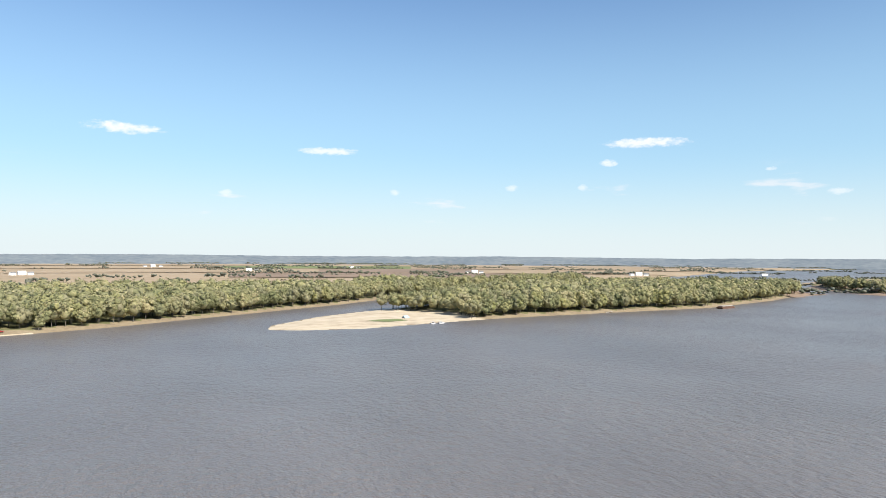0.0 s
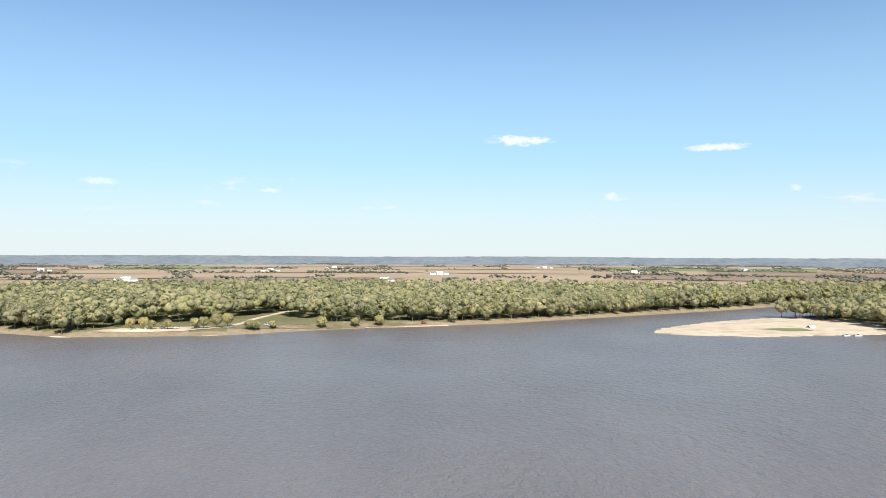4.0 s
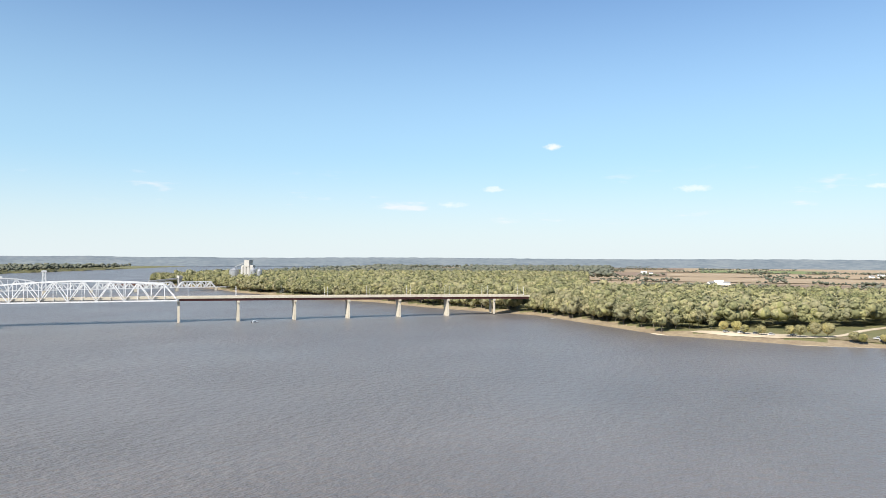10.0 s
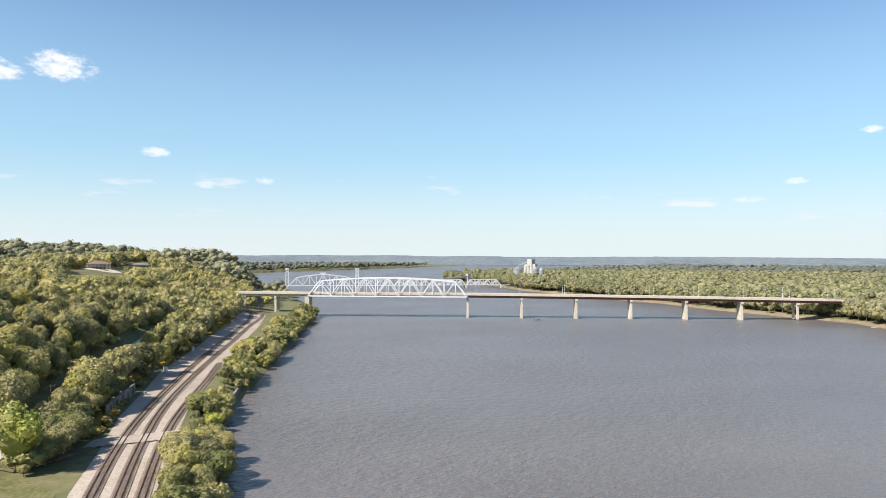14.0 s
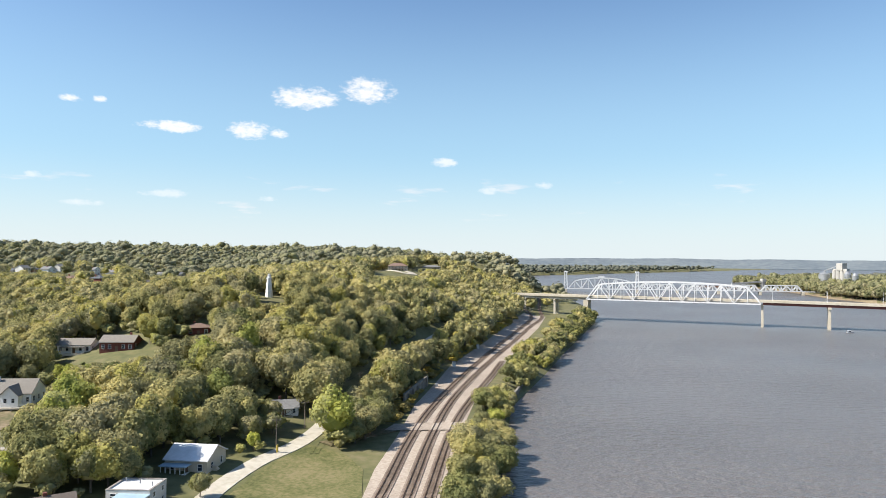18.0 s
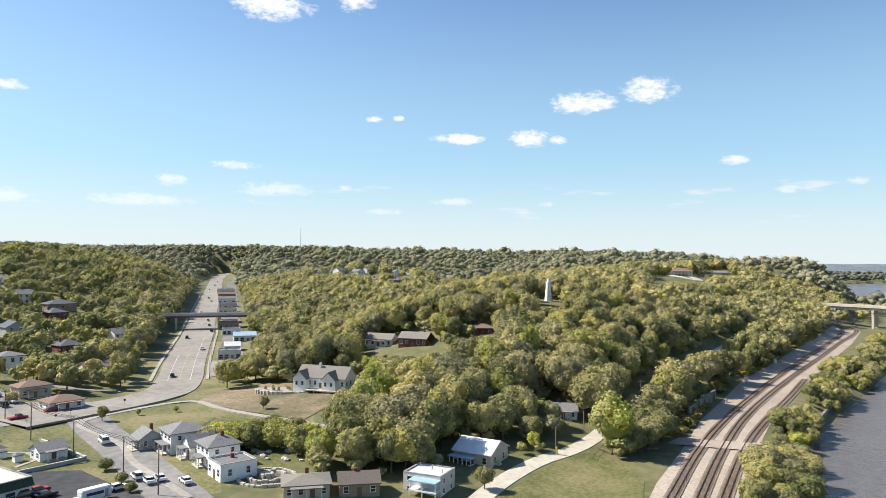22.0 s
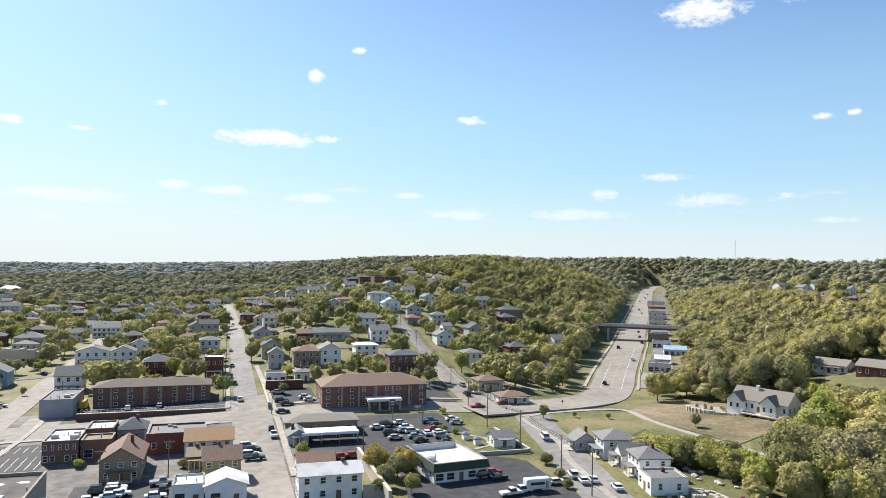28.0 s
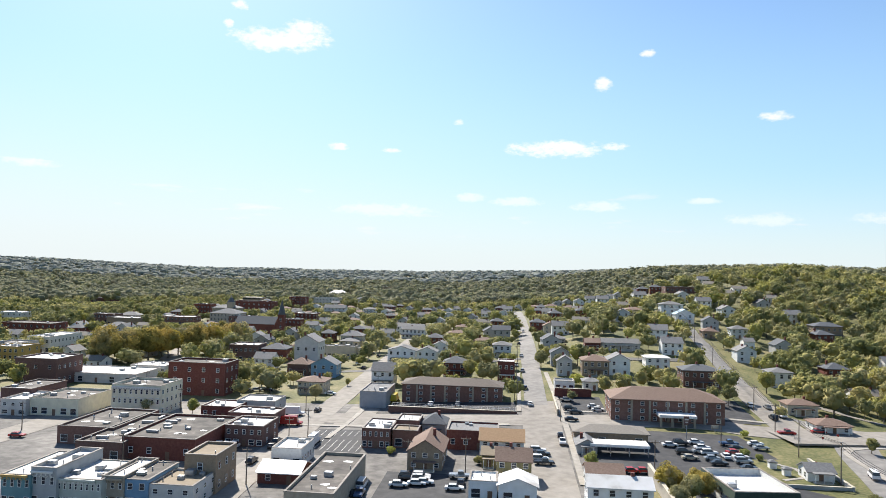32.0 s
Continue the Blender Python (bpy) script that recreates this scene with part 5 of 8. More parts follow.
build("house", -7.1, -3.4, 186.8, 8, 3.4, "olivewood", "tanroof", "gable", 1.2, 1, 1, 1)
build("shop", -9.0, -2.5, 161.5, 8, 4.0, "whitewood", "whiteroof", "flat", 0.4, 1, 2, 0)
build("shop", -2.2, 6.4, 160.0, 8, 4.1, "whitewood", "whiteroof", "gablev", 1.6, 1, 2, 0)
build("house", 19.2, 24.9, 203.9, 8, 2.5, "greywood", "greyroof", "gablev", 1.6, 1, 1, 1)
build("shop", 19.2, 40.6, 213.1, 10, 3.8, "tanbrick", "brownflat", "hip", 1.6, 1, 4, 2)
build("house", 17.3, 31.3, 157.1, 7, 5.8, "whitewood", "whiteroof", "gable", 1.6, 2, 4, 2)
build("house", 18.9, 27.8, 174.2, 8, 3.3, "whitewood", "brownroof", "gable", 1.8, 1, 2, 1)
build("house", 76.0, 82.7, 189.5, 6, 2.6, "whitewood", "greyroof", "gable", 1.5, 1, 1, 2)
build("house", 99.9, 110.4, 266.6, 8, 3.9, "tanwood", "brownroof", "hip", 1.8, 1, 3, 2)
build("house", 100.1, 111.1, 242.6, 9, 2.7, "whitewood", "brownroof", "hip", 1.8, 1, 3, 2)
build("house", 109.7, 119.1, 312.4, 9, 6.6, "whitewood", "greyroof", "hip", 1.8, 2, 3, 2)
build("house", 42.4, 51.7, 313.4, 10, 6.7, "whitewood", "greyroof", "gablev", 2.4, 2, 2, 3)
build("house", 60.8, 71.3, 327.1, 9, 5.3, "whitewood", "whiteroof", "hip", 1.2, 2, 3, 2)
build("house", 71.1, 86.0, 300.4, 11, 7.1, "darkbrick", "slateroof", "hip", 2.2, 2, 5, 3)
build("house", 31.1, 42.6, 312.6, 11, 6.4, "tanbrick", "brownroof", "hip", 2.4, 2, 4, 2)
build("house", 20.3, 26.7, 312.4, 9, 6.6, "greywood", "greyroof", "gablev", 2.2, 2, 2, 3)
build("shop", 17.6, 25.4, 285.2, 8, 3.5, "whitewood", "greyroof", "flat", 0.5, 1, 3, 2)
build("house", 29.0, 34.8, 286.4, 7, 3.4, "whitewood", "greyroof", "hip", 1.4, 1, 2, 1)
build("house", 20.4, 29.1, 458.2, 8, 5.3, "tanwood", "brownroof", "gablev", 2.2, 2, 2, 2)
build("house", 21.5, 29.9, 397.7, 8, 3.1, "greywood", "greyroof", "hip", 1.8, 1, 3, 2)
build("house", 37.4, 45.1, 365.0, 9, 4.3, "redbrick", "brownroof", "gable", 1.8, 1, 3, 2)
build("house", 46.0, 65.0, 365.6, 9, 4.1, "greywood", "greyroof", "gable", 1.8, 1, 5, 2)
build("house", 99.0, 113.1, 481.6, 10, 8.6, "bluewhite", "greyroof", "hip", 2.0, 3, 3, 3)
build("house", 102.2, 113.7, 454.4, 9, 5.6, "whitewood", "blueroof", "gablev", 3.0, 2, 2, 3)
build("house", 107.9, 116.0, 411.0, 9, 4.1, "tanbrick", "brownroof", "hip", 2.2, 1, 3, 2)
build("house", 125.2, 134.4, 417.9, 8, 5.6, "bluewhite", "greyroof", "hip", 2.0, 2, 3, 2)
build("house", 123.4, 128.9, 389.8, 7, 4.6, "whitewood", "greyroof", "gable", 1.6, 1, 2, 1)
build("house", 180.2, 196.4, 441.1, 11, 7.6, "tanbrick", "slateroof", "hip", 2.4, 2, 5, 3)
build("house", -30.9, -20.6, 322.9, 11, 6.0, "redbrick", "slateroof", "hip", 2.8, 2, 3, 3)
build("house", -49.4, -39.0, 369.0, 9, 6.2, "whitewood", "greyroof", "gablev", 2.2, 2, 3, 2)
build("house", -65.8, -51.0, 373.5, 10, 6.7, "whitewood", "greyroof", "gablev", 2.2, 2, 4, 3)
build("house", -59.6, -50.0, 299.8, 9, 6.8, "whitewood", "greyroof", "gable", 3.0, 2, 3, 3)
build("house", -104.9, -92.8, 424.0, 10, 6.0, "tanwood", "greyroof", "hip", 2.0, 2, 4, 2)
build("shop", -102.8, -86.1, 396.1, 6, 5.0, "tanwood", "whiteroof", "flat", 0.4, 1, 8, 1)
build("house", -79.0, -62.2, 503.6, 9, 6.6, "whitewood", "greyroof", "gable", 2.0, 2, 6, 2)
build("house", -12.2, -0.8, 452.8, 9, 7.5, "greywood", "slateroof", "gable", 2.4, 2, 3, 2)
build("house", -9.5, -0.1, 370.2, 9, 6.4, "bluewhite", "greyroof", "hip", 2.0, 2, 3, 2)
build("house", -5.6, 1.7, 305.4, 10, 7.9, "redbrick", "whiteroof", "flat", 0.5, 2, 3, 2)
build("shop", -107.4, -100.7, 141.0, 19, 6.8, "turquoise", "whiteroof", "flat", 0.25, 2, 4, 0)
build("shop", -101.2, -95.4, 141.7, 17, 7.7, "greywood", "whiteroof", "flat", 0.9, 2, 3, 0)
build("shop", -96.0, -85.9, 142.7, 15, 6.0, "palegreen", "whiteroof", "flat", 0.25, 2, 8, 0)
build("shop", -87.1, -82.0, 144.7, 15, 6.0, "tanstone", "whiteroof", "flat", 0.6, 2, 3, 0)
build("shop", -82.2, -76.8, 145.1, 14, 5.8, "skyblue", "darkroof", "flat", 0.2, 2, 2, 0)
build("shop", -77.1, -67.0, 145.6, 12, 4.6, "palegrey", "tanroof", "flat", 0.5, 2, 3, 3)
build("shop", -74.0, -66.5, 156.0, 12, 8.3, "tanbrick", "tanroof", "flat", 0.6, 2, 1, 3)
build("shop", -103.5, -83.0, 180.9, 30, 5.1, "redbrick", "darkroof", "flat", 0.7, 1, 4, 2)
build("shop", -114.7, -101.6, 177.7, 36, 4.3, "darkbrick", "darkroof", "flat", 0.6, 1, 3, 0)
build("shop", -129.8, -112.7, 192.3, 26, 4.5, "brownbrick", "darkroof", "flat", 0.6, 1, 4, 0)
build("shop", -162.5, -145.1, 225.6, 20, 5.2, "cream", "darkroof", "flat", 0.7, 1, 5, 0)
build("shop", -136.8, -119.1, 231.4, 16, 9.5, "cream", "darkroof", "flat", 0.9, 3, 9, 5)
build("shop", -136.5, -113.0, 270.8, 14, 12.2, "redbrick", "darkroof", "flat", 0.8, 3, 4, 3)
build("shop", -207.7, -189.0, 278.0, 18, 10.7, "darkbrick", "whiteroof", "flat", 0.7, 2, 3, 5)
build("shop", -171.8, -162.6, 223.7, 16, 4.8, "palegrey", "whiteroof", "flat", 0.6, 2, 3, 2)
build("shop", -181.8, -170.0, 236.6, 20, 6.1, "darkbrick", "darkroof", "flat", 0.5, 1, 3, 0)
build("shop", -197.2, -161.0, 290.4, 22, 3.7, "palegrey", "whiteroof", "flat", 0.4, 1, 5, 0)
build("shop", -178.8, -161.5, 317.3, 14, 3.7, "palegrey", "whiteroof", "flat", 0.4, 1, 5, 0)
build("shop", -82.0, -70.5, 197.8, 13, 5.4, "darkbrick", "whiteroof", "flat", 0.6, 2, 5, 2)
build("shop", -61.4, -53.4, 178.8, 12, 4.5, "whitebrick", "whiteroof", "flat", 0.6, 1, 3, 5)
build("shop", -60.2, -49.8, 165.7, 10, 2.7, "redbrick", "whitemetal", "gable", 1.6, 1, 2, 0)
build("shop", -46.4, -35.8, 143.5, 32, 5.0, "tanstone", "darkroof", "flat", 0.7, 1, 0, 0)
build("shop", -89.8, -74.4, 218.5, 11, 4.5, "brownbrick", "whiteroof", "flat", 0.6, 1, 4, 1)
build("shop", -95.7, -81.8, 240.4, 12, 4.2, "greywood", "whiteroof", "flat", 0.5, 1, 6, 1)
build("shop", -104.4, -92.0, 231.1, 12, 3.8, "redbrick", "whiteroof", "flat", 0.5, 1, 4, 1)
build("house", -86.5, -75.7, 281.4, 11, 4.8, "tanwood", "brownroof", "hip", 1.8, 2, 5, 4)
build("house", -93.0, -81.2, 322.9, 10, 6.1, "skyblue", "greyroof", "gablev", 3.0, 2, 3, 2)
build("house", -105.6, -95.4, 326.4, 10, 5.3, "darkbrick", "brownroof", "hip", 2.8, 1, 3, 2)
build("house", -111.1, -98.7, 354.3, 13, 13.1, "palegrey", "greyroof", "gablev", 3.4, 2, 3, 3)
build("shop", -106.5, -87.7, 391.5, 8, 6.4, "tanwood", "greyroof", "flat", 0.5, 1, 7, 0)
build("house", -105.7, -92.2, 430.2, 10, 8.8, "tanwood", "greyroof", "hip", 3.0, 2, 3, 3)
build("shop", -208.7, -177.9, 515.9, 14, 8.5, "redbrick", "slateroof", "gable", 5.0, 1, 7, 2)
build("shop", -151.7, -136.0, 368.5, 14, 8.5, "darkbrick", "whiteroof", "flat", 0.6, 2, 6, 2)
build("house", -135.0, -121.5, 371.8, 12, 6.7, "redbrick", "slateroof", "hip", 3.0, 1, 3, 2)
build("shop", -298.2, -254.7, 727.5, 20, 12.1, "redbrick", "redroof", "flat", 1.0, 3, 8, 2)
build("shop", -285.8, -260.7, 650.0, 14, 10.8, "tanstone", "greyroof", "hip", 3.0, 2, 5, 2)
build("shop", -223.0, -206.5, 993.9, 10, 8.1, "palegrey", "greyroof", "hip", 3.0, 1, 3, 0)
build("house", -88.7, -66.9, 536.3, 9, 6.1, "whitewood", "greyroof", "gable", 2.0, 2, 5, 2)


# ornate street fronts: cornices, brackets and window hoods
def front_trim(u0, u1, v, h, bays, mat, accent, floors=2):
    w = u1 - u0
    cx, cy = town((u0 + u1) / 2, v)
    t = thing("facade_trim", cx, cy, gz(cx, cy) + 0.1, GRID_TURN, "ornate painted cornice and window hoods on a shop front", "cornice", "ornate shop fronts")
    part("cornice", box_bm(-w / 2, w / 2, -0.55, -0.09, h - 0.25, h + 0.25, 0.08), mat, t)
    part("frieze", box_bm(-w / 2 + 0.05, w / 2 - 0.05, -0.28, -0.09, h - 0.75, h - 0.26), accent, t)
    n = max(4, int(w / 0.9))
    for k in range(n):
        x = -w / 2 + w * (k + 0.5) / n
        part("bracket", box_bm(x - 0.1, x + 0.1, -0.46, -0.29, h - 0.7, h - 0.26), mat, t)
    fh = h / floors
    for k in range(bays):
        x = -w / 2 + w * (k + 0.5) / bays
        bm = bmesh.new()
        ww = min(0.8, 0.36 * w / bays)
        for q in range(6):
            a0, a1 = math.pi * q / 6, math.pi * (q + 1) / 6
            beam_bm((x + math.cos(a0) * ww, -0.18, fh * 1.3 + 1.55 + math.sin(a0) * 0.45), (x + math.cos(a1) * ww, -0.18, fh * 1.3 + 1.55 + math.sin(a1) * 0.45), 0.2, 0.18, bm)
        part("window_hood", bm, mat, t)


front_trim(-107.4, -101.3, 141.0, 6.8, 4, WALLS["yellow"][0], WALLS["turquoise"][0])
front_trim(-101.1, -96.1, 141.7, 7.7, 3, WALLS["whitebrick"][0], WALLS["greywood"][0])
front_trim(-95.9, -87.2, 142.7, 6.0, 8, WALLS["palegreen"][0], WALLS["whitebrick"][0])
front_trim(-87.0, -82.3, 144.7, 6.0, 3, WALLS["tanstone"][0], WALLS["tanbrick"][0])
front_trim(-136.8, -119.1, 231.4, 9.5, 8, WALLS["whitebrick"][0], WALLS["greywood"][0], 3)
# patched and cluttered flat roofs
patch_rng = random.Random(23)
for u0, u1, v0, v1, h in ((-103, -84, 182, 210, 5.1), (-114, -102, 180, 212, 4.3), (-129, -113, 194, 217, 4.5), (-107, -77, 146, 156, 6.0), (-55, -33, 160, 205, 0.0)):
    if h == 0.0:
        continue
    for k in range(5):
        u, v = patch_rng.uniform(u0 + 2, u1 - 2), patch_rng.uniform(v0 + 2, v1 - 2)
        x, y = town(u, v)
        kind = patch_rng.choice(["hatch", "duct", "vent"])
        o = thing("roof_" + kind, x, y, gz(x, y) + h + 0.2, GRID_TURN + patch_rng.choice([0, 90]), "grey metal " + kind + " on a gravelled flat roof", "roof " + kind, "roof clutter")
        if kind == "hatch":
            part("curb", box_bm(-0.9, 0.9, -0.7, 0.7, -0.15, 0.35, 0.04), M_CONC, o)
            part("lid", box_bm(-1.0, 1.0, -0.8, 0.8, 0.35, 0.48, 0.04), ROOFS["whiteroof"][0], o)
        elif kind == "duct":
            part("duct", box_bm(-1.8, 1.8, -0.35, 0.35, 0.1, 0.75, 0.06), M_UNIT, o)
            for q in (-1.3, 1.3):
                part("support", box_bm(q - 0.1, q + 0.1, -0.3, 0.3, -0.15, 0.1), M_UNIT, o)
        else:
            part("pipe", tube_bm((0, 0, -0.15), (0, 0, 0.9), 0.16, 0.16, 8), M_UNIT, o)
            part("cowl", tube_bm((0, 0, 0.9), (0, 0, 1.2), 0.34, 0.12, 8), M_UNIT, o)


# ---------------------------------------------------------------- buildings with a shape of their own
def facing(x, y):
    """The turn with which a thing at x, y faces the camera's side of town."""
    return math.degrees(math.atan2(-x, y))


# porticoes, walls and extras of the motels
b = thing("entrance_portico", *town(55, 241), gz(*town(55, 241)), GRID_TURN, "white flat-roofed motel entrance portico on square columns", "portico")
part("canopy", box_bm(-6, 6, -2.6, 3.0, 3.1, 4.0, 0.05), WALLS["whitewood"][0], b)
for x in (-5.4, -1.8, 1.8, 5.4):
    part("column", box_bm(x - 0.35, x + 0.35, -2.3, -1.6, -0.5, 3.1), WALLS["tanstone"][0], b)
for u0, u1, v0, v1, h, mat, lab in ((17, 31, 275.5, 276.1, 3.2, "redbrick", "long red brick retaining wall behind a car park"), (-43, 2.5, 248.6, 249.2, 1.6, "darkbrick", "low dark brick retaining wall along the street"),
                                    (16.2, 16.7, 247, 290, 1.2, "tanstone", "low pale stone wall beside the pavement"), (35.8, 36.5, 150, 188, 3.2, "palestone", "broken pale stone wall of a ruined building"), (31.5, 36, 156, 156.6, 3.0, "palestone", "pale stone garden wall"),
                                    (84, 84.6, 183, 210, 0.9, "greywood", "dark low fence round the lawn"), (66, 84, 183.2, 183.6, 0.9, "greywood", "dark low fence beside the car park")):
    cx, cy = town((u0 + u1) / 2, (v0 + v1) / 2)
    w = thing("garden_wall" if h < 2 else "retaining_wall", cx, cy, gz(cx, cy), GRID_TURN, lab, "wall")
    part("wall", box_bm(-(u1 - u0) / 2, (u1 - u0) / 2, -(v1 - v0) / 2, (v1 - v0) / 2, -1.5, h, 0.05), WALLS[mat][0], w)
    part("coping", box_bm(-(u1 - u0) / 2 - 0.08, (u1 - u0) / 2 + 0.08, -(v1 - v0) / 2 - 0.08, (v1 - v0) / 2 + 0.08, h, h + 0.12), M_CONC, w)
# pale pilasters of the motels
def pilasters(u0, u1, v, n, h, z):
    for k in range(n):
        u = u0 + (u1 - u0) * (k + 0.5) / n
        x, y = town(u, v)
        p = thing("pilaster", x, y, z, GRID_TURN, "pale stone pilaster on a brick motel front", "pilaster", "motel pilasters")
        part("shaft", box_bm(-0.35, 0.35, -0.25, 0.0, -0.5, h), WALLS["tanstone"][0], p)


pilasters(38, 68, 244.75, 5, 7.3, min(gz(*town(34, 245)), gz(*town(71, 245))) + 0.1)
pilasters(-38, -6, 266.75, 6, 6.7, min(gz(*town(-41, 267)), gz(*town(-3, 267))) + 0.1)

# white railing along the car park of the long motel
rl = thing("railing", *town(-20, 250.6), gz(*town(-20, 250.6)), GRID_TURN, "white metal railing above a low brick wall", "railing")
for z in (1.9, 2.4):
    part("rail", box_bm(-22, 22, -0.04, 0.04, z, z + 0.07), M_FRAME, rl)
for k in range(23):
    part("post", box_bm(-22 + k * 2 - 0.04, -22 + k * 2 + 0.04, -0.05, 0.05, 1.0, 2.45), M_FRAME, rl)

# drive-in carport
cx, cy = town(31, 206)
c = thing("carport", cx, cy, gz(cx, cy), GRID_TURN, "long white-roofed open carport on thin steel posts", "carport")
part("roof", box_bm(-8.2, 8.2, -3.2, 3.2, 2.9, 3.35, 0.05), ROOFS["whiteroof"][0], c)
part("fascia", box_bm(-8.25, 8.25, -3.28, -3.22, 2.6, 3.3), WALLS["whitewood"][0], c)
for x in (-7.8, -2.6, 2.6, 7.8):
    for y in (-2.9, 2.9):
        part("post", box_bm(x - 0.1, x + 0.1, y - 0.1, y + 0.1, -0.5, 2.9), M_UNIT, c)

# white restaurant with a green mansard
cx, cy = town(56, 173)
r = raise_building("shop", cx, cy, GRID_TURN + 7, 14.5, 19, 3.0, "whitebrick", "whiteroof", "flat", 1.6, 1, 5, 4, side=-1, label="white brick restaurant with green mansard edge and white roof")
M_MANSARD = material("dark_green_shingles", [(0.045, 0.07, 0.05), (0.07, 0.10, 0.075)], scale=2.0)
bm = bmesh.new()
lo = [bm.verts.new((x, y, 2.7)) for x, y in ((-7.7, -9.95), (7.7, -9.95), (7.7, 9.95), (-7.7, 9.95))]
hi = [bm.verts.new((x, y, 4.55)) for x, y in ((-7.3, -9.55), (7.3, -9.55), (7.3, 9.55), (-7.3, 9.55))]
for q in range(4):
    bm.faces.new((lo[q], lo[(q + 1) % 4], hi[(q + 1) % 4], hi[q]))
part("mansard", bm, M_MANSARD, r, "dark green shingled mansard")

# long house on the open slope
mx, my = -219.6, -160.9
m = raise_building("house", mx, my, 100.0, 20, 10, 4.2, "whitewood", "brownflat", "gable", 3.6, 1, 9, 3, side=1, label="long white hillside house with grey-brown roof and deck", porch=False, chimney=False, base=11.2)
part("chimney", box_bm(-2.6, -1.6, -1.4, -0.5, 4.4, 9.0, 0.05), WALLS["whitebrick"][0], m)
for x in (-7.2, 4.6):
    bm = wall_bm(5.4, 5.0, 4.0, "gablev", 2.6)
    bmesh.ops.translate(bm, verts=bm.verts, vec=(x, -5.4, 0))
    part("wing_wall", bm, WALLS["whitewood"][0], m)
    bm = gable_bm(5.4, 6.0, 4.0, 2.6, 0.4, True)
    bmesh.ops.translate(bm, verts=bm.verts, vec=(x, -5.2, 0))
    part("wing_roof", bm, ROOFS["brownflat"][0], m)
    for q in (-1.2, 1.2):
        add_window(m, x + q, -7.9, 1.4, 0, 1.1, 1.6)
part("deck", box_bm(-4.3, 9.5, -9.4, -5.05, -0.2, 0.1), WALLS["tanwood"][0], m)
for k in range(12):
    x = -4.1 + k * 1.22
    part("baluster", box_bm(x - 0.06, x + 0.06, -9.4, -9.28, 0.1, 1.1), M_FRAME, m)
part("rail", box_bm(-4.3, 9.5, -9.43, -9.25, 1.1, 1.2), M_FRAME, m)
for k in range(5):
    x = -4.0 + k * 3.3
    part("deck_post", box_bm(x - 0.12, x + 0.12, -9.3, -9.06, -4.5, -0.2), WALLS["tanwood"][0], m)
t = thing("terrace_wall", -212.0, -174.5, gz(-212.0, -174.5), 107, "curved pale stone terrace wall with planted top", "wall")
for k in range(26):
    a0 = radians(-150 + k * 8.5)
    bm = box_bm(-1.15, 1.15, -0.35, 0.35, -2.5, 0.9 + 0.15 * math.sin(k * 2.1), 0.08)
    bmesh.ops.rotate(bm, verts=bm.verts, matrix=Matrix.Rotation(a0 + math.pi / 2, 3, "Z"))
    bmesh.ops.translate(bm, verts=bm.verts, vec=(math.cos(a0) * 12.0, math.sin(a0) * 5.5, 0))
    part("stone", bm, WALLS["palestone"][0], t)
part("paving", tube_bm((0, 0, -1.2), (0, 0, 0.5), 1.0, 1.0, 24), M_WALK, t).matrix_basis = Matrix.Diagonal((11.8, 5.3, 1, 1))
for k in range(9):
    px, py = -8 + k * 2.0, 2.6 * math.sin(k * 1.9)
    part("planter", box_bm(px - 0.5, px + 0.5, py - 0.4, py + 0.4, 0.5, 1.1, 0.08), WALLS["tanstone"][0], t)
    bm = bmesh.new()
    bmesh.ops.create_icosphere(bm, subdivisions=2, radius=0.6)
    for v in bm.verts:
        v.co = v.co * (0.8 + 0.45 * noise.noise(v.co * 4 + Vector((k, 0, 0)))) + Vector((px, py, 1.4))
    part("shrub", bm, M_LEAF_TOWN, t)
CLEAR += [("disc", -208, -172, 16), ("disc", -200, -160, 14), ("disc", -206, -150, 10)]

# house among the hill trees, in two parts
raise_building("house", -272, -169, 98, 13, 8, 3.6, "whitewood", "brownflat", "gable", 2.0, 1, 5, 2, side=1, label="low white hillside house with long porch among trees", porch=True, base=20.6)
raise_building("house", -270, -150, 98, 13, 9, 3.8, "redbrick", "brownflat", "gable", 2.2, 1, 5, 2, side=1, label="low red brick hillside house with grey-brown roof", porch=False, base=22.0)
raise_building("house", -283, -124, 115, 9, 7, 3.2, "redbrick", "brownroof", "hip", 1.8, 1, 3, 1, side=1, label="small red brick house hidden in hill trees", porch=False, base=27)
# red house and its neighbour on the hilltop
raise_building("house", -716, -103, 98, 20, 12, 5.2, "tanwood", "brownroof", "hip", 3.2, 2, 6, 2, side=1, label="cream hilltop house with broad red-brown hipped roof", porch=True)
raise_building("house", -806, -77, 95, 20, 10, 3.8, "tanwood", "greyroof", "hip", 2.2, 1, 6, 2, side=1, label="low pale hilltop house with grey roof", porch=True)
CLEAR += [("disc", -690, -98, 26), ("disc", -660, -93, 20), ("disc", -795, -76, 16), ("disc", -770, -68, 14), ("disc", -640, -88, 16)]
strip("hilltop_drive", [(-706, -112), (-690, -101), (-676, -92), (-690, -84), (-712, -92)], 8.5, M_CONC, lift=0.3, step=4, label="pale curved drive before the hilltop house", category="drive")
patch("lawn", [(-700, -108), (-672, -104), (-662, -94), (-680, -86), (-696, -92)], M_GRASS, 0.2, "green lawn on the hilltop", "lawn")

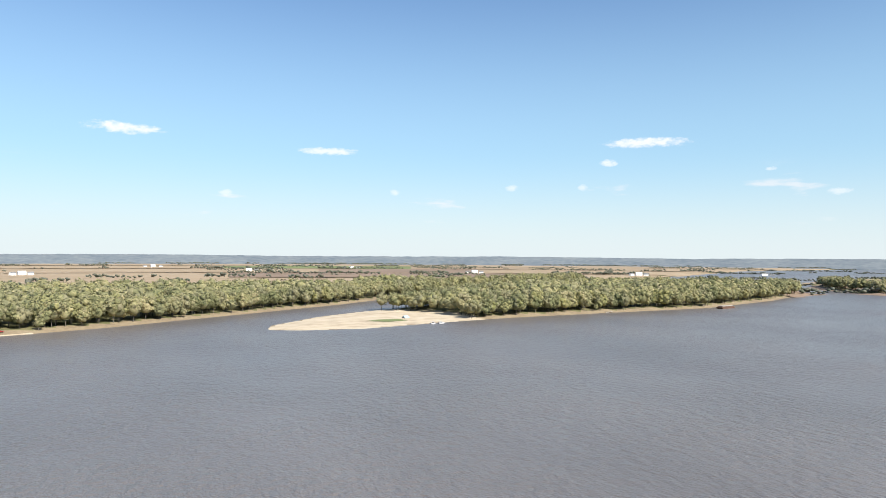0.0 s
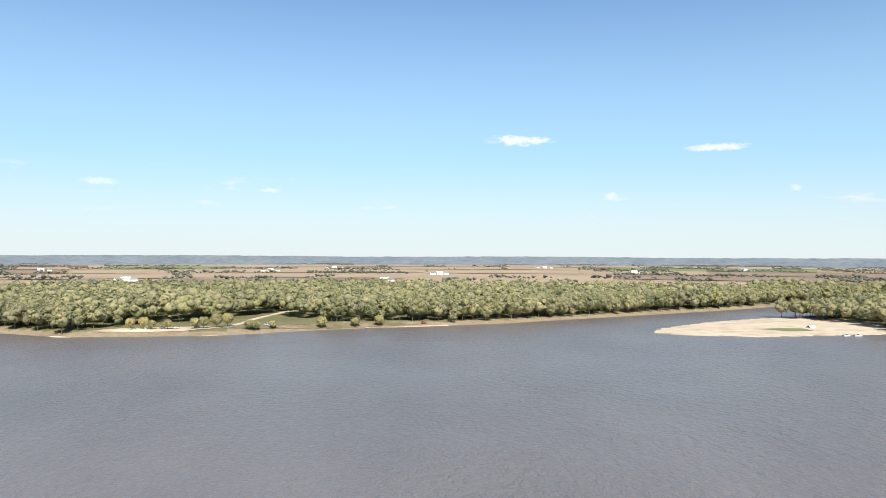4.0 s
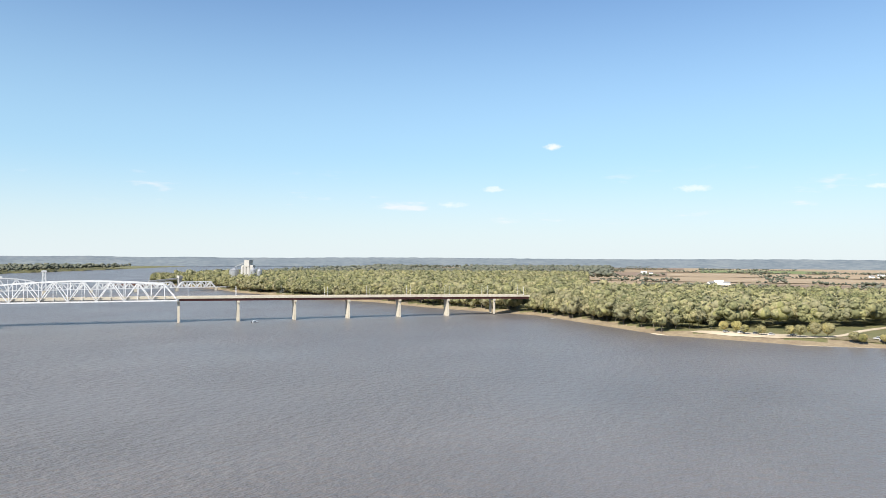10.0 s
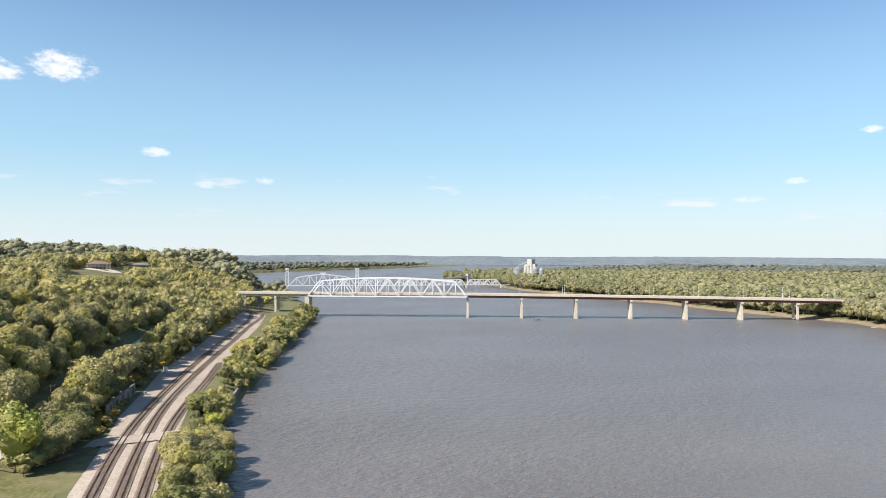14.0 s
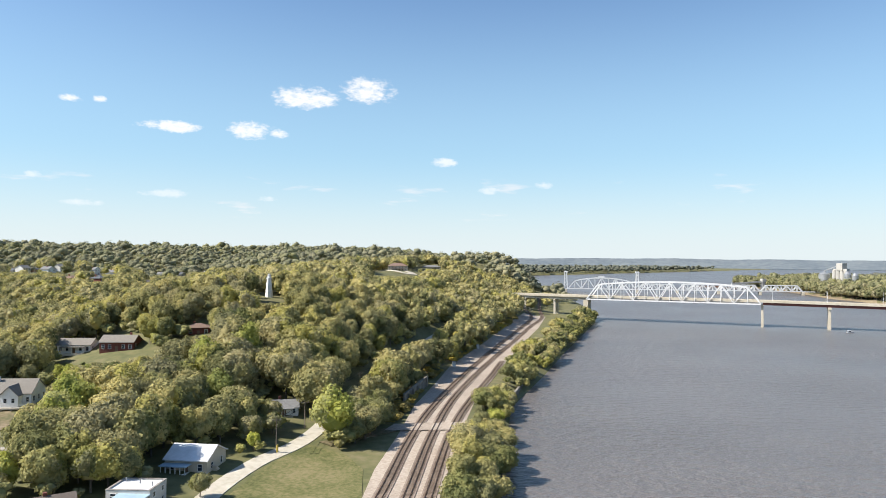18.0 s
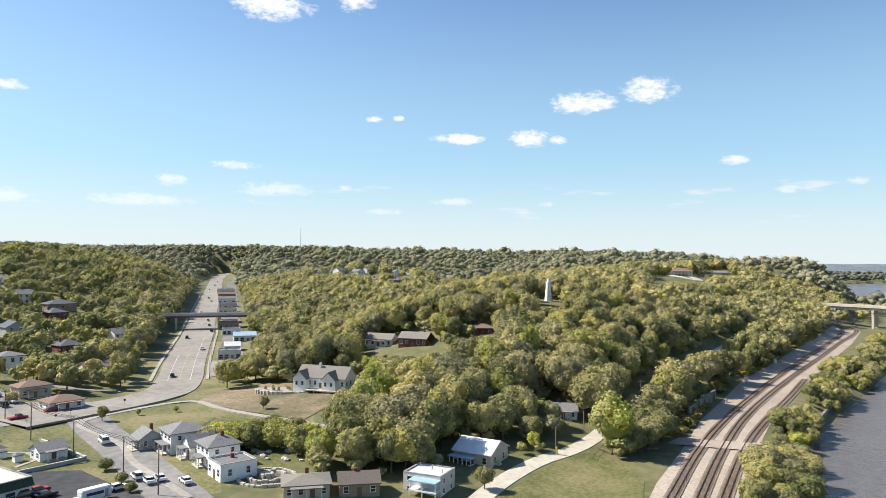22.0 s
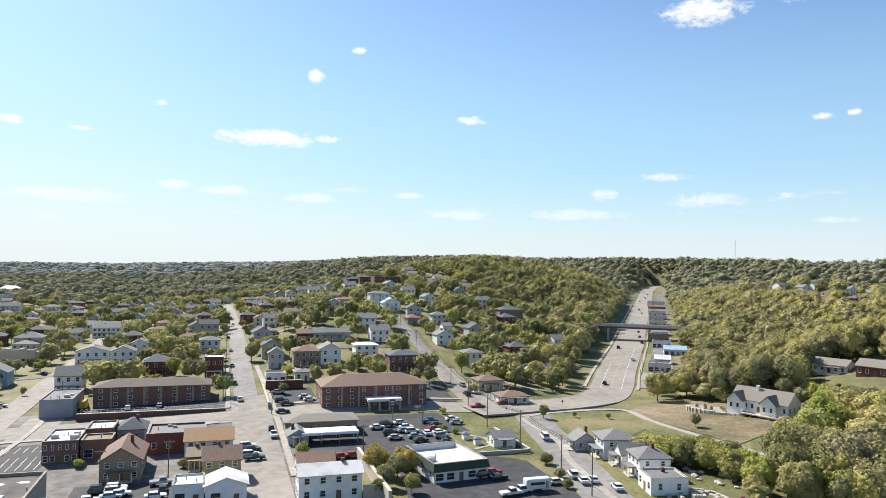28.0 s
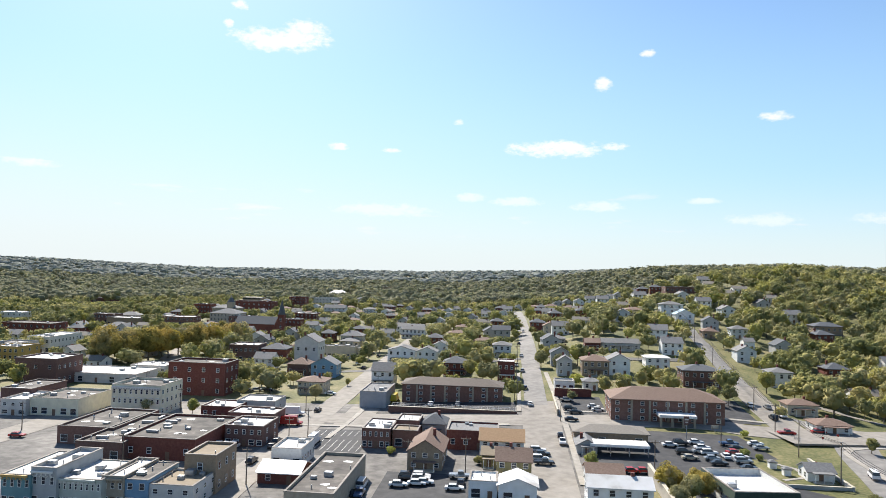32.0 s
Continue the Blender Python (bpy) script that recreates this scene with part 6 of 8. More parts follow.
# white lighthouse in the woods
lh = thing("lighthouse", -350.5, -116.5, gz(-350.5, -116.5) + 0.8, 0, "tall white wooden lighthouse tower among hill trees", "lighthouse")
part("tower", tube_bm((0, 0, -1), (0, 0, 8.6), 2.1, 1.15, 8), WALLS["whitewood"][0], lh)
part("gallery", tube_bm((0, 0, 8.6), (0, 0, 8.9), 1.6, 1.6, 8), WALLS["whitewood"][0], lh)
part("lantern", tube_bm((0, 0, 8.9), (0, 0, 10.2), 0.85, 0.85, 8), WALLS["whitewood"][0], lh)
part("cap", tube_bm((0, 0, 10.2), (0, 0, 11.2), 1.05, 0.12, 8), WALLS["greywood"][0], lh)
for k in range(8):
    a0 = k * math.pi / 4 + 0.39
    part("railing_post", tube_bm((math.cos(a0) * 1.5, math.sin(a0) * 1.5, 8.9), (math.cos(a0) * 1.5, math.sin(a0) * 1.5, 9.7), 0.05, 0.05, 5), M_FRAME, lh)
CLEAR += [("disc", -350, -116, 6), ("disc", -341, -113, 5), ("disc", -347.5, -125, 7), ("disc", -345, -135, 6), ("disc", -335, -112, 5)]
ledge = thing("lookout_terrace", -346, -123, gz(-346, -123), 20, "pale stone lookout terrace beside the lighthouse", "terrace")
part("slab", box_bm(-4, 4, -3, 3, -1.0, 0.6, 0.1), WALLS["palestone"][0], ledge)

# white-roofed house by the lane, and its neighbours
w = raise_building("house", -173.4, -76.2, 87, 11, 10.5, 3.8, "tanwood", "whitemetal", "gable", 2.4, 1, 3, 2, side=1, label="pale house with white metal roof and glazed porch", porch=False, chimney=False, base=5.9)
part("sun_porch", box_bm(-5.3, 1.2, -8.0, -5.26, -1.0, 0.9), WALLS["whitewood"][0], w, "white glazed sun porch")
part("sun_porch_roof", box_bm(-5.6, 1.5, -8.3, -5.3, 2.7, 2.9), ROOFS["blueroof"][0], w, "pale blue metal porch roof")
for k in range(6):
    x = -5.2 + k * 1.26
    part("porch_post", box_bm(x - 0.09, x + 0.09, -7.98, -7.8, 0.9, 2.7), M_FRAME, w)
for k in range(7):
    part("step", box_bm(5.55, 6.7, -2.5 + k * 0.35, -2.15 + k * 0.35, -0.5, 1.8 - k * 0.28), M_CONC, w)
w2 = raise_building("house", -146.5, -77.5, 92, 9.5, 8, 4.6, "palegrey", "whitemetal", "flat", 0.3, 2, 3, 2, side=1, label="two-storey pale house with blue porch roof", porch=False, base=5.7)
part("balcony_roof", box_bm(-2.0, 4.9, -7.0, -4.0, 4.0, 4.25), ROOFS["blueroof"][0], w2, "pale blue metal porch roof")
part("balcony", box_bm(-2.0, 4.9, -6.8, -4.01, 1.8, 2.1), M_FRAME, w2)
for x in (-1.8, 1.4, 4.7):
    part("post", box_bm(x - 0.09, x + 0.09, -6.7, -6.52, -1, 4.0), M_FRAME, w2)
raise_building("house", -128.5, -99.5, 130, 10, 8, 2.9, "tanwood", "brownflat", "hip", 1.4, 1, 4, 2, side=1, label="low tan cottage with dark brown roof", porch=True)
raise_building("house", -135.5, -90.0, 128, 9, 7, 3.1, "tanbrick", "darkbrown", "gable", 1.6, 1, 3, 2, side=1, label="small tan brick cottage with dark roof", porch=False)
raise_building("house", -227, -70, 107, 9, 6, 3.0, "whitewood", "greyroof", "gable", 1.8, 1, 3, 2, side=1, label="shabby small white house under the bluff", porch=True)
CLEAR += [("disc", -218, -63, 7), ("poly", [(-160, -70), (-160, -84), (-170, -86), (-184, -70), (-180, -62)])]
# houses along the sloping street
for x, y, wd, dp, h, wall, roof, rt, rs, fl, pc in ((-136.5, -160, 7, 6, 3.0, "greywood", "greyroof", "gable", 2.0, 1, True), (-139.5, -150, 9, 9, 5.2, "bluewhite", "greyroof", "hip", 2.2, 2, True),
                                                     (-137, -141, 6, 7, 3.4, "whitewood", "greyroof", "gablev", 2.2, 1, True), (-134.5, -132, 8.5, 8, 5.0, "whitewood", "greyroof", "hip", 2.2, 2, True), (-128.5, -121.5, 8, 9, 3.6, "whitewood", "greyroof", "flat", 0.4, 1, False)):
    raise_building("house", x, y, 65.8, wd, dp, h, wall, roof, rt, rs, fl, 2 if wd < 8 else 3, 2, side=1, porch=pc, group="houses along the sloping street")
# shops along the highway
ROADSIDE = [(0, 12, 14, 12, 4.6, "palegrey", "greyroof", "flat", "pale grey garage with roller doors by the highway"), (24, 14, 10, 9, 3.6, "greymetal", "whitemetal", "gable", "low metal workshop by the highway"),
            (62, 22, 16, 11, 4.2, "bluewhite", "blueroof", "gable", "low building with pale blue metal roof"), (96, 15, 14, 10, 4.4, "whitewood", "darkroof", "flat", "white roadside shop with dark flat roof"),
            (128, 14, 16, 12, 4.6, "tanbrick", "whiteroof", "flat", "tan roadside shop with white roof"), (160, 15, 14, 12, 4.4, "whitewood", "greyroof", "gable", "white roadside shop with grey roof"),
            (196, 16, 18, 12, 5.0, "redbrick", "whiteroof", "flat", "brick roadside shop with white flat roof"), (238, 15, 18, 12, 5.0, "cream", "darkroof", "flat", "cream roadside shop by the highway"),
            (284, 16, 20, 12, 5.5, "palegrey", "whiteroof", "flat", "pale roadside building by the highway"), (336, 16, 20, 13, 5.5, "whitewood", "greyroof", "gable", "white roadside building up the valley"),
            (396, 17, 22, 13, 6.0, "tanbrick", "brownroof", "gable", "brown roofed building up the valley"), (470, 17, 24, 14, 6.0, "whitebrick", "whiteroof", "flat", "white block up the valley")]
for along, out, wd, dp, h, wall, roof, rt, lab in ROADSIDE:
    d0 = Vector((-0.708, -0.706))
    p0 = Vector((-258, -276)) + d0 * along + Vector((-0.706, 0.708)) * (out + 9)
    b = raise_building("shop", p0.x, p0.y, 135, wd * 0.8, dp * 0.8, h * 0.9, wall, roof, rt, 0.5 if rt == "flat" else 1.8, 1, 4, 2, side=1, label=lab, group="shops along the highway")
    cr = p0.length
    SIGHT.append((math.degrees(math.atan2(-p0.x, p0.y)) % 360, math.degrees(wd * 0.42 / cr), cr - 6, b.location.z + 1.0))
patch("forecourt", [(-228, -232), (-262, -262), (-275, -242), (-250, -226)], M_ROAD, 0.22, "pale concrete forecourt of a garage", "forecourt")

# overpass
ov = thing("overpass", -352, -366, 0, 135.0, "dark steel road overpass across the highway valley", "overpass")
part("deck", box_bm(-48, 48, -4.6, 4.6, 20.4, 21.0, 0.05), M_CONC, ov)
for y in (-4.4, -1.5, 1.5, 4.4):
    part("girder", box_bm(-48, 48, y - 0.2, y + 0.2, 19.2, 20.4), M_REDSTEEL, ov)
for y in (-4.6, 4.45):
    part("railing", box_bm(-48, 48, y, y + 0.15, 21.0, 22.0), M_UNIT, ov)
for x in (-13.5, 13.5):
    part("pier_cap", box_bm(x - 0.6, x + 0.6, -4.8, 4.8, 18.2, 19.2), M_CONC, ov)
    for y in (-3.6, 3.6):
        part("column", box_bm(x - 0.5, x + 0.5, y - 0.5, y + 0.5, 9.0, 18.2), M_CONC, ov)
for x in (-47, 47):
    part("abutment", box_bm(x - 1.5, x + 1.5, -5.2, 5.2, 8, 20.4), M_CONC, ov)

# stone ring garden and rockery
rk = random.Random(4)
sg = thing("stone_ring_garden", -131, -113, gz(-131, -113), 0, "round tiered garden of stacked pale stones", "rock garden")
for rad, n, zt in ((6.6, 30, 0.45), (4.2, 20, 0.8), (1.3, 7, 1.3)):
    for k in range(n):
        a0 = k * 2 * math.pi / n
        bm = box_bm(-0.62 * rad / 6.2 * 30 / n, 0.62 * rad / 6.2 * 30 / n, -0.4, 0.4, -0.8, zt + rk.uniform(-0.15, 0.15), 0.1)
        bmesh.ops.rotate(bm, verts=bm.verts, matrix=Matrix.Rotation(a0 + math.pi / 2 + rk.uniform(-0.1, 0.1), 3, "Z"))
        bmesh.ops.translate(bm, verts=bm.verts, vec=(math.cos(a0) * rad, math.sin(a0) * rad, 0))
        part("stone", bm, WALLS["palestone"][0], sg)
rg = thing("rockery", -146, -126, gz(-146, -126), 0, "sloping rockery of pale boulders and steps", "rockery")
for k in range(70):
    x, y = rk.uniform(-13, 9), rk.uniform(-9, 14)
    if abs(x * 0.7 + y * 0.7) > 9:
        continue
    s = rk.uniform(0.4, 1.3)
    bm = bmesh.new()
    bmesh.ops.create_icosphere(bm, subdivisions=1, radius=s)
    for v in bm.verts:
        v.co *= rk.uniform(0.75, 1.2)
        v.co.z *= 0.6
    bmesh.ops.translate(bm, verts=bm.verts, vec=(x, y, gz(-146 + x, -126 + y) - gz(-146, -126) + 0.15))
    part("boulder", bm, WALLS["palestone"][0], rg)

# concrete walls by the railway
for x0, y0, x1, y1, h in ((-262, -35, -303, -30.5, 4.6), (-283, 4.5, -330, 12, 2.4)):
    ll = math.hypot(x1 - x0, y1 - y0)
    wl = thing("concrete_wall", (x0 + x1) / 2, (y0 + y1) / 2, min(gz(x0, y0), gz(x1, y1), 4.0), math.degrees(math.atan2(y1 - y0, x1 - x0)), "old weathered concrete wall beside the railway", "wall")
    part("wall", box_bm(-ll / 2, ll / 2, -0.5, 0.5, -4, h, 0.1), M_OLDCONC, wl)
    for k in range(5):
        q = -ll / 2 + ll * (k + 0.5) / 5
        part("buttress", box_bm(q - 0.5, q + 0.5, -0.95, 0.95, -4, h - 0.5, 0.1), M_OLDCONC, wl)
for x, y, s, lab in ((-352, -22, 1.3, "small pale railway equipment cabinet on gravel"), (-372, -24, 0.8, "grey railway signal cabinet beside the track"), (-420, -12, 1.2, "white railway equipment hut beside the track"), (-300, -26, 0.7, "grey relay box beside the track")):
    c = thing("signal_cabinet", x, y, gz(x, y), 10, lab, "cabinet")
    part("case", box_bm(-s, s, -s * 0.6, s * 0.6, -0.2, s * 1.9, 0.08), M_UNIT if s < 1 else WALLS["whitewood"][0], c)
    part("lid", box_bm(-s * 1.1, s * 1.1, -s * 0.7, s * 0.7, s * 1.9, s * 2.05, 0.03), M_UNIT, c)

# grade crossing
patch("level_crossing", [(-222, -36), (-231, -34), (-236, -11), (-226, -10)], M_GRAVEL, 0.43, "dusty track crossing the rails", "crossing", step=3)
strip("crossing_track", [(-202, -50), (-214, -42), (-224, -34)], 5, M_DIRT, lift=0.3, step=3, label="dusty track from the lane to the rails", category="track")

# church steeple and dome among the town's roofs
st = thing("church_steeple", *town(-171, 512), gz(*town(-171, 512)), GRID_TURN, "dark pointed church steeple of brick and slate", "steeple")
part("tower", box_bm(-2.4, 2.4, -2.4, 2.4, -1, 16, 0.05), WALLS["redbrick"][0], st)
part("spire", tube_bm((0, 0, 16), (0, 0, 27), 2.9, 0.1, 8), ROOFS["slateroof"][0], st)
for z in (6, 11):
    add_window(st, 0, -2.4, z, 0, 1.2, 2.4)
st = thing("clock_tower", *town(-268, 652), gz(*town(-268, 652)), GRID_TURN, "domed pale stone courthouse tower", "tower")
part("tower", box_bm(-3, 3, -3, 3, -1, 17, 0.1), WALLS["tanstone"][0], st)
part("dome", tube_bm((0, 0, 17), (0, 0, 21), 3.4, 1.2, 10), ROOFS["slateroof"][0], st)
part("lantern", tube_bm((0, 0, 21), (0, 0, 23.5), 0.9, 0.5, 8), WALLS["tanstone"][0], st)
# brick school on the hill
raise_building("shop", *town(140, 610), GRID_TURN, 26, 16, 8, "darkbrick", "darkroof", "flat", 0.6, 2, 7, 2, side=-1, label="long dark brick school block on the hill")
# blocks at the downtown edge
raise_building("shop", *town(-246, 330), GRID_TURN, 14, 16, 9.5, "yellow", "whiteroof", "flat", 0.6, 3, 5, 3, side=1, label="ochre yellow three-storey corner block")
raise_building("shop", *town(-262, 350), GRID_TURN, 14, 18, 8.5, "palegrey", "darkroof", "flat", 0.6, 2, 5, 3, side=1)
raise_building("shop", *town(-268, 392), GRID_TURN, 14, 30, 8.5, "whitebrick", "whiteroof", "flat", 0.6, 2, 4, 9, side=1, label="long white painted brick block with dark windows")
raise_building("shop", *town(-345, 480), GRID_TURN, 40, 18, 7.0, "redbrick", "darkroof", "flat", 0.6, 2, 9, 3, side=1)
raise_building("shop", *town(-320, 560), GRID_TURN, 26, 16, 6.0, "tanbrick", "whiteroof", "flat", 0.6, 1, 6, 3, side=1)
raise_building("shop", *town(-230, 590), GRID_TURN, 22, 16, 8.0, "darkbrick", "greyroof", "flat", 0.6, 2, 6, 3, side=1)
raise_building("shop", *town(-190, 640), GRID_TURN, 22, 16, 9.0, "redbrick", "whiteroof", "flat", 0.6, 3, 6, 3, side=1)
# roofs of the town centre
CENTRE = [("shop", -300, 790, 38, 22, 6.5, "tanbrick", "tanroof", "flat", 0.8, 2, 11, 4, "stepped tan brick office block with banded floors"), ("shop", -249, 600, 25, 20, 10, "palestone", "slateroof", "hip", 4.0, 3, 8, 4, "pale stone city hall with steep dark roof"),
          ("shop", -522, 860, 36, 16, 5.4, "darkbrick", "darkroof", "flat", 0.6, 1, 8, 2, "long low dark warehouse among trees"), ("shop", -249, 925, 40, 20, 11, "palegrey", "greyroof", "flat", 0.8, 3, 9, 3, ""),
          ("shop", -276, 1190, 38, 18, 9, "tanbrick", "whiteroof", "flat", 0.8, 3, 9, 3, ""), ("shop", -251, 812, 19, 16, 13, "redbrick", "darkroof", "flat", 0.8, 4, 6, 3, ""), ("house", -193, 760, 24, 12, 6.5, "bluewhite", "slateroof", "gable", 3.0, 2, 6, 2, ""),
          ("shop", -442, 590, 26, 18, 6.4, "whitebrick", "whiteroof", "flat", 0.6, 2, 5, 3, ""), ("house", -340, 602, 18, 12, 5.0, "palegrey", "greyroof", "hip", 3.0, 2, 5, 2, ""), ("shop", -347, 575, 22, 13, 7.2, "darkbrick", "darkroof", "flat", 0.6, 2, 7, 3, ""),
          ("house", -317, 492, 9, 11, 5.2, "whitewood", "greyroof", "gablev", 3.0, 2, 3, 3, ""), ("house", -297, 509, 16, 12, 4.2, "tanwood", "greyroof", "hip", 3.0, 1, 5, 2, ""), ("shop", -285, 583, 31, 15, 6.6, "brownbrick", "whiteroof", "flat", 0.6, 2, 9, 3, ""),
          ("shop", -275, 1098, 28, 16, 9, "palestone", "whiteroof", "hip", 5.0, 2, 7, 3, "pale stone library with low domed roof"), ("shop", -305, 676, 17, 14, 12, "redbrick", "darkroof", "flat", 0.8, 3, 5, 3, ""), ("shop", -183, 580, 14, 11, 7.5, "redbrick", "whiteroof", "flat", 0.6, 2, 4, 2, ""),
          ("house", -157, 772, 15, 9, 4.8, "whitewood", "greyroof", "hip", 2.0, 2, 4, 2, ""), ("shop", -160, 1240, 48, 16, 10, "redbrick", "darkroof", "flat", 0.8, 3, 10, 3, ""), ("shop", -230, 1260, 40, 14, 12, "tanbrick", "whiteroof", "flat", 0.8, 3, 9, 3, "")]
for kind, cu, cv, cw, cd, chh, wall, roof, rt, rs, fl, bays, sb, lab in CENTRE:
    cx, cy = town(cu, cv)
    raise_building(kind, cx, cy, GRID_TURN, cw, cd, chh, wall, roof, rt, rs, fl, bays, sb, side=1, label=lab, group="roofs of the town centre")
    cr = math.hypot(cx, cy)
    SIGHT.append((math.degrees(math.atan2(-cx, cy)) % 360, math.degrees(cw * 0.45 / cr), cr - 12, gz(cx, cy) + chh * 0.45))
cx, cy = town(-300, 795)
top = thing("office_top_storey", cx, cy, gz(cx, cy) + 6.4, GRID_TURN, "set-back upper storeys of a tan brick office block", "storey")
for k in range(2):
    part("storey", box_bm(-15 + k * 4, 13 - k * 3, -7 + k, 9 - k, k * 3.4, k * 3.4 + 2.9, 0.08), WALLS["tanbrick"][0], top)
    part("window_band", box_bm(-14.6 + k * 4, 12.6 - k * 3, -7.06 + k, -6.9 + k, k * 3.4 + 1.0, k * 3.4 + 2.2), M_GLASS, top)
    part("coping", box_bm(-15.3 + k * 4, 13.3 - k * 3, -7.3 + k, 9.3 - k, k * 3.4 + 2.9, k * 3.4 + 3.3, 0.05), M_CONC, top)
SIGHT += [(108.25, 0.9, 364, 36.4), (98.2, 1.9, 690, 41.5), (95.3, 1.3, 785, 46.8), (112.0, 1.6, 225, 6.0), (127.5, 4.4, 205, 6.5), (121.6, 2.0, 306, 18.6), (118.6, 1.9, 298, 20.6), (113.7, 0.9, 300, 28.0)]


# ---------------------------------------------------------------- vehicles
PAINTS = {"white": paint("white_car_paint", (0.76, 0.76, 0.76), rough=0.25, wear=0.03), "silver": paint("silver_car_paint", (0.42, 0.44, 0.46), rough=0.25, wear=0.04, metal=0.4),
          "dark": paint("dark_car_paint", (0.03, 0.033, 0.04), rough=0.22, wear=0.1), "red": paint("red_car_paint", (0.40, 0.03, 0.025), rough=0.25, wear=0.05),
          "blue": paint("blue_car_paint", (0.06, 0.11, 0.22), rough=0.25, wear=0.05), "tan": paint("tan_car_paint", (0.40, 0.35, 0.27), rough=0.3, wear=0.05), "yellow": paint("yellow_car_paint", (0.65, 0.48, 0.03), rough=0.3, wear=0.05)}
M_TYRE = paint("tyre_rubber", (0.02, 0.02, 0.021), rough=0.85)
M_LAMP = paint("lamp_glass", (0.75, 0.72, 0.65), rough=0.15)
CAR_SHAPES = {   # length, width, sill, waist, roof, cabin from and to, kind
    "car": (4.6, 1.8, 0.35, 0.92, 1.45, -1.6, 1.0, "saloon car"), "suv": (4.8, 1.9, 0.42, 1.05, 1.75, -2.2, 1.0, "estate car"), "van": (5.4, 2.0, 0.42, 1.2, 2.1, -2.6, 1.7, "van"),
    "pickup": (5.5, 1.95, 0.5, 1.05, 1.8, -0.6, 1.2, "pickup truck"), "truck": (7.2, 2.3, 0.6, 1.3, 3.0, -3.4, 2.2, "box truck")}
CAR_PROTO = {}


def loft(profile, half):
    """A body from its side outline (x, z), with the half width at each height."""
    bm = bmesh.new()
    rows = [[bm.verts.new((x, s * half(z), z)) for x, z in profile] for s in (-1, 1)]
    n = len(profile)
    for q in range(n):
        bm.faces.new((rows[0][q], rows[0][(q + 1) % n], rows[1][(q + 1) % n], rows[1][q]))
    bm.faces.new(rows[0][::-1]), bm.faces.new(rows[1])
    bmesh.ops.recalc_face_normals(bm, faces=bm.faces)
    return bm


def car_proto(shape, colour):
    L, Wd, sill, waist, roof, c0, c1, words = CAR_SHAPES[shape]
    if (shape, colour) in CAR_PROTO:
        return CAR_PROTO[shape, colour]
    name = {"car": "car", "suv": "car", "van": "van", "pickup": "pickup_truck", "truck": "box_truck"}[shape]
    o = thing(name, 0, 0, -50, 0, f"parked {colour} {words} with dark windows", "car" if shape in ("car", "suv") else "vehicle", "parked vehicles")
    body = loft([(-L / 2, sill), (L / 2, sill), (L / 2, waist * 0.78), (L / 2 - 0.25, waist * 0.9), (c1, waist), (c0, waist), (-L / 2 + 0.1, waist * 0.97), (-L / 2, waist * 0.8)], lambda z: Wd / 2 * (1 if z < waist * 0.85 else 0.94))
    body = part("body", body, PAINTS[colour], o)
    lean = 0.55 if shape in ("car", "suv") else 0.3
    part("glasshouse", loft([(c0 + 0.02, waist), (c1, waist), (c1 - lean, roof - 0.08), (c0 + lean * 0.6, roof - 0.08)], lambda z: Wd / 2 * (0.9 if z < roof - 0.3 else 0.78)), M_GLASS if shape != "truck" else PAINTS[colour], o)
    part("roof", loft([(c0 + lean * 0.6 - 0.05, roof - 0.08), (c1 - lean + 0.05, roof - 0.08), (c1 - lean - 0.15, roof), (c0 + lean * 0.6 + 0.15, roof)], lambda z: Wd / 2 * 0.79), PAINTS[colour], o)
    for x in (-L * 0.31, L * 0.31):
        for y in (-Wd / 2 + 0.1, Wd / 2 - 0.1):
            part("wheel", tube_bm((x, y - 0.11, 0.33), (x, y + 0.11, 0.33), 0.33, 0.33, 10), M_TYRE, o)
    for y in (-Wd * 0.34, Wd * 0.34):
        part("headlight", box_bm(L / 2 - 0.03, L / 2 + 0.02, y - 0.18, y + 0.18, waist * 0.62, waist * 0.74), M_LAMP, o)
    CAR_PROTO[shape, colour] = o
    return o


used_proto = set()


def car(x, y, turn, colour="white", shape="car", lift=0.22):
    o = car_proto(shape, colour)
    m = pose(x, y, gz(x, y) + lift, 0, 0, turn)
    if (shape, colour) not in used_proto:
        used_proto.add((shape, colour))
        o.matrix_basis = m
        return o
    return copy_thing(o, m)


def cars_town(rows, turn, lift=0.24):
    for u, v, colour, shape in rows:
        car(*town(u, v), GRID_TURN + turn, colour, shape, lift)


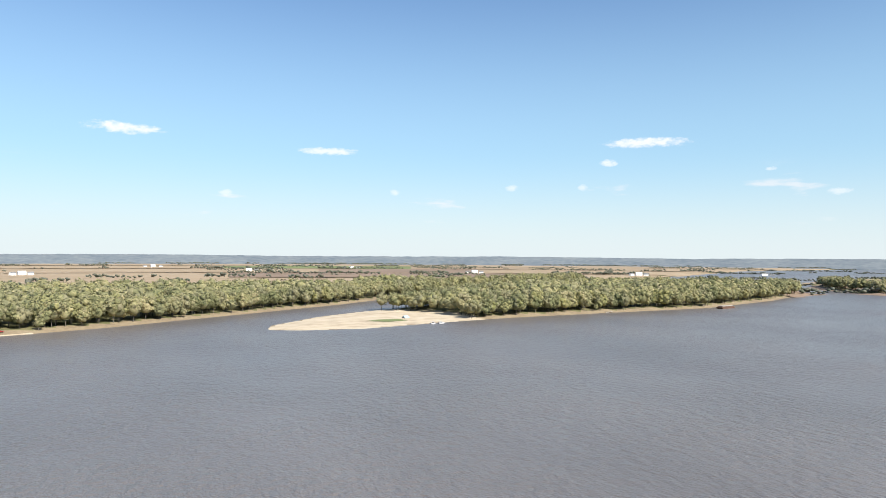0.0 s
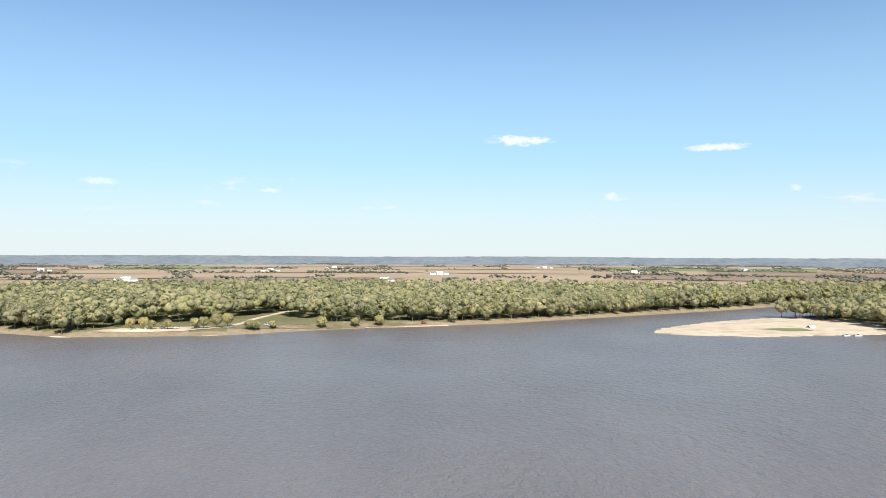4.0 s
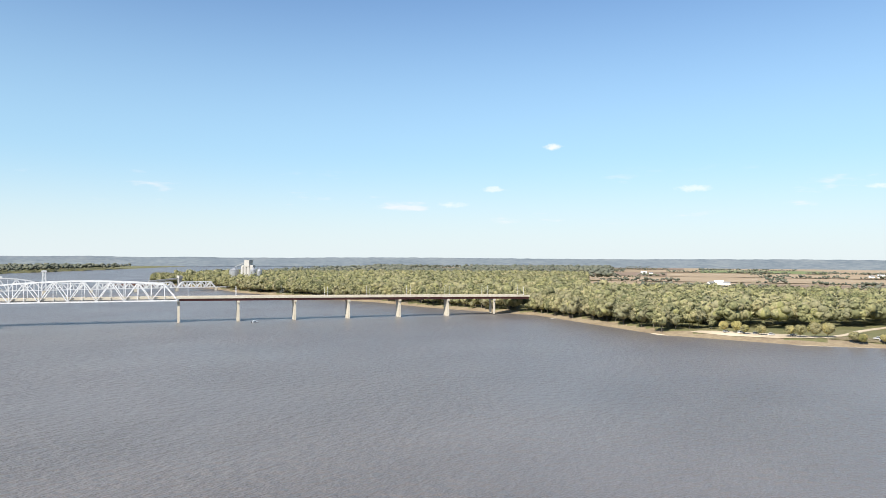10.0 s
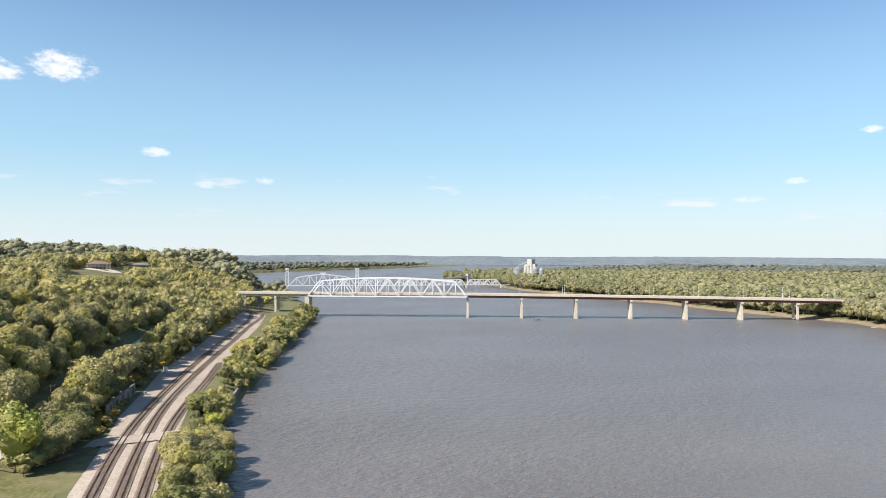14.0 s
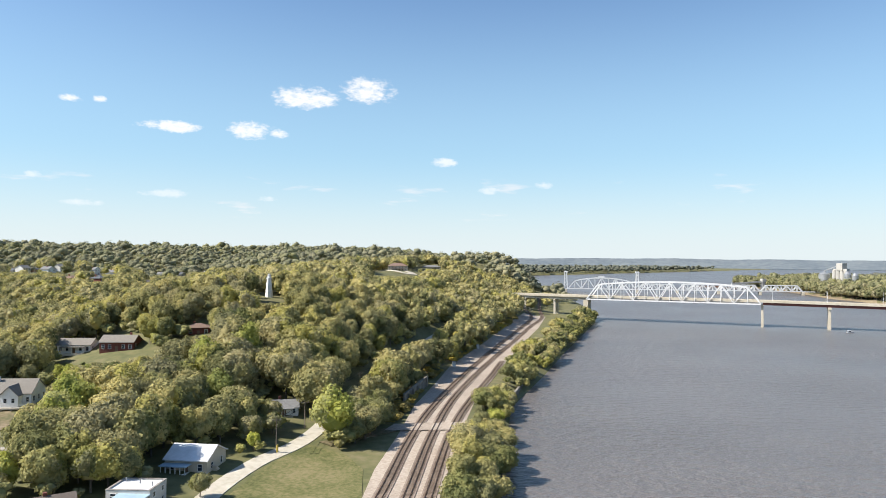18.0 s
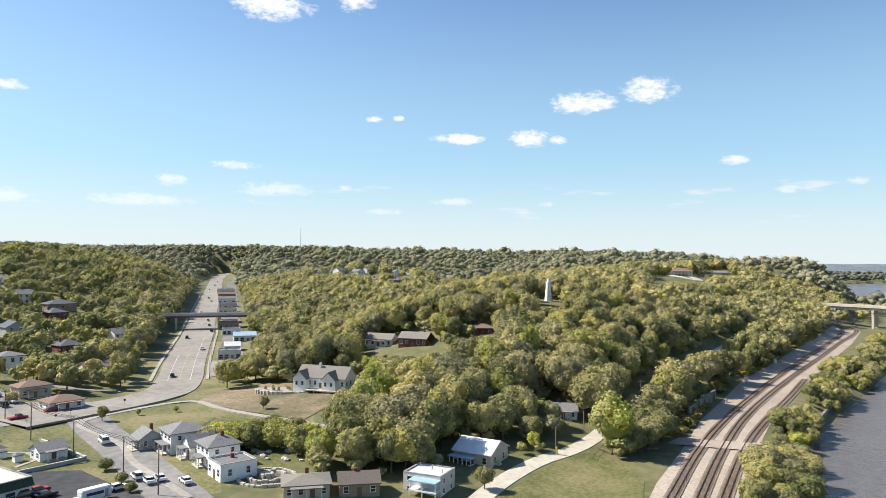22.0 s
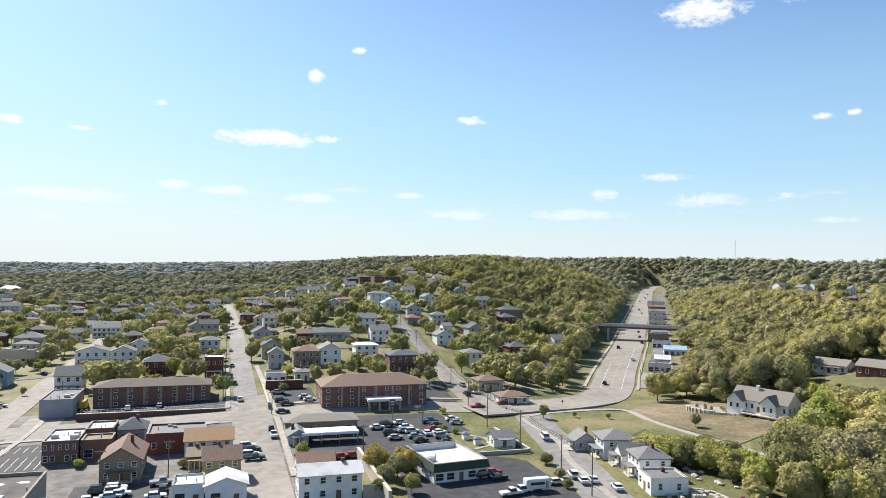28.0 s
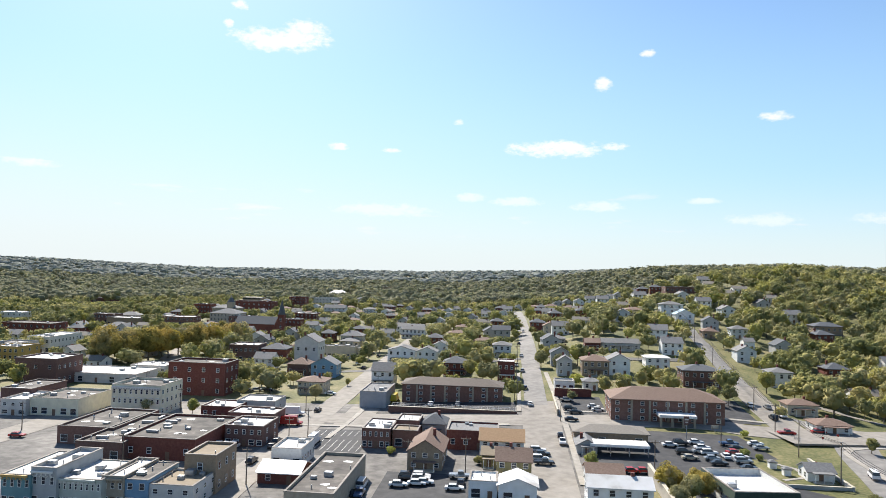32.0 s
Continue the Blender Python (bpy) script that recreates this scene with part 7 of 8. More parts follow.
cars_town([(47.5, 216.0, "white", "car"), (51.0, 218.3, "dark", "suv"), (49.9, 209.0, "dark", "suv"), (56.0, 220.3, "white", "car"), (56.5, 214.9, "white", "car"), (55.0, 210.9, "silver", "car"), (57.0, 209.3, "white", "suv"), (56.5, 204.1, "silver", "car"), (57.0, 199.6, "dark", "car"), (59.1, 189.3, "white", "car"), (65.8, 220.8, "blue", "pickup"), (66.7, 216.2, "dark", "car"), (64.6, 211.5, "red", "car"), (65.0, 207.0, "white", "car"), (64.4, 202.8, "silver", "suv"), (74.1, 222.4, "white", "car"), (74.2, 218.0, "silver", "car"), (63.9, 196.5, "dark", "car"), (50.3, 203.6, "tan", "car"), (31.8, 188.4, "red", "car"), (35.0, 188.8, "red", "car"), (21.1, 268.8, "silver", "car"), (21.3, 255.4, "dark", "suv"), (22.9, 251.1, "dark", "car"), (20.6, 241.0, "dark", "car"), (30.1, 259.7, "white", "car"), (31.2, 255.4, "white", "car"), (8.1, 203.4, "white", "suv"), (9.2, 200.2, "dark", "car"), (8.5, 195.0, "white", "suv"), (9.4, 191.8, "dark", "pickup"), (63.5, 164.5, "dark", "suv"), (66.4, 162.3, "dark", "car"), (66.6, 166.6, "red", "car"), (78.8, 155.4, "white", "car"), (64.8, 150.4, "white", "pickup"), (67.6, 151.4, "white", "pickup"), (88.8, 237.9, "red", "pickup"), (100.4, 242.1, "red", "car"), (-21.6, 175.0, "white", "suv"), (-20.3, 171.0, "white", "car"), (-24.9, 174.5, "dark", "suv"), (-12.1, 177.0, "silver", "pickup"), (-47.7, 257.6, "silver", "car"), (-42.6, 352.0, "silver", "car"), (-35.4, 351.9, "white", "car"), (-47.2, 343.2, "dark", "car"), (-12.7, 167.5, "white", "car"), (-71.0, 225.3, "red", "truck"), (-74.8, 240.2, "white", "truck"), (-26.2, 168.1, "white", "car"), (-22.0, 169.7, "white", "car"), (-24.7, 173.6, "dark", "car"), (-21.5, 172.9, "white", "suv"), (-145.2, 196.5, "red", "car"), (-109.3, 284.2, "dark", "car"), (-104.4, 283.9, "silver", "car"), (-99.8, 284.5, "dark", "car"), (-72.1, 279.2, "white", "car")], 4)
cars_town([(60.9, 207.1, "white", "car"), (61.3, 189.6, "silver", "car"), (-29.2, 260.5, "white", "car"), (-19.2, 260.5, "silver", "car"), (7.4, 261.3, "white", "car"), (15.6, 220.6, "dark", "car"), (15.8, 213.3, "white", "pickup"), (5.9, 288.0, "dark", "car"), (5.3, 322.7, "silver", "car"), (5.2, 365.3, "white", "car"), (4.5, 414.8, "dark", "car"), (8.1, 498.2, "white", "car"), (2.5, 338.0, "white", "car"), (89.0, 273.8, "white", "suv"), (95.9, 261.6, "white", "pickup"), (95.3, 273.8, "silver", "car"), (91.7, 257.7, "dark", "suv"), (-11.5, 171.8, "dark", "car"), (-80.5, 367.8, "white", "car"), (-73.8, 350.7, "dark", "car"), (-75.3, 397.8, "dark", "car"), (-81.4, 402.7, "dark", "car"), (-43.9, 267.7, "yellow", "truck"), (-67.7, 181.8, "dark", "suv"), (-67.9, 202.5, "dark", "suv"), (-67.5, 197.3, "dark", "car"), (-82.2, 193.7, "white", "van"), (-77.9, 194.4, "white", "van"), (-79.7, 193.7, "white", "van"), (-57.1, 203.8, "white", "truck"), (-68.4, 247.5, "dark", "car"), (-35.9, 159.8, "dark", "car"), (-34.7, 166.4, "white", "van"), (-33.9, 160.2, "blue", "pickup"), (-219.2, 293.3, "dark", "car"), (-243.6, 383.0, "white", "car"), (-77.8, 378.7, "silver", "car"), (-80.6, 408.0, "dark", "car")], 90)
car(-132.0, -172.0, 245, "white", "van", 0.4)
car(-115.5, -138.8, 245, "white", "suv", 0.4)
car(-114.7, -134.0, 245, "white", "car", 0.4)
car(-117.2, -133.2, 245, "white", "car", 0.4)
car(-118.5, -126.3, 245, "white", "car", 0.4)
car(-221.9, -245.3, 224, "dark", "car", 0.4)
car(-390.1, -394.7, 224, "dark", "car", 0.4)
car(-369.4, -372.6, 224, "dark", "car", 0.4)
car(-345.7, -346.6, 224, "dark", "car", 0.4)
car(-285.3, -292.8, 224, "white", "car", 0.4)
for x, y, colour, shape in ((-433, -446, "white", "car"), (-412, -424, "silver", "suv"), (-548, -554, "dark", "car"), (-516, -518, "white", "suv"), (-705, -702, "white", "van"), (-770, -762, "dark", "car"), (-640, -646, "silver", "car"), (-314, -335, "dark", "suv")):
    car(x, y, 224, colour, shape, 0.4)
cm = thing("camper_trailer", *town(72, 152), gz(*town(72, 152)) + 0.2, GRID_TURN, "white camper trailer parked on dark asphalt", "trailer")
part("body", box_bm(-3.2, 3.2, -1.2, 1.2, 0.6, 3.0, 0.25), PAINTS["white"], cm)
part("window_band", box_bm(-2.2, 1.4, -1.23, -1.19, 1.7, 2.3), M_GLASS, cm)
part("door", box_bm(1.7, 2.4, -1.24, -1.19, 0.7, 2.5), PAINTS["silver"], cm)
for x in (-0.6, 0.5):
    for y in (-1.0, 1.0):
        part("wheel", tube_bm((x, y - 0.12, 0.36), (x, y + 0.12, 0.36), 0.36, 0.36, 10), M_TYRE, cm)
part("drawbar", beam_bm((3.2, 0, 0.6), (4.4, 0, 0.5), 0.14), M_UNIT, cm)


# ---------------------------------------------------------------- poles, wires, signs
def utility_pole(x, y, h, turn, arm=1.2, label="weathered wooden utility pole with crossarm", lamp=False):
    p = thing("utility_pole", x, y, gz(x, y), turn, label, "pole", "utility poles")
    part("pole", tube_bm((0, 0, -1), (0, 0, h), 0.17, 0.11, 7), M_POLE, p)
    part("crossarm", box_bm(-arm, arm, -0.08, 0.08, h - 0.7, h - 0.52), M_POLE, p)
    for q in (-arm + 0.1, 0.0, arm - 0.1):
        part("insulator", tube_bm((q, 0, h - 0.52), (q, 0, h - 0.28), 0.06, 0.05, 5), M_UNIT, p)
    if lamp:
        part("lamp_arm", beam_bm((0, 0, h - 1.6), (0, -1.8, h - 1.1), 0.08), M_UNIT, p)
        part("lamp_head", box_bm(-0.15, 0.15, -2.3, -1.7, h - 1.2, h - 1.05), M_UNIT, p)
    return (x, y, gz(x, y) + h)


def wires(points, offs, sag=1.0, r=0.035):
    w = thing("power_line", 0, 0, 0, 0, "thin dark power lines hung between poles", "wires")
    for off in offs:
        bm = bmesh.new()
        prev = None
        for a, b in zip(points, points[1:]):
            a, b = Vector(a), Vector(b)
            d = (b - a).normalized()
            side = Vector((-d.y, d.x, 0)).normalized()
            for k in range(9):
                t = k / 8
                p = a.lerp(b, t) + side * off - Vector((0, 0, 0.3 + sag * 4 * t * (1 - t)))
                ring = [bm.verts.new(p + side * (r * sx) + Vector((0, 0, r * sz))) for sx, sz in ((-1, -1), (1, -1), (1, 1), (-1, 1))]
                if prev:
                    for q in range(4):
                        bm.faces.new((prev[q], prev[(q + 1) % 4], ring[(q + 1) % 4], ring[q]))
                prev = ring
        part("wire", bm, M_TYRE, w)
    return w


street_poles = [utility_pole(x, y, h, 65) for x, y, h in ((-123.9, -191.7, 10.5), (-119.3, -167.0, 11.0), (-113.2, -140.6, 10.5), (-110.1, -125.5, 11.0))]
wires(street_poles, (-0.9, 0, 0.9), 0.9)
rail_poles = [utility_pole(x, y, 8.5, 100) for x, y in ((-263.4, -52), (-300, -46), (-338, -39), (-385, -29), (-445, -17), (-500, -4), (-556, 4), (-610, 12))]
wires(rail_poles, (-0.9, 0.9), 0.8, 0.03)
yp = utility_pole(-189.6, -60.6, 9.5, 110, label="wooden utility pole with a yellow guard at its foot")
yg = thing("pole_guard", -189.6, -60.3, gz(-189.6, -60.3), 0, "yellow plastic guard at the foot of a pole", "guard")
part("sleeve", tube_bm((0, 0, -0.2), (0, 0, 2.2), 0.28, 0.28, 8), M_YELLOW, yg)
lane_poles = [yp] + [utility_pole(x, y, 8.5, 110) for x, y in ((-216, -60), (-240, -57))] + [rail_poles[0]]
wires(lane_poles, (-0.8, 0.8), 0.7, 0.03)
hill_poles = [utility_pole(*town(u, v), 9.5, GRID_TURN) for u, v in ((86, 240), (88.5, 268), (91, 300), (95, 345), (99, 395), (102, 445), (104, 500))]
wires(hill_poles, (-1.0, -0.4, 0.4, 1.0), 1.0, 0.04)
wires([street_poles[0], hill_poles[0]], (-0.8, 0.8), 0.8)
for u, v, h in ((-11, 181, 9.5), (-25.5, 178, 9.0), (-62.0, 195, 9.5), (-60.3, 208, 9.5), (-62.3, 164, 9.0), (2.5, 262, 9.0), (2.5, 300, 9.0), (3.2, 345, 9.0), (3.2, 395, 9.0), (3.2, 450, 9.0), (38, 190, 8.5), (63, 219, 9.0), (17, 240, 8.0), (-52, 275, 9.0), (-55, 320, 9.0), (-58, 380, 9.0), (-72, 245, 9.0), (-98, 172, 9.0), (-116, 240, 8.5), (-150, 205, 9.0), (-145, 270, 9.0)):
    utility_pole(*town(u, v), h, GRID_TURN, lamp=(u in (17, -52)))
for x, y in offsets(resample(HIGHWAY[3:10], 34.0), -12.5):
    utility_pole(x, y, 9.5, 45)
# signs on posts
for u, v, w, h, z, mat, lab in ((54.6, 226, 1.6, 2.6, 4.4, "darkbrick", "motel sign board on a tall post"), (66, 236, 2.2, 1.0, 1.2, "tanstone", "low pale sign board beside the street")):
    x, y = town(u, v)
    s = thing("sign", x, y, gz(x, y), GRID_TURN, lab, "sign")
    part("post", tube_bm((0, 0, -0.5), (0, 0, z + 0.1), 0.12, 0.12, 6), M_UNIT, s)
    part("board", box_bm(-w / 2, w / 2, -0.15, 0.15, z, z + h, 0.05), WALLS[mat][0], s)
    part("text_bar", box_bm(-w * 0.38, w * 0.38, -0.19, -0.152, z + h * 0.55, z + h * 0.72), M_LINE, s)
    part("text_bar", box_bm(-w * 0.3, w * 0.3, -0.19, -0.152, z + h * 0.25, z + h * 0.38), M_LINE, s)
for x, y in ((-133, -208), (-139, -203), (-146, -206), (-166, -206), (-120, -178)):
    s = thing("stop_sign", x, y, gz(x, y), 140, "small road sign on a thin metal post", "sign", "road signs")
    part("post", tube_bm((0, 0, -0.5), (0, 0, 2.2), 0.05, 0.05, 5), M_UNIT, s)
    part("plate", tube_bm((0, 0.03, 2.5), (0, -0.03, 2.5), 0.42, 0.42, 8), PAINTS["red"], s)
mast = thing("radio_mast", -1010, -800, gz(-1010, -800), 0, "thin lattice radio mast on the far hill", "mast")
part("mast", tube_bm((0, 0, 0), (0, 0, 62), 0.7, 0.4, 4), M_UNIT, mast)
for u, v in ((71, 200), (72.5, 194)):
    x, y = town(u, v)
    s = thing("garden_shed" if u < 72 else "gazebo", x, y, gz(x, y), GRID_TURN, "tiny white garden shed on the lawn", "shed")
    part("wall", box_bm(-0.9, 0.9, -0.9, 0.9, -0.2, 1.7), WALLS["whitewood"][0], s)
    part("roof", hip_bm(1.8, 1.8, 1.7, 0.7, 0.2), ROOFS["greyroof"][0], s)


# ---------------------------------------------------------------- things up and across the river
# railway bridge with a lift span
RB0, RB1 = Vector((-1246, 100, 0)), Vector((-1199, 533, 0))
rb_len = (RB1 - RB0).length
rbr = thing("railway_bridge", RB0.x, RB0.y, 0, math.degrees(math.atan2(RB1.y - RB0.y, RB1.x - RB0.x)), "grey steel railway truss bridge with two lift towers", "bridge")
M_GREYSTEEL = paint("grey_bridge_steel", (0.72, 0.73, 0.73), rough=0.5)
part("deck", box_bm(-30, rb_len, -2.6, 2.6, 5.0, 6.2), M_GREYSTEEL, rbr)


def truss(parent, x0, x1, n, zb, height, mat, bar, curve=0.0, ys=(-2.8, 2.8)):
    for y in ys:
        xs = [x0 + (x1 - x0) * k / n for k in range(n + 1)]
        tz = [zb + (height * (1 - curve * (2 * k / n - 1) ** 2) if 0 < k < n else 0) for k in range(n + 1)]
        part("bottom_chord", beam_bm((x0, y, zb), (x1, y, zb), bar * 1.2), mat, parent)
        for k in range(n):
            part("top_chord", beam_bm((xs[k], y, tz[k]), (xs[k + 1], y, tz[k + 1]), bar * 1.3), mat, parent)
            if k:
                part("vertical", beam_bm((xs[k], y, zb), (xs[k], y, tz[k]), bar * 0.8), mat, parent)
            if 0 < k < n - 1:
                a, b = ((xs[k], y, tz[k]), (xs[k + 1], y, zb)) if k % 2 else ((xs[k], y, zb), (xs[k + 1], y, tz[k + 1]))
                part("diagonal", beam_bm(a, b, bar), mat, parent)


truss(rbr, 22, 137, 10, 6.0, 19, M_GREYSTEEL, 1.3, 0.45)
for x0 in (140, 206, 272, 338):
    truss(rbr, x0, x0 + 64, 8, 6.0, 9.5, M_GREYSTEEL, 1.1)
for x in (18, 139):
    for y in (-3.0, 3.0):
        for dx in (-3.0, 3.0):
            part("tower_leg", beam_bm((x + dx, y, 5), (x + dx * 0.5, y, 34), 1.4), M_GREYSTEEL, rbr)
        for k in range(4):
            z0, z1 = 8 + k * 6.2, 14.2 + k * 6.2
            part("tower_brace", beam_bm((x - 2.6, y, z0), (x + 2.6, y, z1), 0.9), M_GREYSTEEL, rbr)
    part("sheave_house", box_bm(x - 3.4, x + 3.4, -3.4, 3.4, 34, 36.5, 0.2), M_GREYSTEEL, rbr)
part("machine_house", box_bm(74, 84, -3, 3, 25.4, 28.5, 0.1), M_GREYSTEEL, rbr)
for x in (-8, 18, 139, 205, 271, 337, 403):
    part("pier", box_bm(x - 2.2, x + 2.2, -4.5, 4.5, -3, 5.0, 0.3), M_CONC, rbr)

# grain elevator
ex, ey = -1268, 593
el = thing("grain_elevator", ex, ey, 2, 20, "tall pale concrete grain elevator with silos", "grain elevator")
M_ELEV = material("pale_elevator_concrete", [(0.42, 0.41, 0.38), (0.54, 0.525, 0.49)], scale=0.1, big=0.02)
for k in range(4):
    part("silo", tube_bm((-18 + k * 10, 0, 0), (-14 + k * 8, 0, 38), 4.3, 4.3, 14), M_ELEV, el)
part("headhouse", box_bm(-7, 6, -5, 5, 38, 51, 0.2), M_ELEV, el)
part("gallery", box_bm(-17, 14, -3, 3, 38, 41, 0.1), M_ELEV, el)
for x, y, rad, h in ((-28, -10, 9, 31), (22, -10, 6, 32), (34, -6, 5, 30)):
    part("bin", tube_bm((x, y, 0), (x, y, h), rad, rad, 18), M_UNIT, el, "corrugated steel grain bin")
    part("bin_roof", tube_bm((x, y, h), (x, y, h + 5), rad * 1.03, 1.0, 18), M_UNIT, el)
part("conveyor", beam_bm((-28, -10, 37), (-6, 0, 47), 1.4), M_UNIT, el)
# barge loading gantry by the river, and moored barges
dk = thing("loading_gantry", -1370, 498, 0, 100, "white covered conveyor gantry for loading barges", "conveyor")
part("tower", box_bm(-3, 3, -3, 3, -2, 18, 0.2), M_ELEV, dk)
part("head", box_bm(-4, 4, -5, 4, 16, 22, 0.3), M_ELEV, dk)
part("gallery", beam_bm((2, 0, 17), (-62, 0, 12), 3.4, 3.0), M_ELEV, dk)
for x in (-20, -40, -60):
    part("trestle", box_bm(x - 0.8, x + 0.8, -1.4, 1.4, -3, 11.5), M_UNIT, dk)


def barge(x, y, turn, L, Wd, hull, cover, label):
    b = thing("barge", x, y, 0, turn, label, "barge")
    part("hull", loft([(-L / 2, 1.6), (L / 2, 1.6), (L / 2 - 2.5, -0.8), (-L / 2 + 2.5, -0.8)], lambda z: Wd / 2), hull, b)
    part("coaming", box_bm(-L / 2 + 2, L / 2 - 2, -Wd / 2 + 0.8, Wd / 2 - 0.8, 1.6, 2.6, 0.05), hull, b)
    for k in range(6):
        q = -L / 2 + 3 + (L - 6) * k / 6
        bm = box_bm(q, q + (L - 6) / 6 - 0.2, -Wd / 2 + 1.0, Wd / 2 - 1.0, 2.6, 3.3, 0.2)
        part("cover", bm, cover, b)
    return b


M_RUST = material("rusty_hull", [(0.10, 0.06, 0.045), (0.19, 0.11, 0.08)], scale=0.5)
barge(676, 592, 12, 29, 8, M_RUST, M_WALK, "moored rusty barge with pale covers by the island")
barge(-1490, 440, 80, 55, 10, M_RUST, M_REDSTEEL, "moored red-brown barge by the far shore")
barge(-1440, 455, 80, 40, 10, M_RUST, M_WALK, "moored barge with white covers by the shore")


def motor_boat(x, y, turn, label, z=0.0):
    b = thing("motor_boat", x, y, z, turn, label, "boat")
    part("hull", loft([(-2.8, 0.8), (2.6, 0.95), (3.3, 0.9), (2.0, -0.25), (-2.8, -0.25)], lambda z: 1.1 if z > 0.5 else 0.8), PAINTS["white"], b)
    part("windscreen", box_bm(0.2, 0.5, -0.9, 0.9, 0.9, 1.5), M_GLASS, b)
    part("canopy", box_bm(-1.8, 0.6, -0.95, 0.95, 1.9, 2.05, 0.05), PAINTS["white"], b)
    for px in (-1.7, 0.5):
        for py in (-0.85, 0.85):
            part("post", tube_bm((px, py, 0.8), (px, py, 1.9), 0.03, 0.03, 5), M_UNIT, b)
    part("outboard", box_bm(-3.3, -2.8, -0.25, 0.25, -0.1, 1.2, 0.06), M_TYRE, b)
    return b


motor_boat(272, 556, 20, "white motor boat drawn up at the sand bar")
motor_boat(281, 557, 10, "small white boat beside the sand bar")
motor_boat(-596, 285, 95, "small white motor boat running on the river")
tp = thing("beach_tent", 268, 606, gz(268, 606), 30, "pale blue beach tent at the edge of the woods", "tent")
part("tent", gable_bm(7, 4, 0.3, 1.9, 0.1), ROOFS["blueroof"][0], tp)
patch("sand_grass", [(222, 590), (240, 580), (262, 586), (258, 598), (238, 600)], M_FIELD_G, 0.25, "patch of low green plants on the sand", "plants", step=3)
for k, (x, y, a0, ll) in enumerate(((500, 592, 20, 14), (505, 594, 60, 8), (-98, 573, 30, 7), (-452, 531, 60, 9))):
    lg = thing("driftwood_log", x, y, 0.5, a0, "bleached driftwood log at the water's edge", "log")
    part("log", tube_bm((-ll / 2, 0, 0), (ll / 2, 0, 0.6), 0.4, 0.2, 7), M_WALK, lg)
    part("branch", tube_bm((0, 0, 0.2), (1.5, 1.5, 2.2), 0.15, 0.06, 5), M_WALK, lg)

# riverside park on the far shore
strip("beach", [(-318, 492), (-290, 488.5), (-250, 497), (-212, 507), (-170, 533), (-130, 557), (-80, 585), (-36, 606)], 9, M_SAND, lift=0.25, step=5, label="strip of pale sand along the far shore", category="beach", shift=-5)
patch("car_park", [(-292, 503), (-262, 506), (-228, 515), (-210, 527), (-205, 546), (-240, 535), (-280, 520)], M_SAND, 0.3, "pale gravel car park near the far shore", "car park", step=5)
patch("lawn", [(-205, 530), (-130, 562), (-60, 600), (-72, 612), (-140, 582), (-200, 552)], M_DIRT, 0.25, "dry trodden grass of the riverside park", "lawn", step=5)
strip("park_road", [(-206, 535), (-204, 570), (-207, 620), (-204, 690), (-195, 760)], 6, M_SAND, lift=0.35, step=6, label="pale gravel road into the woods", category="road")
CLEAR.append(("line", [(-206, 535), (-204, 690)], 9))
CLEAR.append(("poly", [(-205, 520), (-130, 555), (-30, 604), (-40, 618), (-140, 592), (-205, 560)]))
car(-172, 549, 20, "white", "van", 0.4)
car(-178, 556, 60, "white", "pickup", 0.4)
car(-56, 603, 30, "red", "car", 0.4)
for x, y in ((-268, 514), (-258, 517), (-248, 520), (-238, 524), (-225, 530)):
    car(x, y, 70, "white" if x % 4 else "silver", "suv", 0.4)
# white farmsteads on the plain
for a0, r0, n in ((27.5, 1600, 3), (42.0, 1830, 3), (8.0, 1500, 2), (3.5, 2100, 3), (-12, 2400, 2), (-30, 2300, 3), (-43, 2200, 3), (-52, 2600, 2), (17, 2500, 3), (33, 2600, 2), (-20, 3000, 3), (50, 2300, 2), (12, 3100, 3), (-5, 3300, 3)):
    for k in range(n):
        a1, r1 = radians(a0 + k * 0.55), r0 + 12 * math.sin(k * 2.2)
        x, y = -math.sin(a1) * r1, math.cos(a1) * r1
        f = thing("barn" if k % 2 else "farmhouse", x, y, gz(x, y) + 1.2, a0 + 20 * k, "small white farm building on the plain", "farm building", "farm buildings on the plain")
        part("wall", wall_bm(14 + 5 * (k % 2), 9, 4.5 + 2 * (k % 2), "gable", 3), WALLS["whitewood"][0], f)
        part("roof", gable_bm(14 + 5 * (k % 2), 9, 4.5 + 2 * (k % 2), 3, 0.5), ROOFS["whitemetal" if k % 2 else "greyroof"][0], f)


# ---------------------------------------------------------------- woods
def far_side(x, y):
    f = np.maximum(signed(FAR_BANK, x, y), signed(ISLAND, x, y) - np.where(np.hypot(x - 190, y - 610) < 135, 400, 0))
    return np.maximum(f, signed(ISLAND_B, x, y))


PARK = [(-305, 484), (-205, 500), (-128, 553), (-150, 600), (-205, 675), (-215, 670), (-230, 600), (-300, 520)]
CLEAR.append(("poly", PARK))


def keep_front(x, y):
    f, r, h = far_side(x, y), np.hypot(x, y), heading_of(x, y)
    return (f > 6) & (f < 46) & (h > -61) & (h < 72) & (r < 1700) & free(x, y)


def keep_back(x, y):
    f, r, h = far_side(x, y), np.hypot(x, y), heading_of(x, y)
    lim = np.where(h > 38, 1900, np.where(h < -20, 1230, 1035 + 8 * np.sin(h * 0.7)))
    lim = lim + 15 * wander(x, y, 40.0)
    return (f >= 46) & (h > -61) & (h < 76) & (r < lim) & free(x, y)


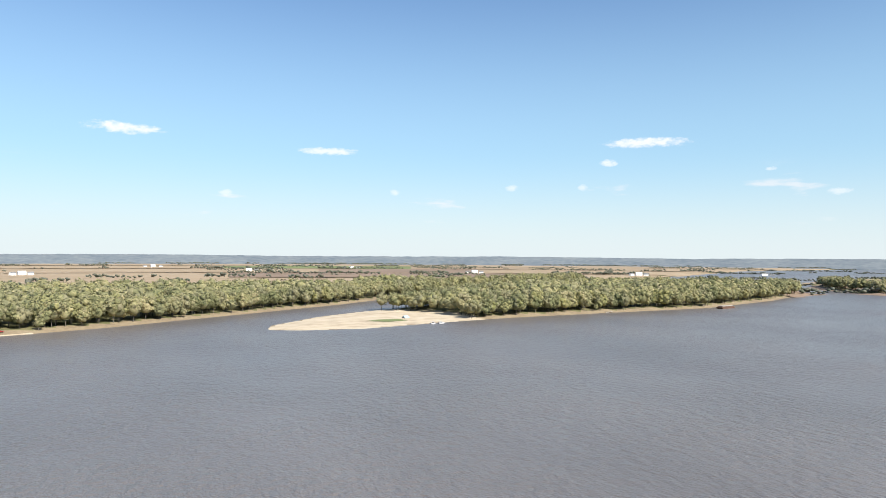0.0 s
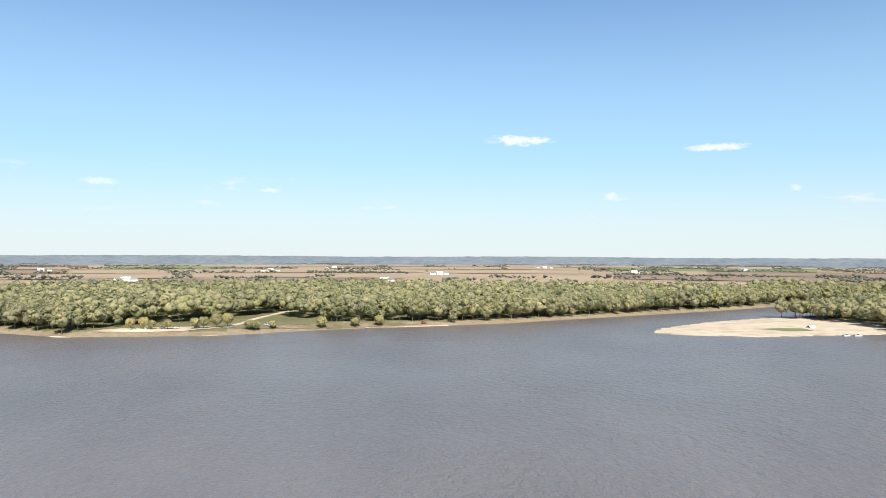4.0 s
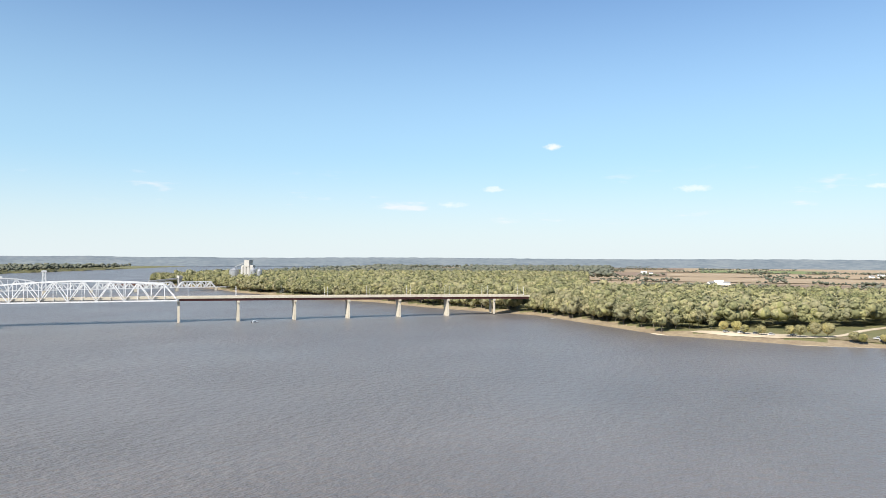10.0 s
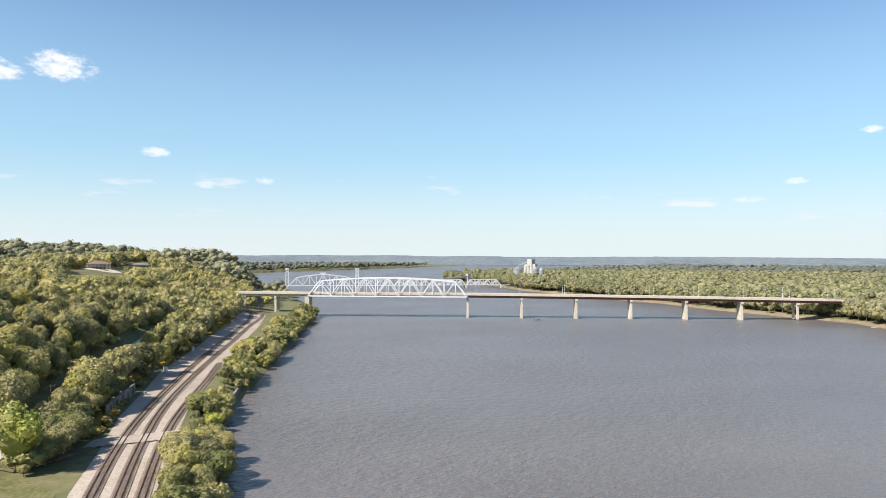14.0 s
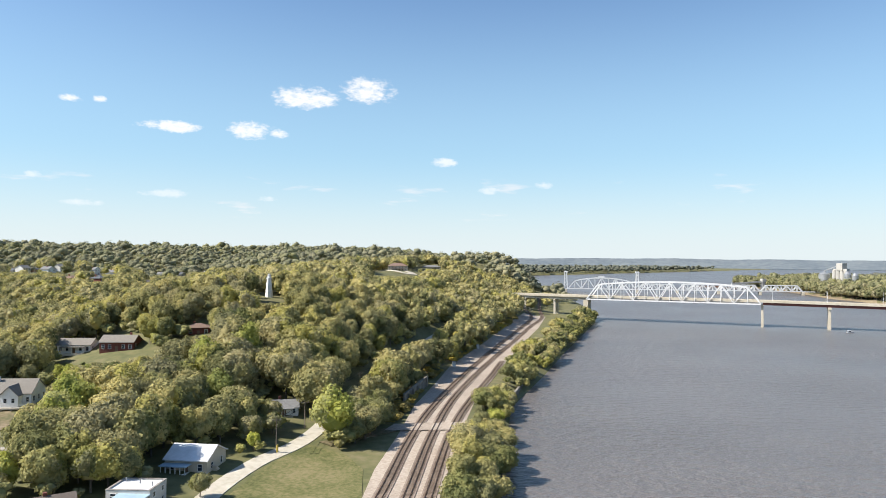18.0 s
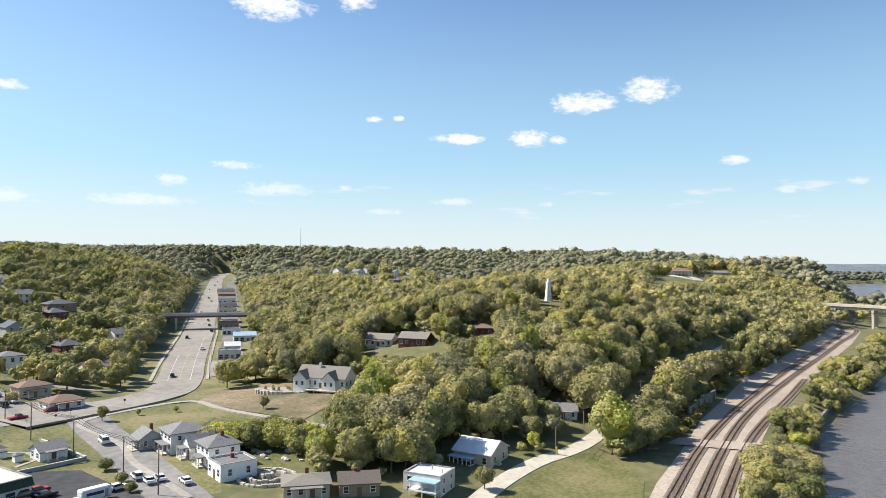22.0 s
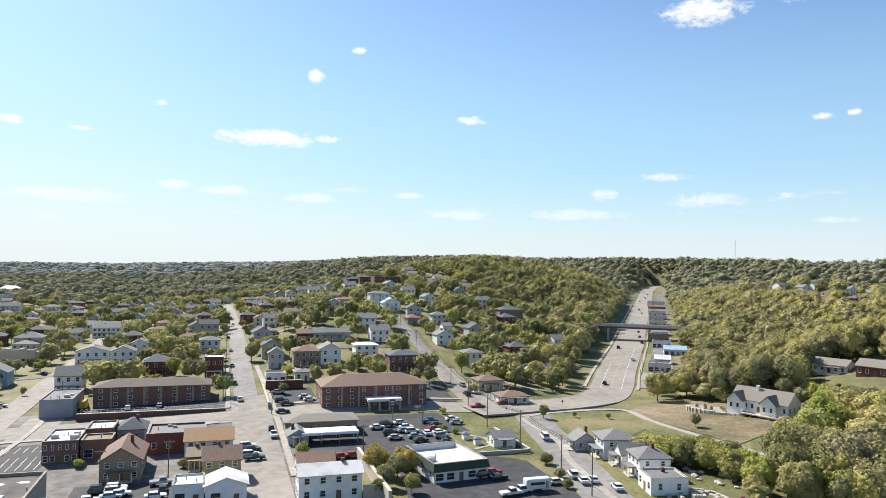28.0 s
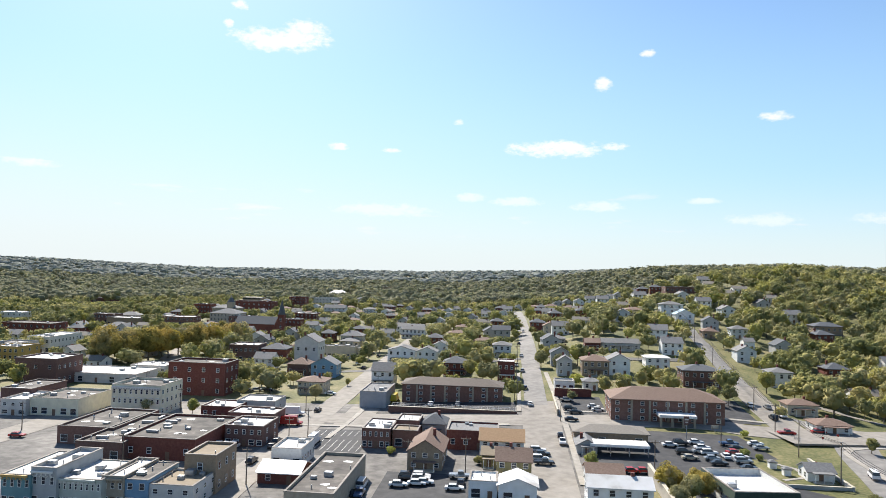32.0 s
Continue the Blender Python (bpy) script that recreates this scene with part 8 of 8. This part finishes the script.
def keep_far(x, y):
    f, r, h = far_side(x, y), np.hypot(x, y), heading_of(x, y)
    f = np.maximum(f, signed(UPSTREAM, x, y))
    return (f > 12) & (h > 36) & (h < 90) & (r >= 1900) & (r < 3600) & ((wander(x, y, 260.0) > -0.55) | (f < 90))


x, y, rng = scatter(21, -1600, 1500, 480, 1500, 9.4, keep_front)
hh = rng.uniform(14, 24, len(x)) * np.where(rng.uniform(size=len(x)) < 0.12, 0.6, 1.0)
woods("riverside_woods", x, y, hh, DISTANT, M_LEAF_IL, "dense green cottonwood and willow woods along the far shore", squash=1.0)
x, y, rng = scatter(22, -1900, 1500, 480, 1900, 15.0, keep_back)
woods("flood_plain_woods", x, y, rng.uniform(16, 25, len(x)), protos(14, 12, 4, 64, 0.062, trunk=False, core=0.78, foot=(0.05, 0.2)), M_LEAF_IL, "green flood plain woods behind the shore", squash=1.15)
x, y, rng = scatter(23, -3600, -200, -300, 3400, 30, keep_far)
woods("distant_woods", x, y, rng.uniform(16, 24, len(x)), REMOTE, M_LEAF_HEDGE, "distant green woods up the river", squash=1.7)
# hedgerows between the fields
xs, ys = [], []
rng = np.random.default_rng(31)
for a, e, j0, j1 in FIELD_ROWS:
    for k in range(rng.integers(3, 7)):
        lo = rng.uniform(a, e)
        hi = min(e, lo + rng.choice([rng.uniform(0.3, 2), rng.uniform(2, 9)]))
        n = int(radians(hi - lo) * j1 / 11) + 1
        t = np.radians(np.linspace(lo, hi, n) + rng.normal(size=n) * 0.02)
        r = rng.choice([j1, j1, j0 + (j1 - j0) * rng.uniform(0.2, 0.9)]) + rng.normal(size=n) * rng.choice([5, 5, 14]) + 6
        xs.append(-np.sin(t) * r), ys.append(np.cos(t) * r)
xs, ys = np.concatenate(xs), np.concatenate(ys)
woods("hedgerows", xs, ys, rng.uniform(7, 14, len(xs)), REMOTE, M_LEAF_HEDGE, "dark hedgerows and shelter belts between fields", squash=1.5)

# far bluffs that close the valley
n = 420
az = np.radians(np.linspace(-66, 100, n))
top = np.array([EYE_H - 5.0 + 2.5 * math.sin(k * 0.09) + 4.0 * noise.noise((k * 0.11, 3.0, 0.0)) + 3.0 * noise.noise((k * 0.6, 8.0, 0.0)) for k in range(n)])
verts, faces = [], []
for r, frac in ((4300, 0.0), (4460, 0.55), (4600, 1.0)):
    verts += [(-math.sin(a) * r, math.cos(a) * r, 2 + (t - 2) * frac) for a, t in zip(az, top)]
faces = [(b * n + k, b * n + k + 1, (b + 1) * n + k + 1, (b + 1) * n + k) for b in range(2) for k in range(n - 1)]
# the blue haze of distance is put into the bluffs' base colour
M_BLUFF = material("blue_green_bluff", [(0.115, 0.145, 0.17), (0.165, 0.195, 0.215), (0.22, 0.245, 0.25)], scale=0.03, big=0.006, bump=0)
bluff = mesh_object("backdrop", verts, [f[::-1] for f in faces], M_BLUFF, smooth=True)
tagged(bluff, "low wooded bluffs on the horizon painted in blue-green haze", "distant hills", kind="structure")


# ---------------------------------------------------------------- more houses in the trees
def house_proto(w, d, h, wall, roof, rtype, rise, floors, bays):
    return raise_building("house", 0, 0, 0, w, d, h, wall, roof, rtype, rise, floors, bays, 1, side=1, porch=False, chimney=True, base=-100, group="houses among the trees")


mark, mark2 = len(CLEAR), len(BUILT)
HOUSES = [house_proto(10, 9, 5.8, "whitewood", "greyroof", "gable", 2.6, 2, 3), house_proto(9, 10, 5.6, "greywood", "slateroof", "gablev", 2.6, 2, 2), house_proto(12, 9, 3.6, "tanwood", "brownroof", "hip", 2.0, 1, 3),
          house_proto(10, 10, 6.0, "redbrick", "slateroof", "hip", 2.6, 2, 3), house_proto(11, 8, 3.4, "whitewood", "brownflat", "gable", 2.0, 1, 3), house_proto(9, 9, 5.6, "bluewhite", "greyroof", "gablev", 2.4, 2, 2)]
del CLEAR[mark:], BUILT[mark2:]
spots = []
rng = np.random.default_rng(77)
tries = 0
fresh = list(HOUSES)
while len(spots) < 172 and tries < 9000:
    tries += 1
    if len(spots) < 154:
        u, v = rng.uniform(-330, 190), rng.uniform(300, 900)
        x, y = town(u, v)
    else:
        a, r = math.radians(rng.uniform(113, 128)), rng.uniform(560, 1150)
        x, y = -math.sin(a) * r, math.cos(a) * r
    r = math.hypot(x, y)
    a = math.degrees(math.atan2(-x, y)) % 360
    if not (112 < a < 207) or any(math.hypot(x - q[0], y - q[1]) < q[2] + 11 for q in BUILT) or to_line(HIGHWAY, np.array([x]), np.array([y]))[0][0] < 34 or any(math.hypot(x - q[0], y - q[1]) < 24 for q in spots):
        continue
    if any(to_line(c[1], np.array([x]), np.array([y]))[0][0] < c[2] + 4 for c in CLEAR if c[0] == "line"):
        continue
    k = int(rng.integers(6))
    m = pose(x, y, gz(x, y) - 0.2, 0, 0, (GRID_TURN if v > 0 else a) + rng.choice([0, 0, 0, 6, -8]))
    if fresh:
        fresh.pop(0).matrix_basis = m
    else:
        copy_thing(HOUSES[k], m)
    spots.append((x, y))
    SIGHT.append((a, math.degrees(2.8 / r), r - 5, gz(x, y) + 3.9))
    CLEAR.append(("disc", x, y, 8.0))
    CLEAR.append(("disc", x - x / r * 12, y - y / r * 12, 3.5))

# ---------------------------------------------------------------- single trees
def tree_proto(seed, leaf, label, lobes=13, sprays=2100, width=None, base=0.12, spray=0.031):
    rng = np.random.default_rng(seed)
    t = thing("tree", 0, 0, -200, 0, label, "tree", "single trees")
    v, f = crown_arrays(rng, lobes, sprays, width=width or rng.uniform(0.75, 0.95), base=base, spray=spray, core=0.7, fine=True)
    crown = big_mesh("crown", v, f, [leaf], smooth=True)
    crown.parent = t
    bm = tube_bm((0, 0, -0.04), (0.01, 0, 0.34), 0.026, 0.015, 7)
    for k in range(5):
        a = k * 1.257 + rng.uniform(-0.4, 0.4)
        z = rng.uniform(0.2, 0.34)
        tube_bm((0, 0, z), (math.cos(a) * 0.2, math.sin(a) * 0.2, z + rng.uniform(0.15, 0.3)), 0.011, 0.004, 5, bm)
    trunk = part("trunk", bm, M_BARK, t)
    return t


TREES = {"green": [tree_proto(1, M_LEAF_TOWN, "leafy green broadleaf tree"), tree_proto(2, M_LEAF_TOWN, "leafy green broadleaf tree"), tree_proto(3, M_LEAF_TOWN, "leafy green broadleaf tree", 10, 1600)],
         "hill": [tree_proto(4, M_LEAF_HILL, "olive green early autumn tree"), tree_proto(5, M_LEAF_HILL, "olive green early autumn tree"), tree_proto(6, M_LEAF_HILL, "olive green early autumn tree", 11, 1700, 0.98)],
         "lime": [tree_proto(7, M_LEAF_LIME, "bright yellow-green young tree"), tree_proto(8, M_LEAF_LIME, "bright yellow-green young tree", 9, 1400)],
         "gold": [tree_proto(9, M_LEAF_GOLD, "golden yellow autumn tree")], "rust": [tree_proto(10, M_LEAF_RUST, "autumn tree with rust-tinged leaves"), tree_proto(14, M_LEAF_RUST, "autumn tree with rust-tinged leaves", 11, 1700, 0.98)],
         "bush": [tree_proto(12, M_LEAF_TOWN, "low rounded green bush", 9, 1200, 1.3, 0.0, 0.045), tree_proto(13, M_LEAF_LIME, "low rounded yellow-green bush", 9, 1200, 1.3, 0.0, 0.045)],
         "cone": [tree_proto(15, M_LEAF_TOWN, "neat narrow green park tree", 9, 1500, 0.6, 0.1)]}
tree_rng = random.Random(17)
placed, FIRST_SIZE = set(), {}


def tree(x, y, h, kind="green", wide=1.0, z=None):
    o = tree_rng.choice(TREES[kind])
    w = h * wide
    m = pose(x, y, (gz(x, y) if z is None else z) - 0.02 * h, 0, 0, tree_rng.uniform(0, 360))
    if o.name not in placed:
        placed.add(o.name)
        o.matrix_basis = m @ Matrix.Diagonal((w, w, h, 1))
        FIRST_SIZE[o.name] = (w, h)
    else:
        w0, h0 = FIRST_SIZE[o.name]
        copy_thing(o, m @ Matrix.Diagonal((w / w0, w / w0, h / h0, 1)))


# trees that stand by themselves in the park, the streets and the gardens
tree(-148.5, -194.4, 5.6, "cone", 1.1)
tree(-185.9, -162.2, 5.0, "green")
for x, y, h, k in ((-228.8, -210.1, 12, "green"), (-230.4, -205.5, 13, "green"), (-226, -216, 9, "hill"), (-196, -246, 10.5, "green"), (-203, -252, 12, "green"), (-188, -240, 9, "green"), (-160, -192, 2.4, "lime"), (-170, -186, 2.2, "lime"),
                   (-141.1, -141.5, 6.8, "bush"), (-145, -139, 7.3, "bush"), (-147, -133, 7.9, "bush"), (-150, -127, 7.3, "bush"), (-152, -122, 7.3, "bush"), (-155, -130, 7.3, "bush"), (-151, -138, 6.3, "bush"), (-159, -122, 6.3, "bush"),
                   (-143, -136, 6.3, "bush"), (-148, -145, 6.3, "bush"), (-152, -144, 5.8, "bush"), (-155, -139, 6.3, "bush"), (-158, -135, 6.8, "bush"), (-161, -129, 6.3, "bush"), (-145, -146, 5.2, "bush"), (-157, -143, 5.2, "bush"), (-162, -138, 5.8, "bush"), (-149, -118, 5.2, "bush"), (-165, -131, 5.2, "bush"), (-72, -162, 7.5, "rust"), (-75, -156, 7.0, "green"), (-70, -152, 6, "green"), (-79, -158, 6.5, "rust"), (-74, -146, 5, "green"), (-80, -164, 5.5, "rust"), (-59.4, -181.6, 5.0, "lime"), (-66, -147, 4.5, "green")):
    tree(x, y, h, k)
for u, v, h, k in ((-109.9, 236.4, 6.0, "lime"), (-112, 288, 11, "green"), (-101, 290, 10, "green"), (-107, 296, 10, "green"), (-75, 268, 7, "green"), (-29, 390, 6.5, "gold"), (-207, 344, 18, "rust"), (-200, 352, 18, "rust"), (-194, 362, 19, "rust"), (-214, 356, 18, "rust"), (-222, 368, 18, "rust"), (-212, 378, 17, "hill"), (-190, 388, 17, "hill"), (-176, 412, 18, "rust"), (-204, 394, 18, "rust"), (-168, 424, 17, "hill"), (-188, 372, 18, "rust"), (-180, 385, 18, "rust"),
                   (-172, 396, 18, "rust"), (-166, 404, 18, "rust"), (-196, 380, 12, "green"), (-184, 398, 18, "rust"), (-160, 412, 12, "green"), (-205, 366, 12, "rust"), (-124, 233, 7, "green"), (-18, 316, 9, "green"), (-70, 300, 4, "cone"), (-45, 302, 6, "green"), (-40, 306, 6, "green"),
                   (22, 320, 9, "green"), (24, 340, 10, "green"), (14, 332, 9, "green"), (27, 296, 5, "bush"), (38, 298, 4, "bush"), (48, 300, 4, "bush"), (58, 304, 4, "bush"), (66, 308, 5, "bush"), (104, 300, 10, "green"), (112, 292, 9, "green"), (124, 285, 10, "green"), (128, 300, 11, "green"), (136, 290, 11, "green"),
                   (120, 276, 8, "green"), (96, 262, 4, "bush"), (67, 210, 2.5, "bush"), (70, 207, 2.0, "bush"), (74, 232, 2.4, "bush"), (48, 188, 2.0, "bush"), (-33, 196, 2.4, "bush"), (-5, 192, 3.0, "bush"), (-8, 190, 2.5, "bush"), (84, 172, 3.2, "bush"), (82, 160, 2.6, "bush"), (80, 152, 2.4, "bush"), (45, 167, 2.0, "bush")):
    tree(*town(u, v), h, k)
# trees round the cottages below the bluff
for x, y, h, k in ((-151, -104, 13, "hill"), (-146, -98, 12, "green"), (-155, -96, 14, "hill"), (-158, -88, 13, "hill"), (-150, -90, 12, "green"), (-162, -100, 15, "hill"), (-144, -107, 10, "lime"), (-153, -84, 10, "hill"), (-166, -92, 15, "green"), (-160, -110, 15, "hill"), (-168, -106, 15, "hill"), (-186, -82, 12, "hill"), (-191, -77, 11, "green"), (-197, -80, 13, "hill"), (-203, -75, 11, "green"), (-209, -79, 13, "hill"), (-184, -90, 13, "green"), (-195, -70, 8, "hill"), (-206, -67, 7, "green"), (-214, -70, 8, "hill")):
    tree(x, y, h, k)
# trees of the park on the far shore
for x, y, h in ((-272, 518, 9), (-262, 518, 10), (-254, 515, 8), (-243, 518, 8), (-224, 523, 9), (-218, 525, 10), (-211, 533, 12), (-205, 540, 12), (-185, 533, 9), (-180, 534, 8), (-170, 544, 7), (-135, 562, 10), (-110, 574, 9), (-92, 584, 10)):
    tree(x, y, h, "hill", 1.0)
# scrub on the near river bank, and the nearest trees of the bluff
def keep_bank(x, y):
    n = signed(NEAR_BANK, x, y)
    edge = 17 + 3 * np.sin(x / 23.0)
    clump = np.sin(x / 11.0 + 0.6) + 0.6 * np.sin(x / 4.7)
    return (n > 0.5) & (n < edge) & (x < -150) & (x > -690) & free(x, y) & ((clump > -0.75) | (x > -215) | (x < -420))


x, y, rng = scatter(43, -700, -140, -20, 120, 4.6, keep_bank)
hh = rng.uniform(3.6, 7.0, len(x)) + 1.8 * np.sin(x / 11.0 + 0.6) + np.where(x > -240, 2.2, 0.0)
single = (x > -262) & (rng.uniform(size=len(x)) < 0.85)
for px, py, h in list(zip(x[single], y[single], hh[single]))[:110]:
    tree(px, py, h, tree_rng.choice(["green", "green", "hill", "hill", "hill", "bush"]), 1.15)
rest = x <= -262
woods("bank_woods", x[rest], y[rest], hh[rest] * 1.15, MIDDLE, M_LEAF_TOWN, "green trees and scrub on the river bank beside the railway", squash=1.15)
for px, py, h in ((-206, -42, 7), (-211, -40, 8.5), (-216, -39, 9.5), (-222, -38.5, 10), (-228, -38.5, 9.5), (-212, -46, 8), (-219, -45, 9.5), (-226, -45, 10), (-234, -42, 9), (-240, -42, 9.5), (-203, -47, 5), (-247, -41, 9), (-254, -42, 9.5), (-262, -40, 9), (-270, -40, 9), (-278, -39, 9), (-198, -45, 3.5), (-232, -48, 9), (-286, -37, 8), (-294, -36, 8), (-302, -35, 7)):
    tree(px, py, h, tree_rng.choice(["green", "green", "hill"]), 1.1)
# low scrub between the lane and the tracks
rng = np.random.default_rng(61)
x = rng.uniform(-600, -232, 420)
lo = np.interp(-x, [232, 310, 350, 450, 560, 600], [-37, -34, -28, -12, 6, 12])
y = lo + rng.uniform(-2.0, 4.2, len(x))
keep = np.sin(x / 9.0) + 0.8 * np.sin(x / 23.0) > -0.55
woods("trackside_scrub", x[keep], y[keep], rng.uniform(0.8, 3.0, len(x))[keep], protos(62, 8, 3, 110, 0.09, trunk=False, core=0.8), M_LEAF_RUST, "low yellowing scrub and weeds beside the railway", squash=1.7)


def keep_hill(x, y):
    n, r, h = signed(NEAR_BANK, x, y), np.hypot(x, y), heading_of(x, y)
    ok = (n > 46) & (h > 82.5) & (r > 150) & (r < 850) & ((h < 127) | ((h < 134) & (r > 300)) | ((h < 142) & (to_line(HIGHWAY, x, y)[1] > 60) & (to_line(HIGHWAY, x, y)[0] < 60)))
    return ok & free(x, y)


x, y, rng = scatter(41, -860, -130, -640, 60, 8.8, keep_hill)
r = np.hypot(x, y)
hh = rng.uniform(10.5, 16.5, len(x)) * np.where(rng.uniform(size=len(x)) < 0.15, 0.7, 1.0) * np.where(r < 300, 1.14, 1.0)
hh = allowed(x, y, hh)
keep = hh > 4.0
x, y, r, hh = x[keep], y[keep], r[keep], hh[keep]
order = np.argsort(r)
near = order[:120]
for k in near:
    tree(x[k], y[k], min(hh[k], 18.0), tree_rng.choice(["hill", "hill", "hill", "hill", "green", "green", "lime"]))
rest = order[120:]
front, rear = rest[r[rest] < 400], rest[r[rest] >= 400]
woods("bluff_woods", x[front], y[front], hh[front], protos(11, 10, 12, 1250, 0.032, core=0.7, fine=True), M_LEAF_HILL, "yellow-green early autumn woods covering the bluff", seed=3, squash=1.0)
woods("hilltop_woods", x[rear], y[rear], hh[rear], protos(19, 12, 7, 240, 0.042, core=0.75), M_LEAF_HILL, "olive and green autumn woods on the hilltop", seed=4, squash=1.02)


def keep_under(x, y):
    return keep_hill(x, y) & (np.hypot(x, y) < 470)


x, y, rng = scatter(47, -470, -130, -400, 40, 6.6, keep_under)
hh = allowed(x, y, rng.uniform(3.0, 7.0, len(x)))
keep = hh > 1.5
woods("bluff_undergrowth", x[keep], y[keep], hh[keep], protos(48, 8, 4, 90, 0.075, trunk=False, core=0.85), M_LEAF_TOWN, "dense green undergrowth between the trees of the bluff", squash=1.25)


def keep_plateau(x, y):
    n, r, h = signed(NEAR_BANK, x, y), np.hypot(x, y), heading_of(x, y)
    return (n > 20) & (h > 82.5) & (h < 134) & (r >= 850) & (r < 1750) & free(x, y)


x, y, rng = scatter(42, -1750, -200, -1300, 120, 16.5, keep_plateau)
hh = allowed(x, y, rng.uniform(10, 15, len(x)) * np.where(rng.uniform(size=len(x)) < 0.07, 1.5, 1.0))
keep = hh > 3.0
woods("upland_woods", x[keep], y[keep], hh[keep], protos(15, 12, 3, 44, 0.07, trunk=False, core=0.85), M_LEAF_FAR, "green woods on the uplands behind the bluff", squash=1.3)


def keep_town(x, y):
    r, h = np.hypot(x, y), heading_of(x, y)
    v = x * GV[0] + y * GV[1]
    u = x * GU[0] + y * GU[1]
    gaps = np.where(u < -90, -0.62, np.where(v < 480, -0.85, -0.97))
    return (h > 130) & (h < 209) & (v > 268) & (r < 950) & free(x, y) & (wander(x, y, 21.0) > gaps) & ((h > 141) | (r > 520) | (to_line(HIGHWAY, x, y)[0] < 80))


x, y, rng = scatter(44, -950, 620, -1000, -180, 10.4, keep_town)
hh = allowed(x, y, rng.uniform(7.5, 14.5, len(x)))
keep = hh > 3.5
x, y, hh = x[keep], y[keep], hh[keep]
woods("town_trees", x, y, hh, protos(16, 12, 6, 160, 0.050, core=0.75), M_LEAF_TOWN, "green trees among the houses of the town", squash=1.05)


def keep_hills(x, y):
    r, h = np.hypot(x, y), heading_of(x, y)
    return (h > 130) & (h < 209) & (r >= 950) & (r < 1550) & free(x, y)


def keep_rise(x, y):
    r, h = np.hypot(x, y), heading_of(x, y)
    return (h > 130) & (h < 209) & (r >= 1550) & (r < 3000) & free(x, y)


x, y, rng = scatter(45, -1300, 800, -1550, -300, 15, keep_hills)
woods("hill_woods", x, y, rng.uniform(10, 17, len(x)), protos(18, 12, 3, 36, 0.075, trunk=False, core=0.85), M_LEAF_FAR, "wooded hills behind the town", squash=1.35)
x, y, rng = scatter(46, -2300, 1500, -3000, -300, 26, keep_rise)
woods("distant_hill_woods", x, y, rng.uniform(11, 18, len(x)), protos(20, 10, 2, 14, 0.10, trunk=False, core=0.95), M_LEAF_HAZE, "distant wooded hills behind the town", squash=2.0)
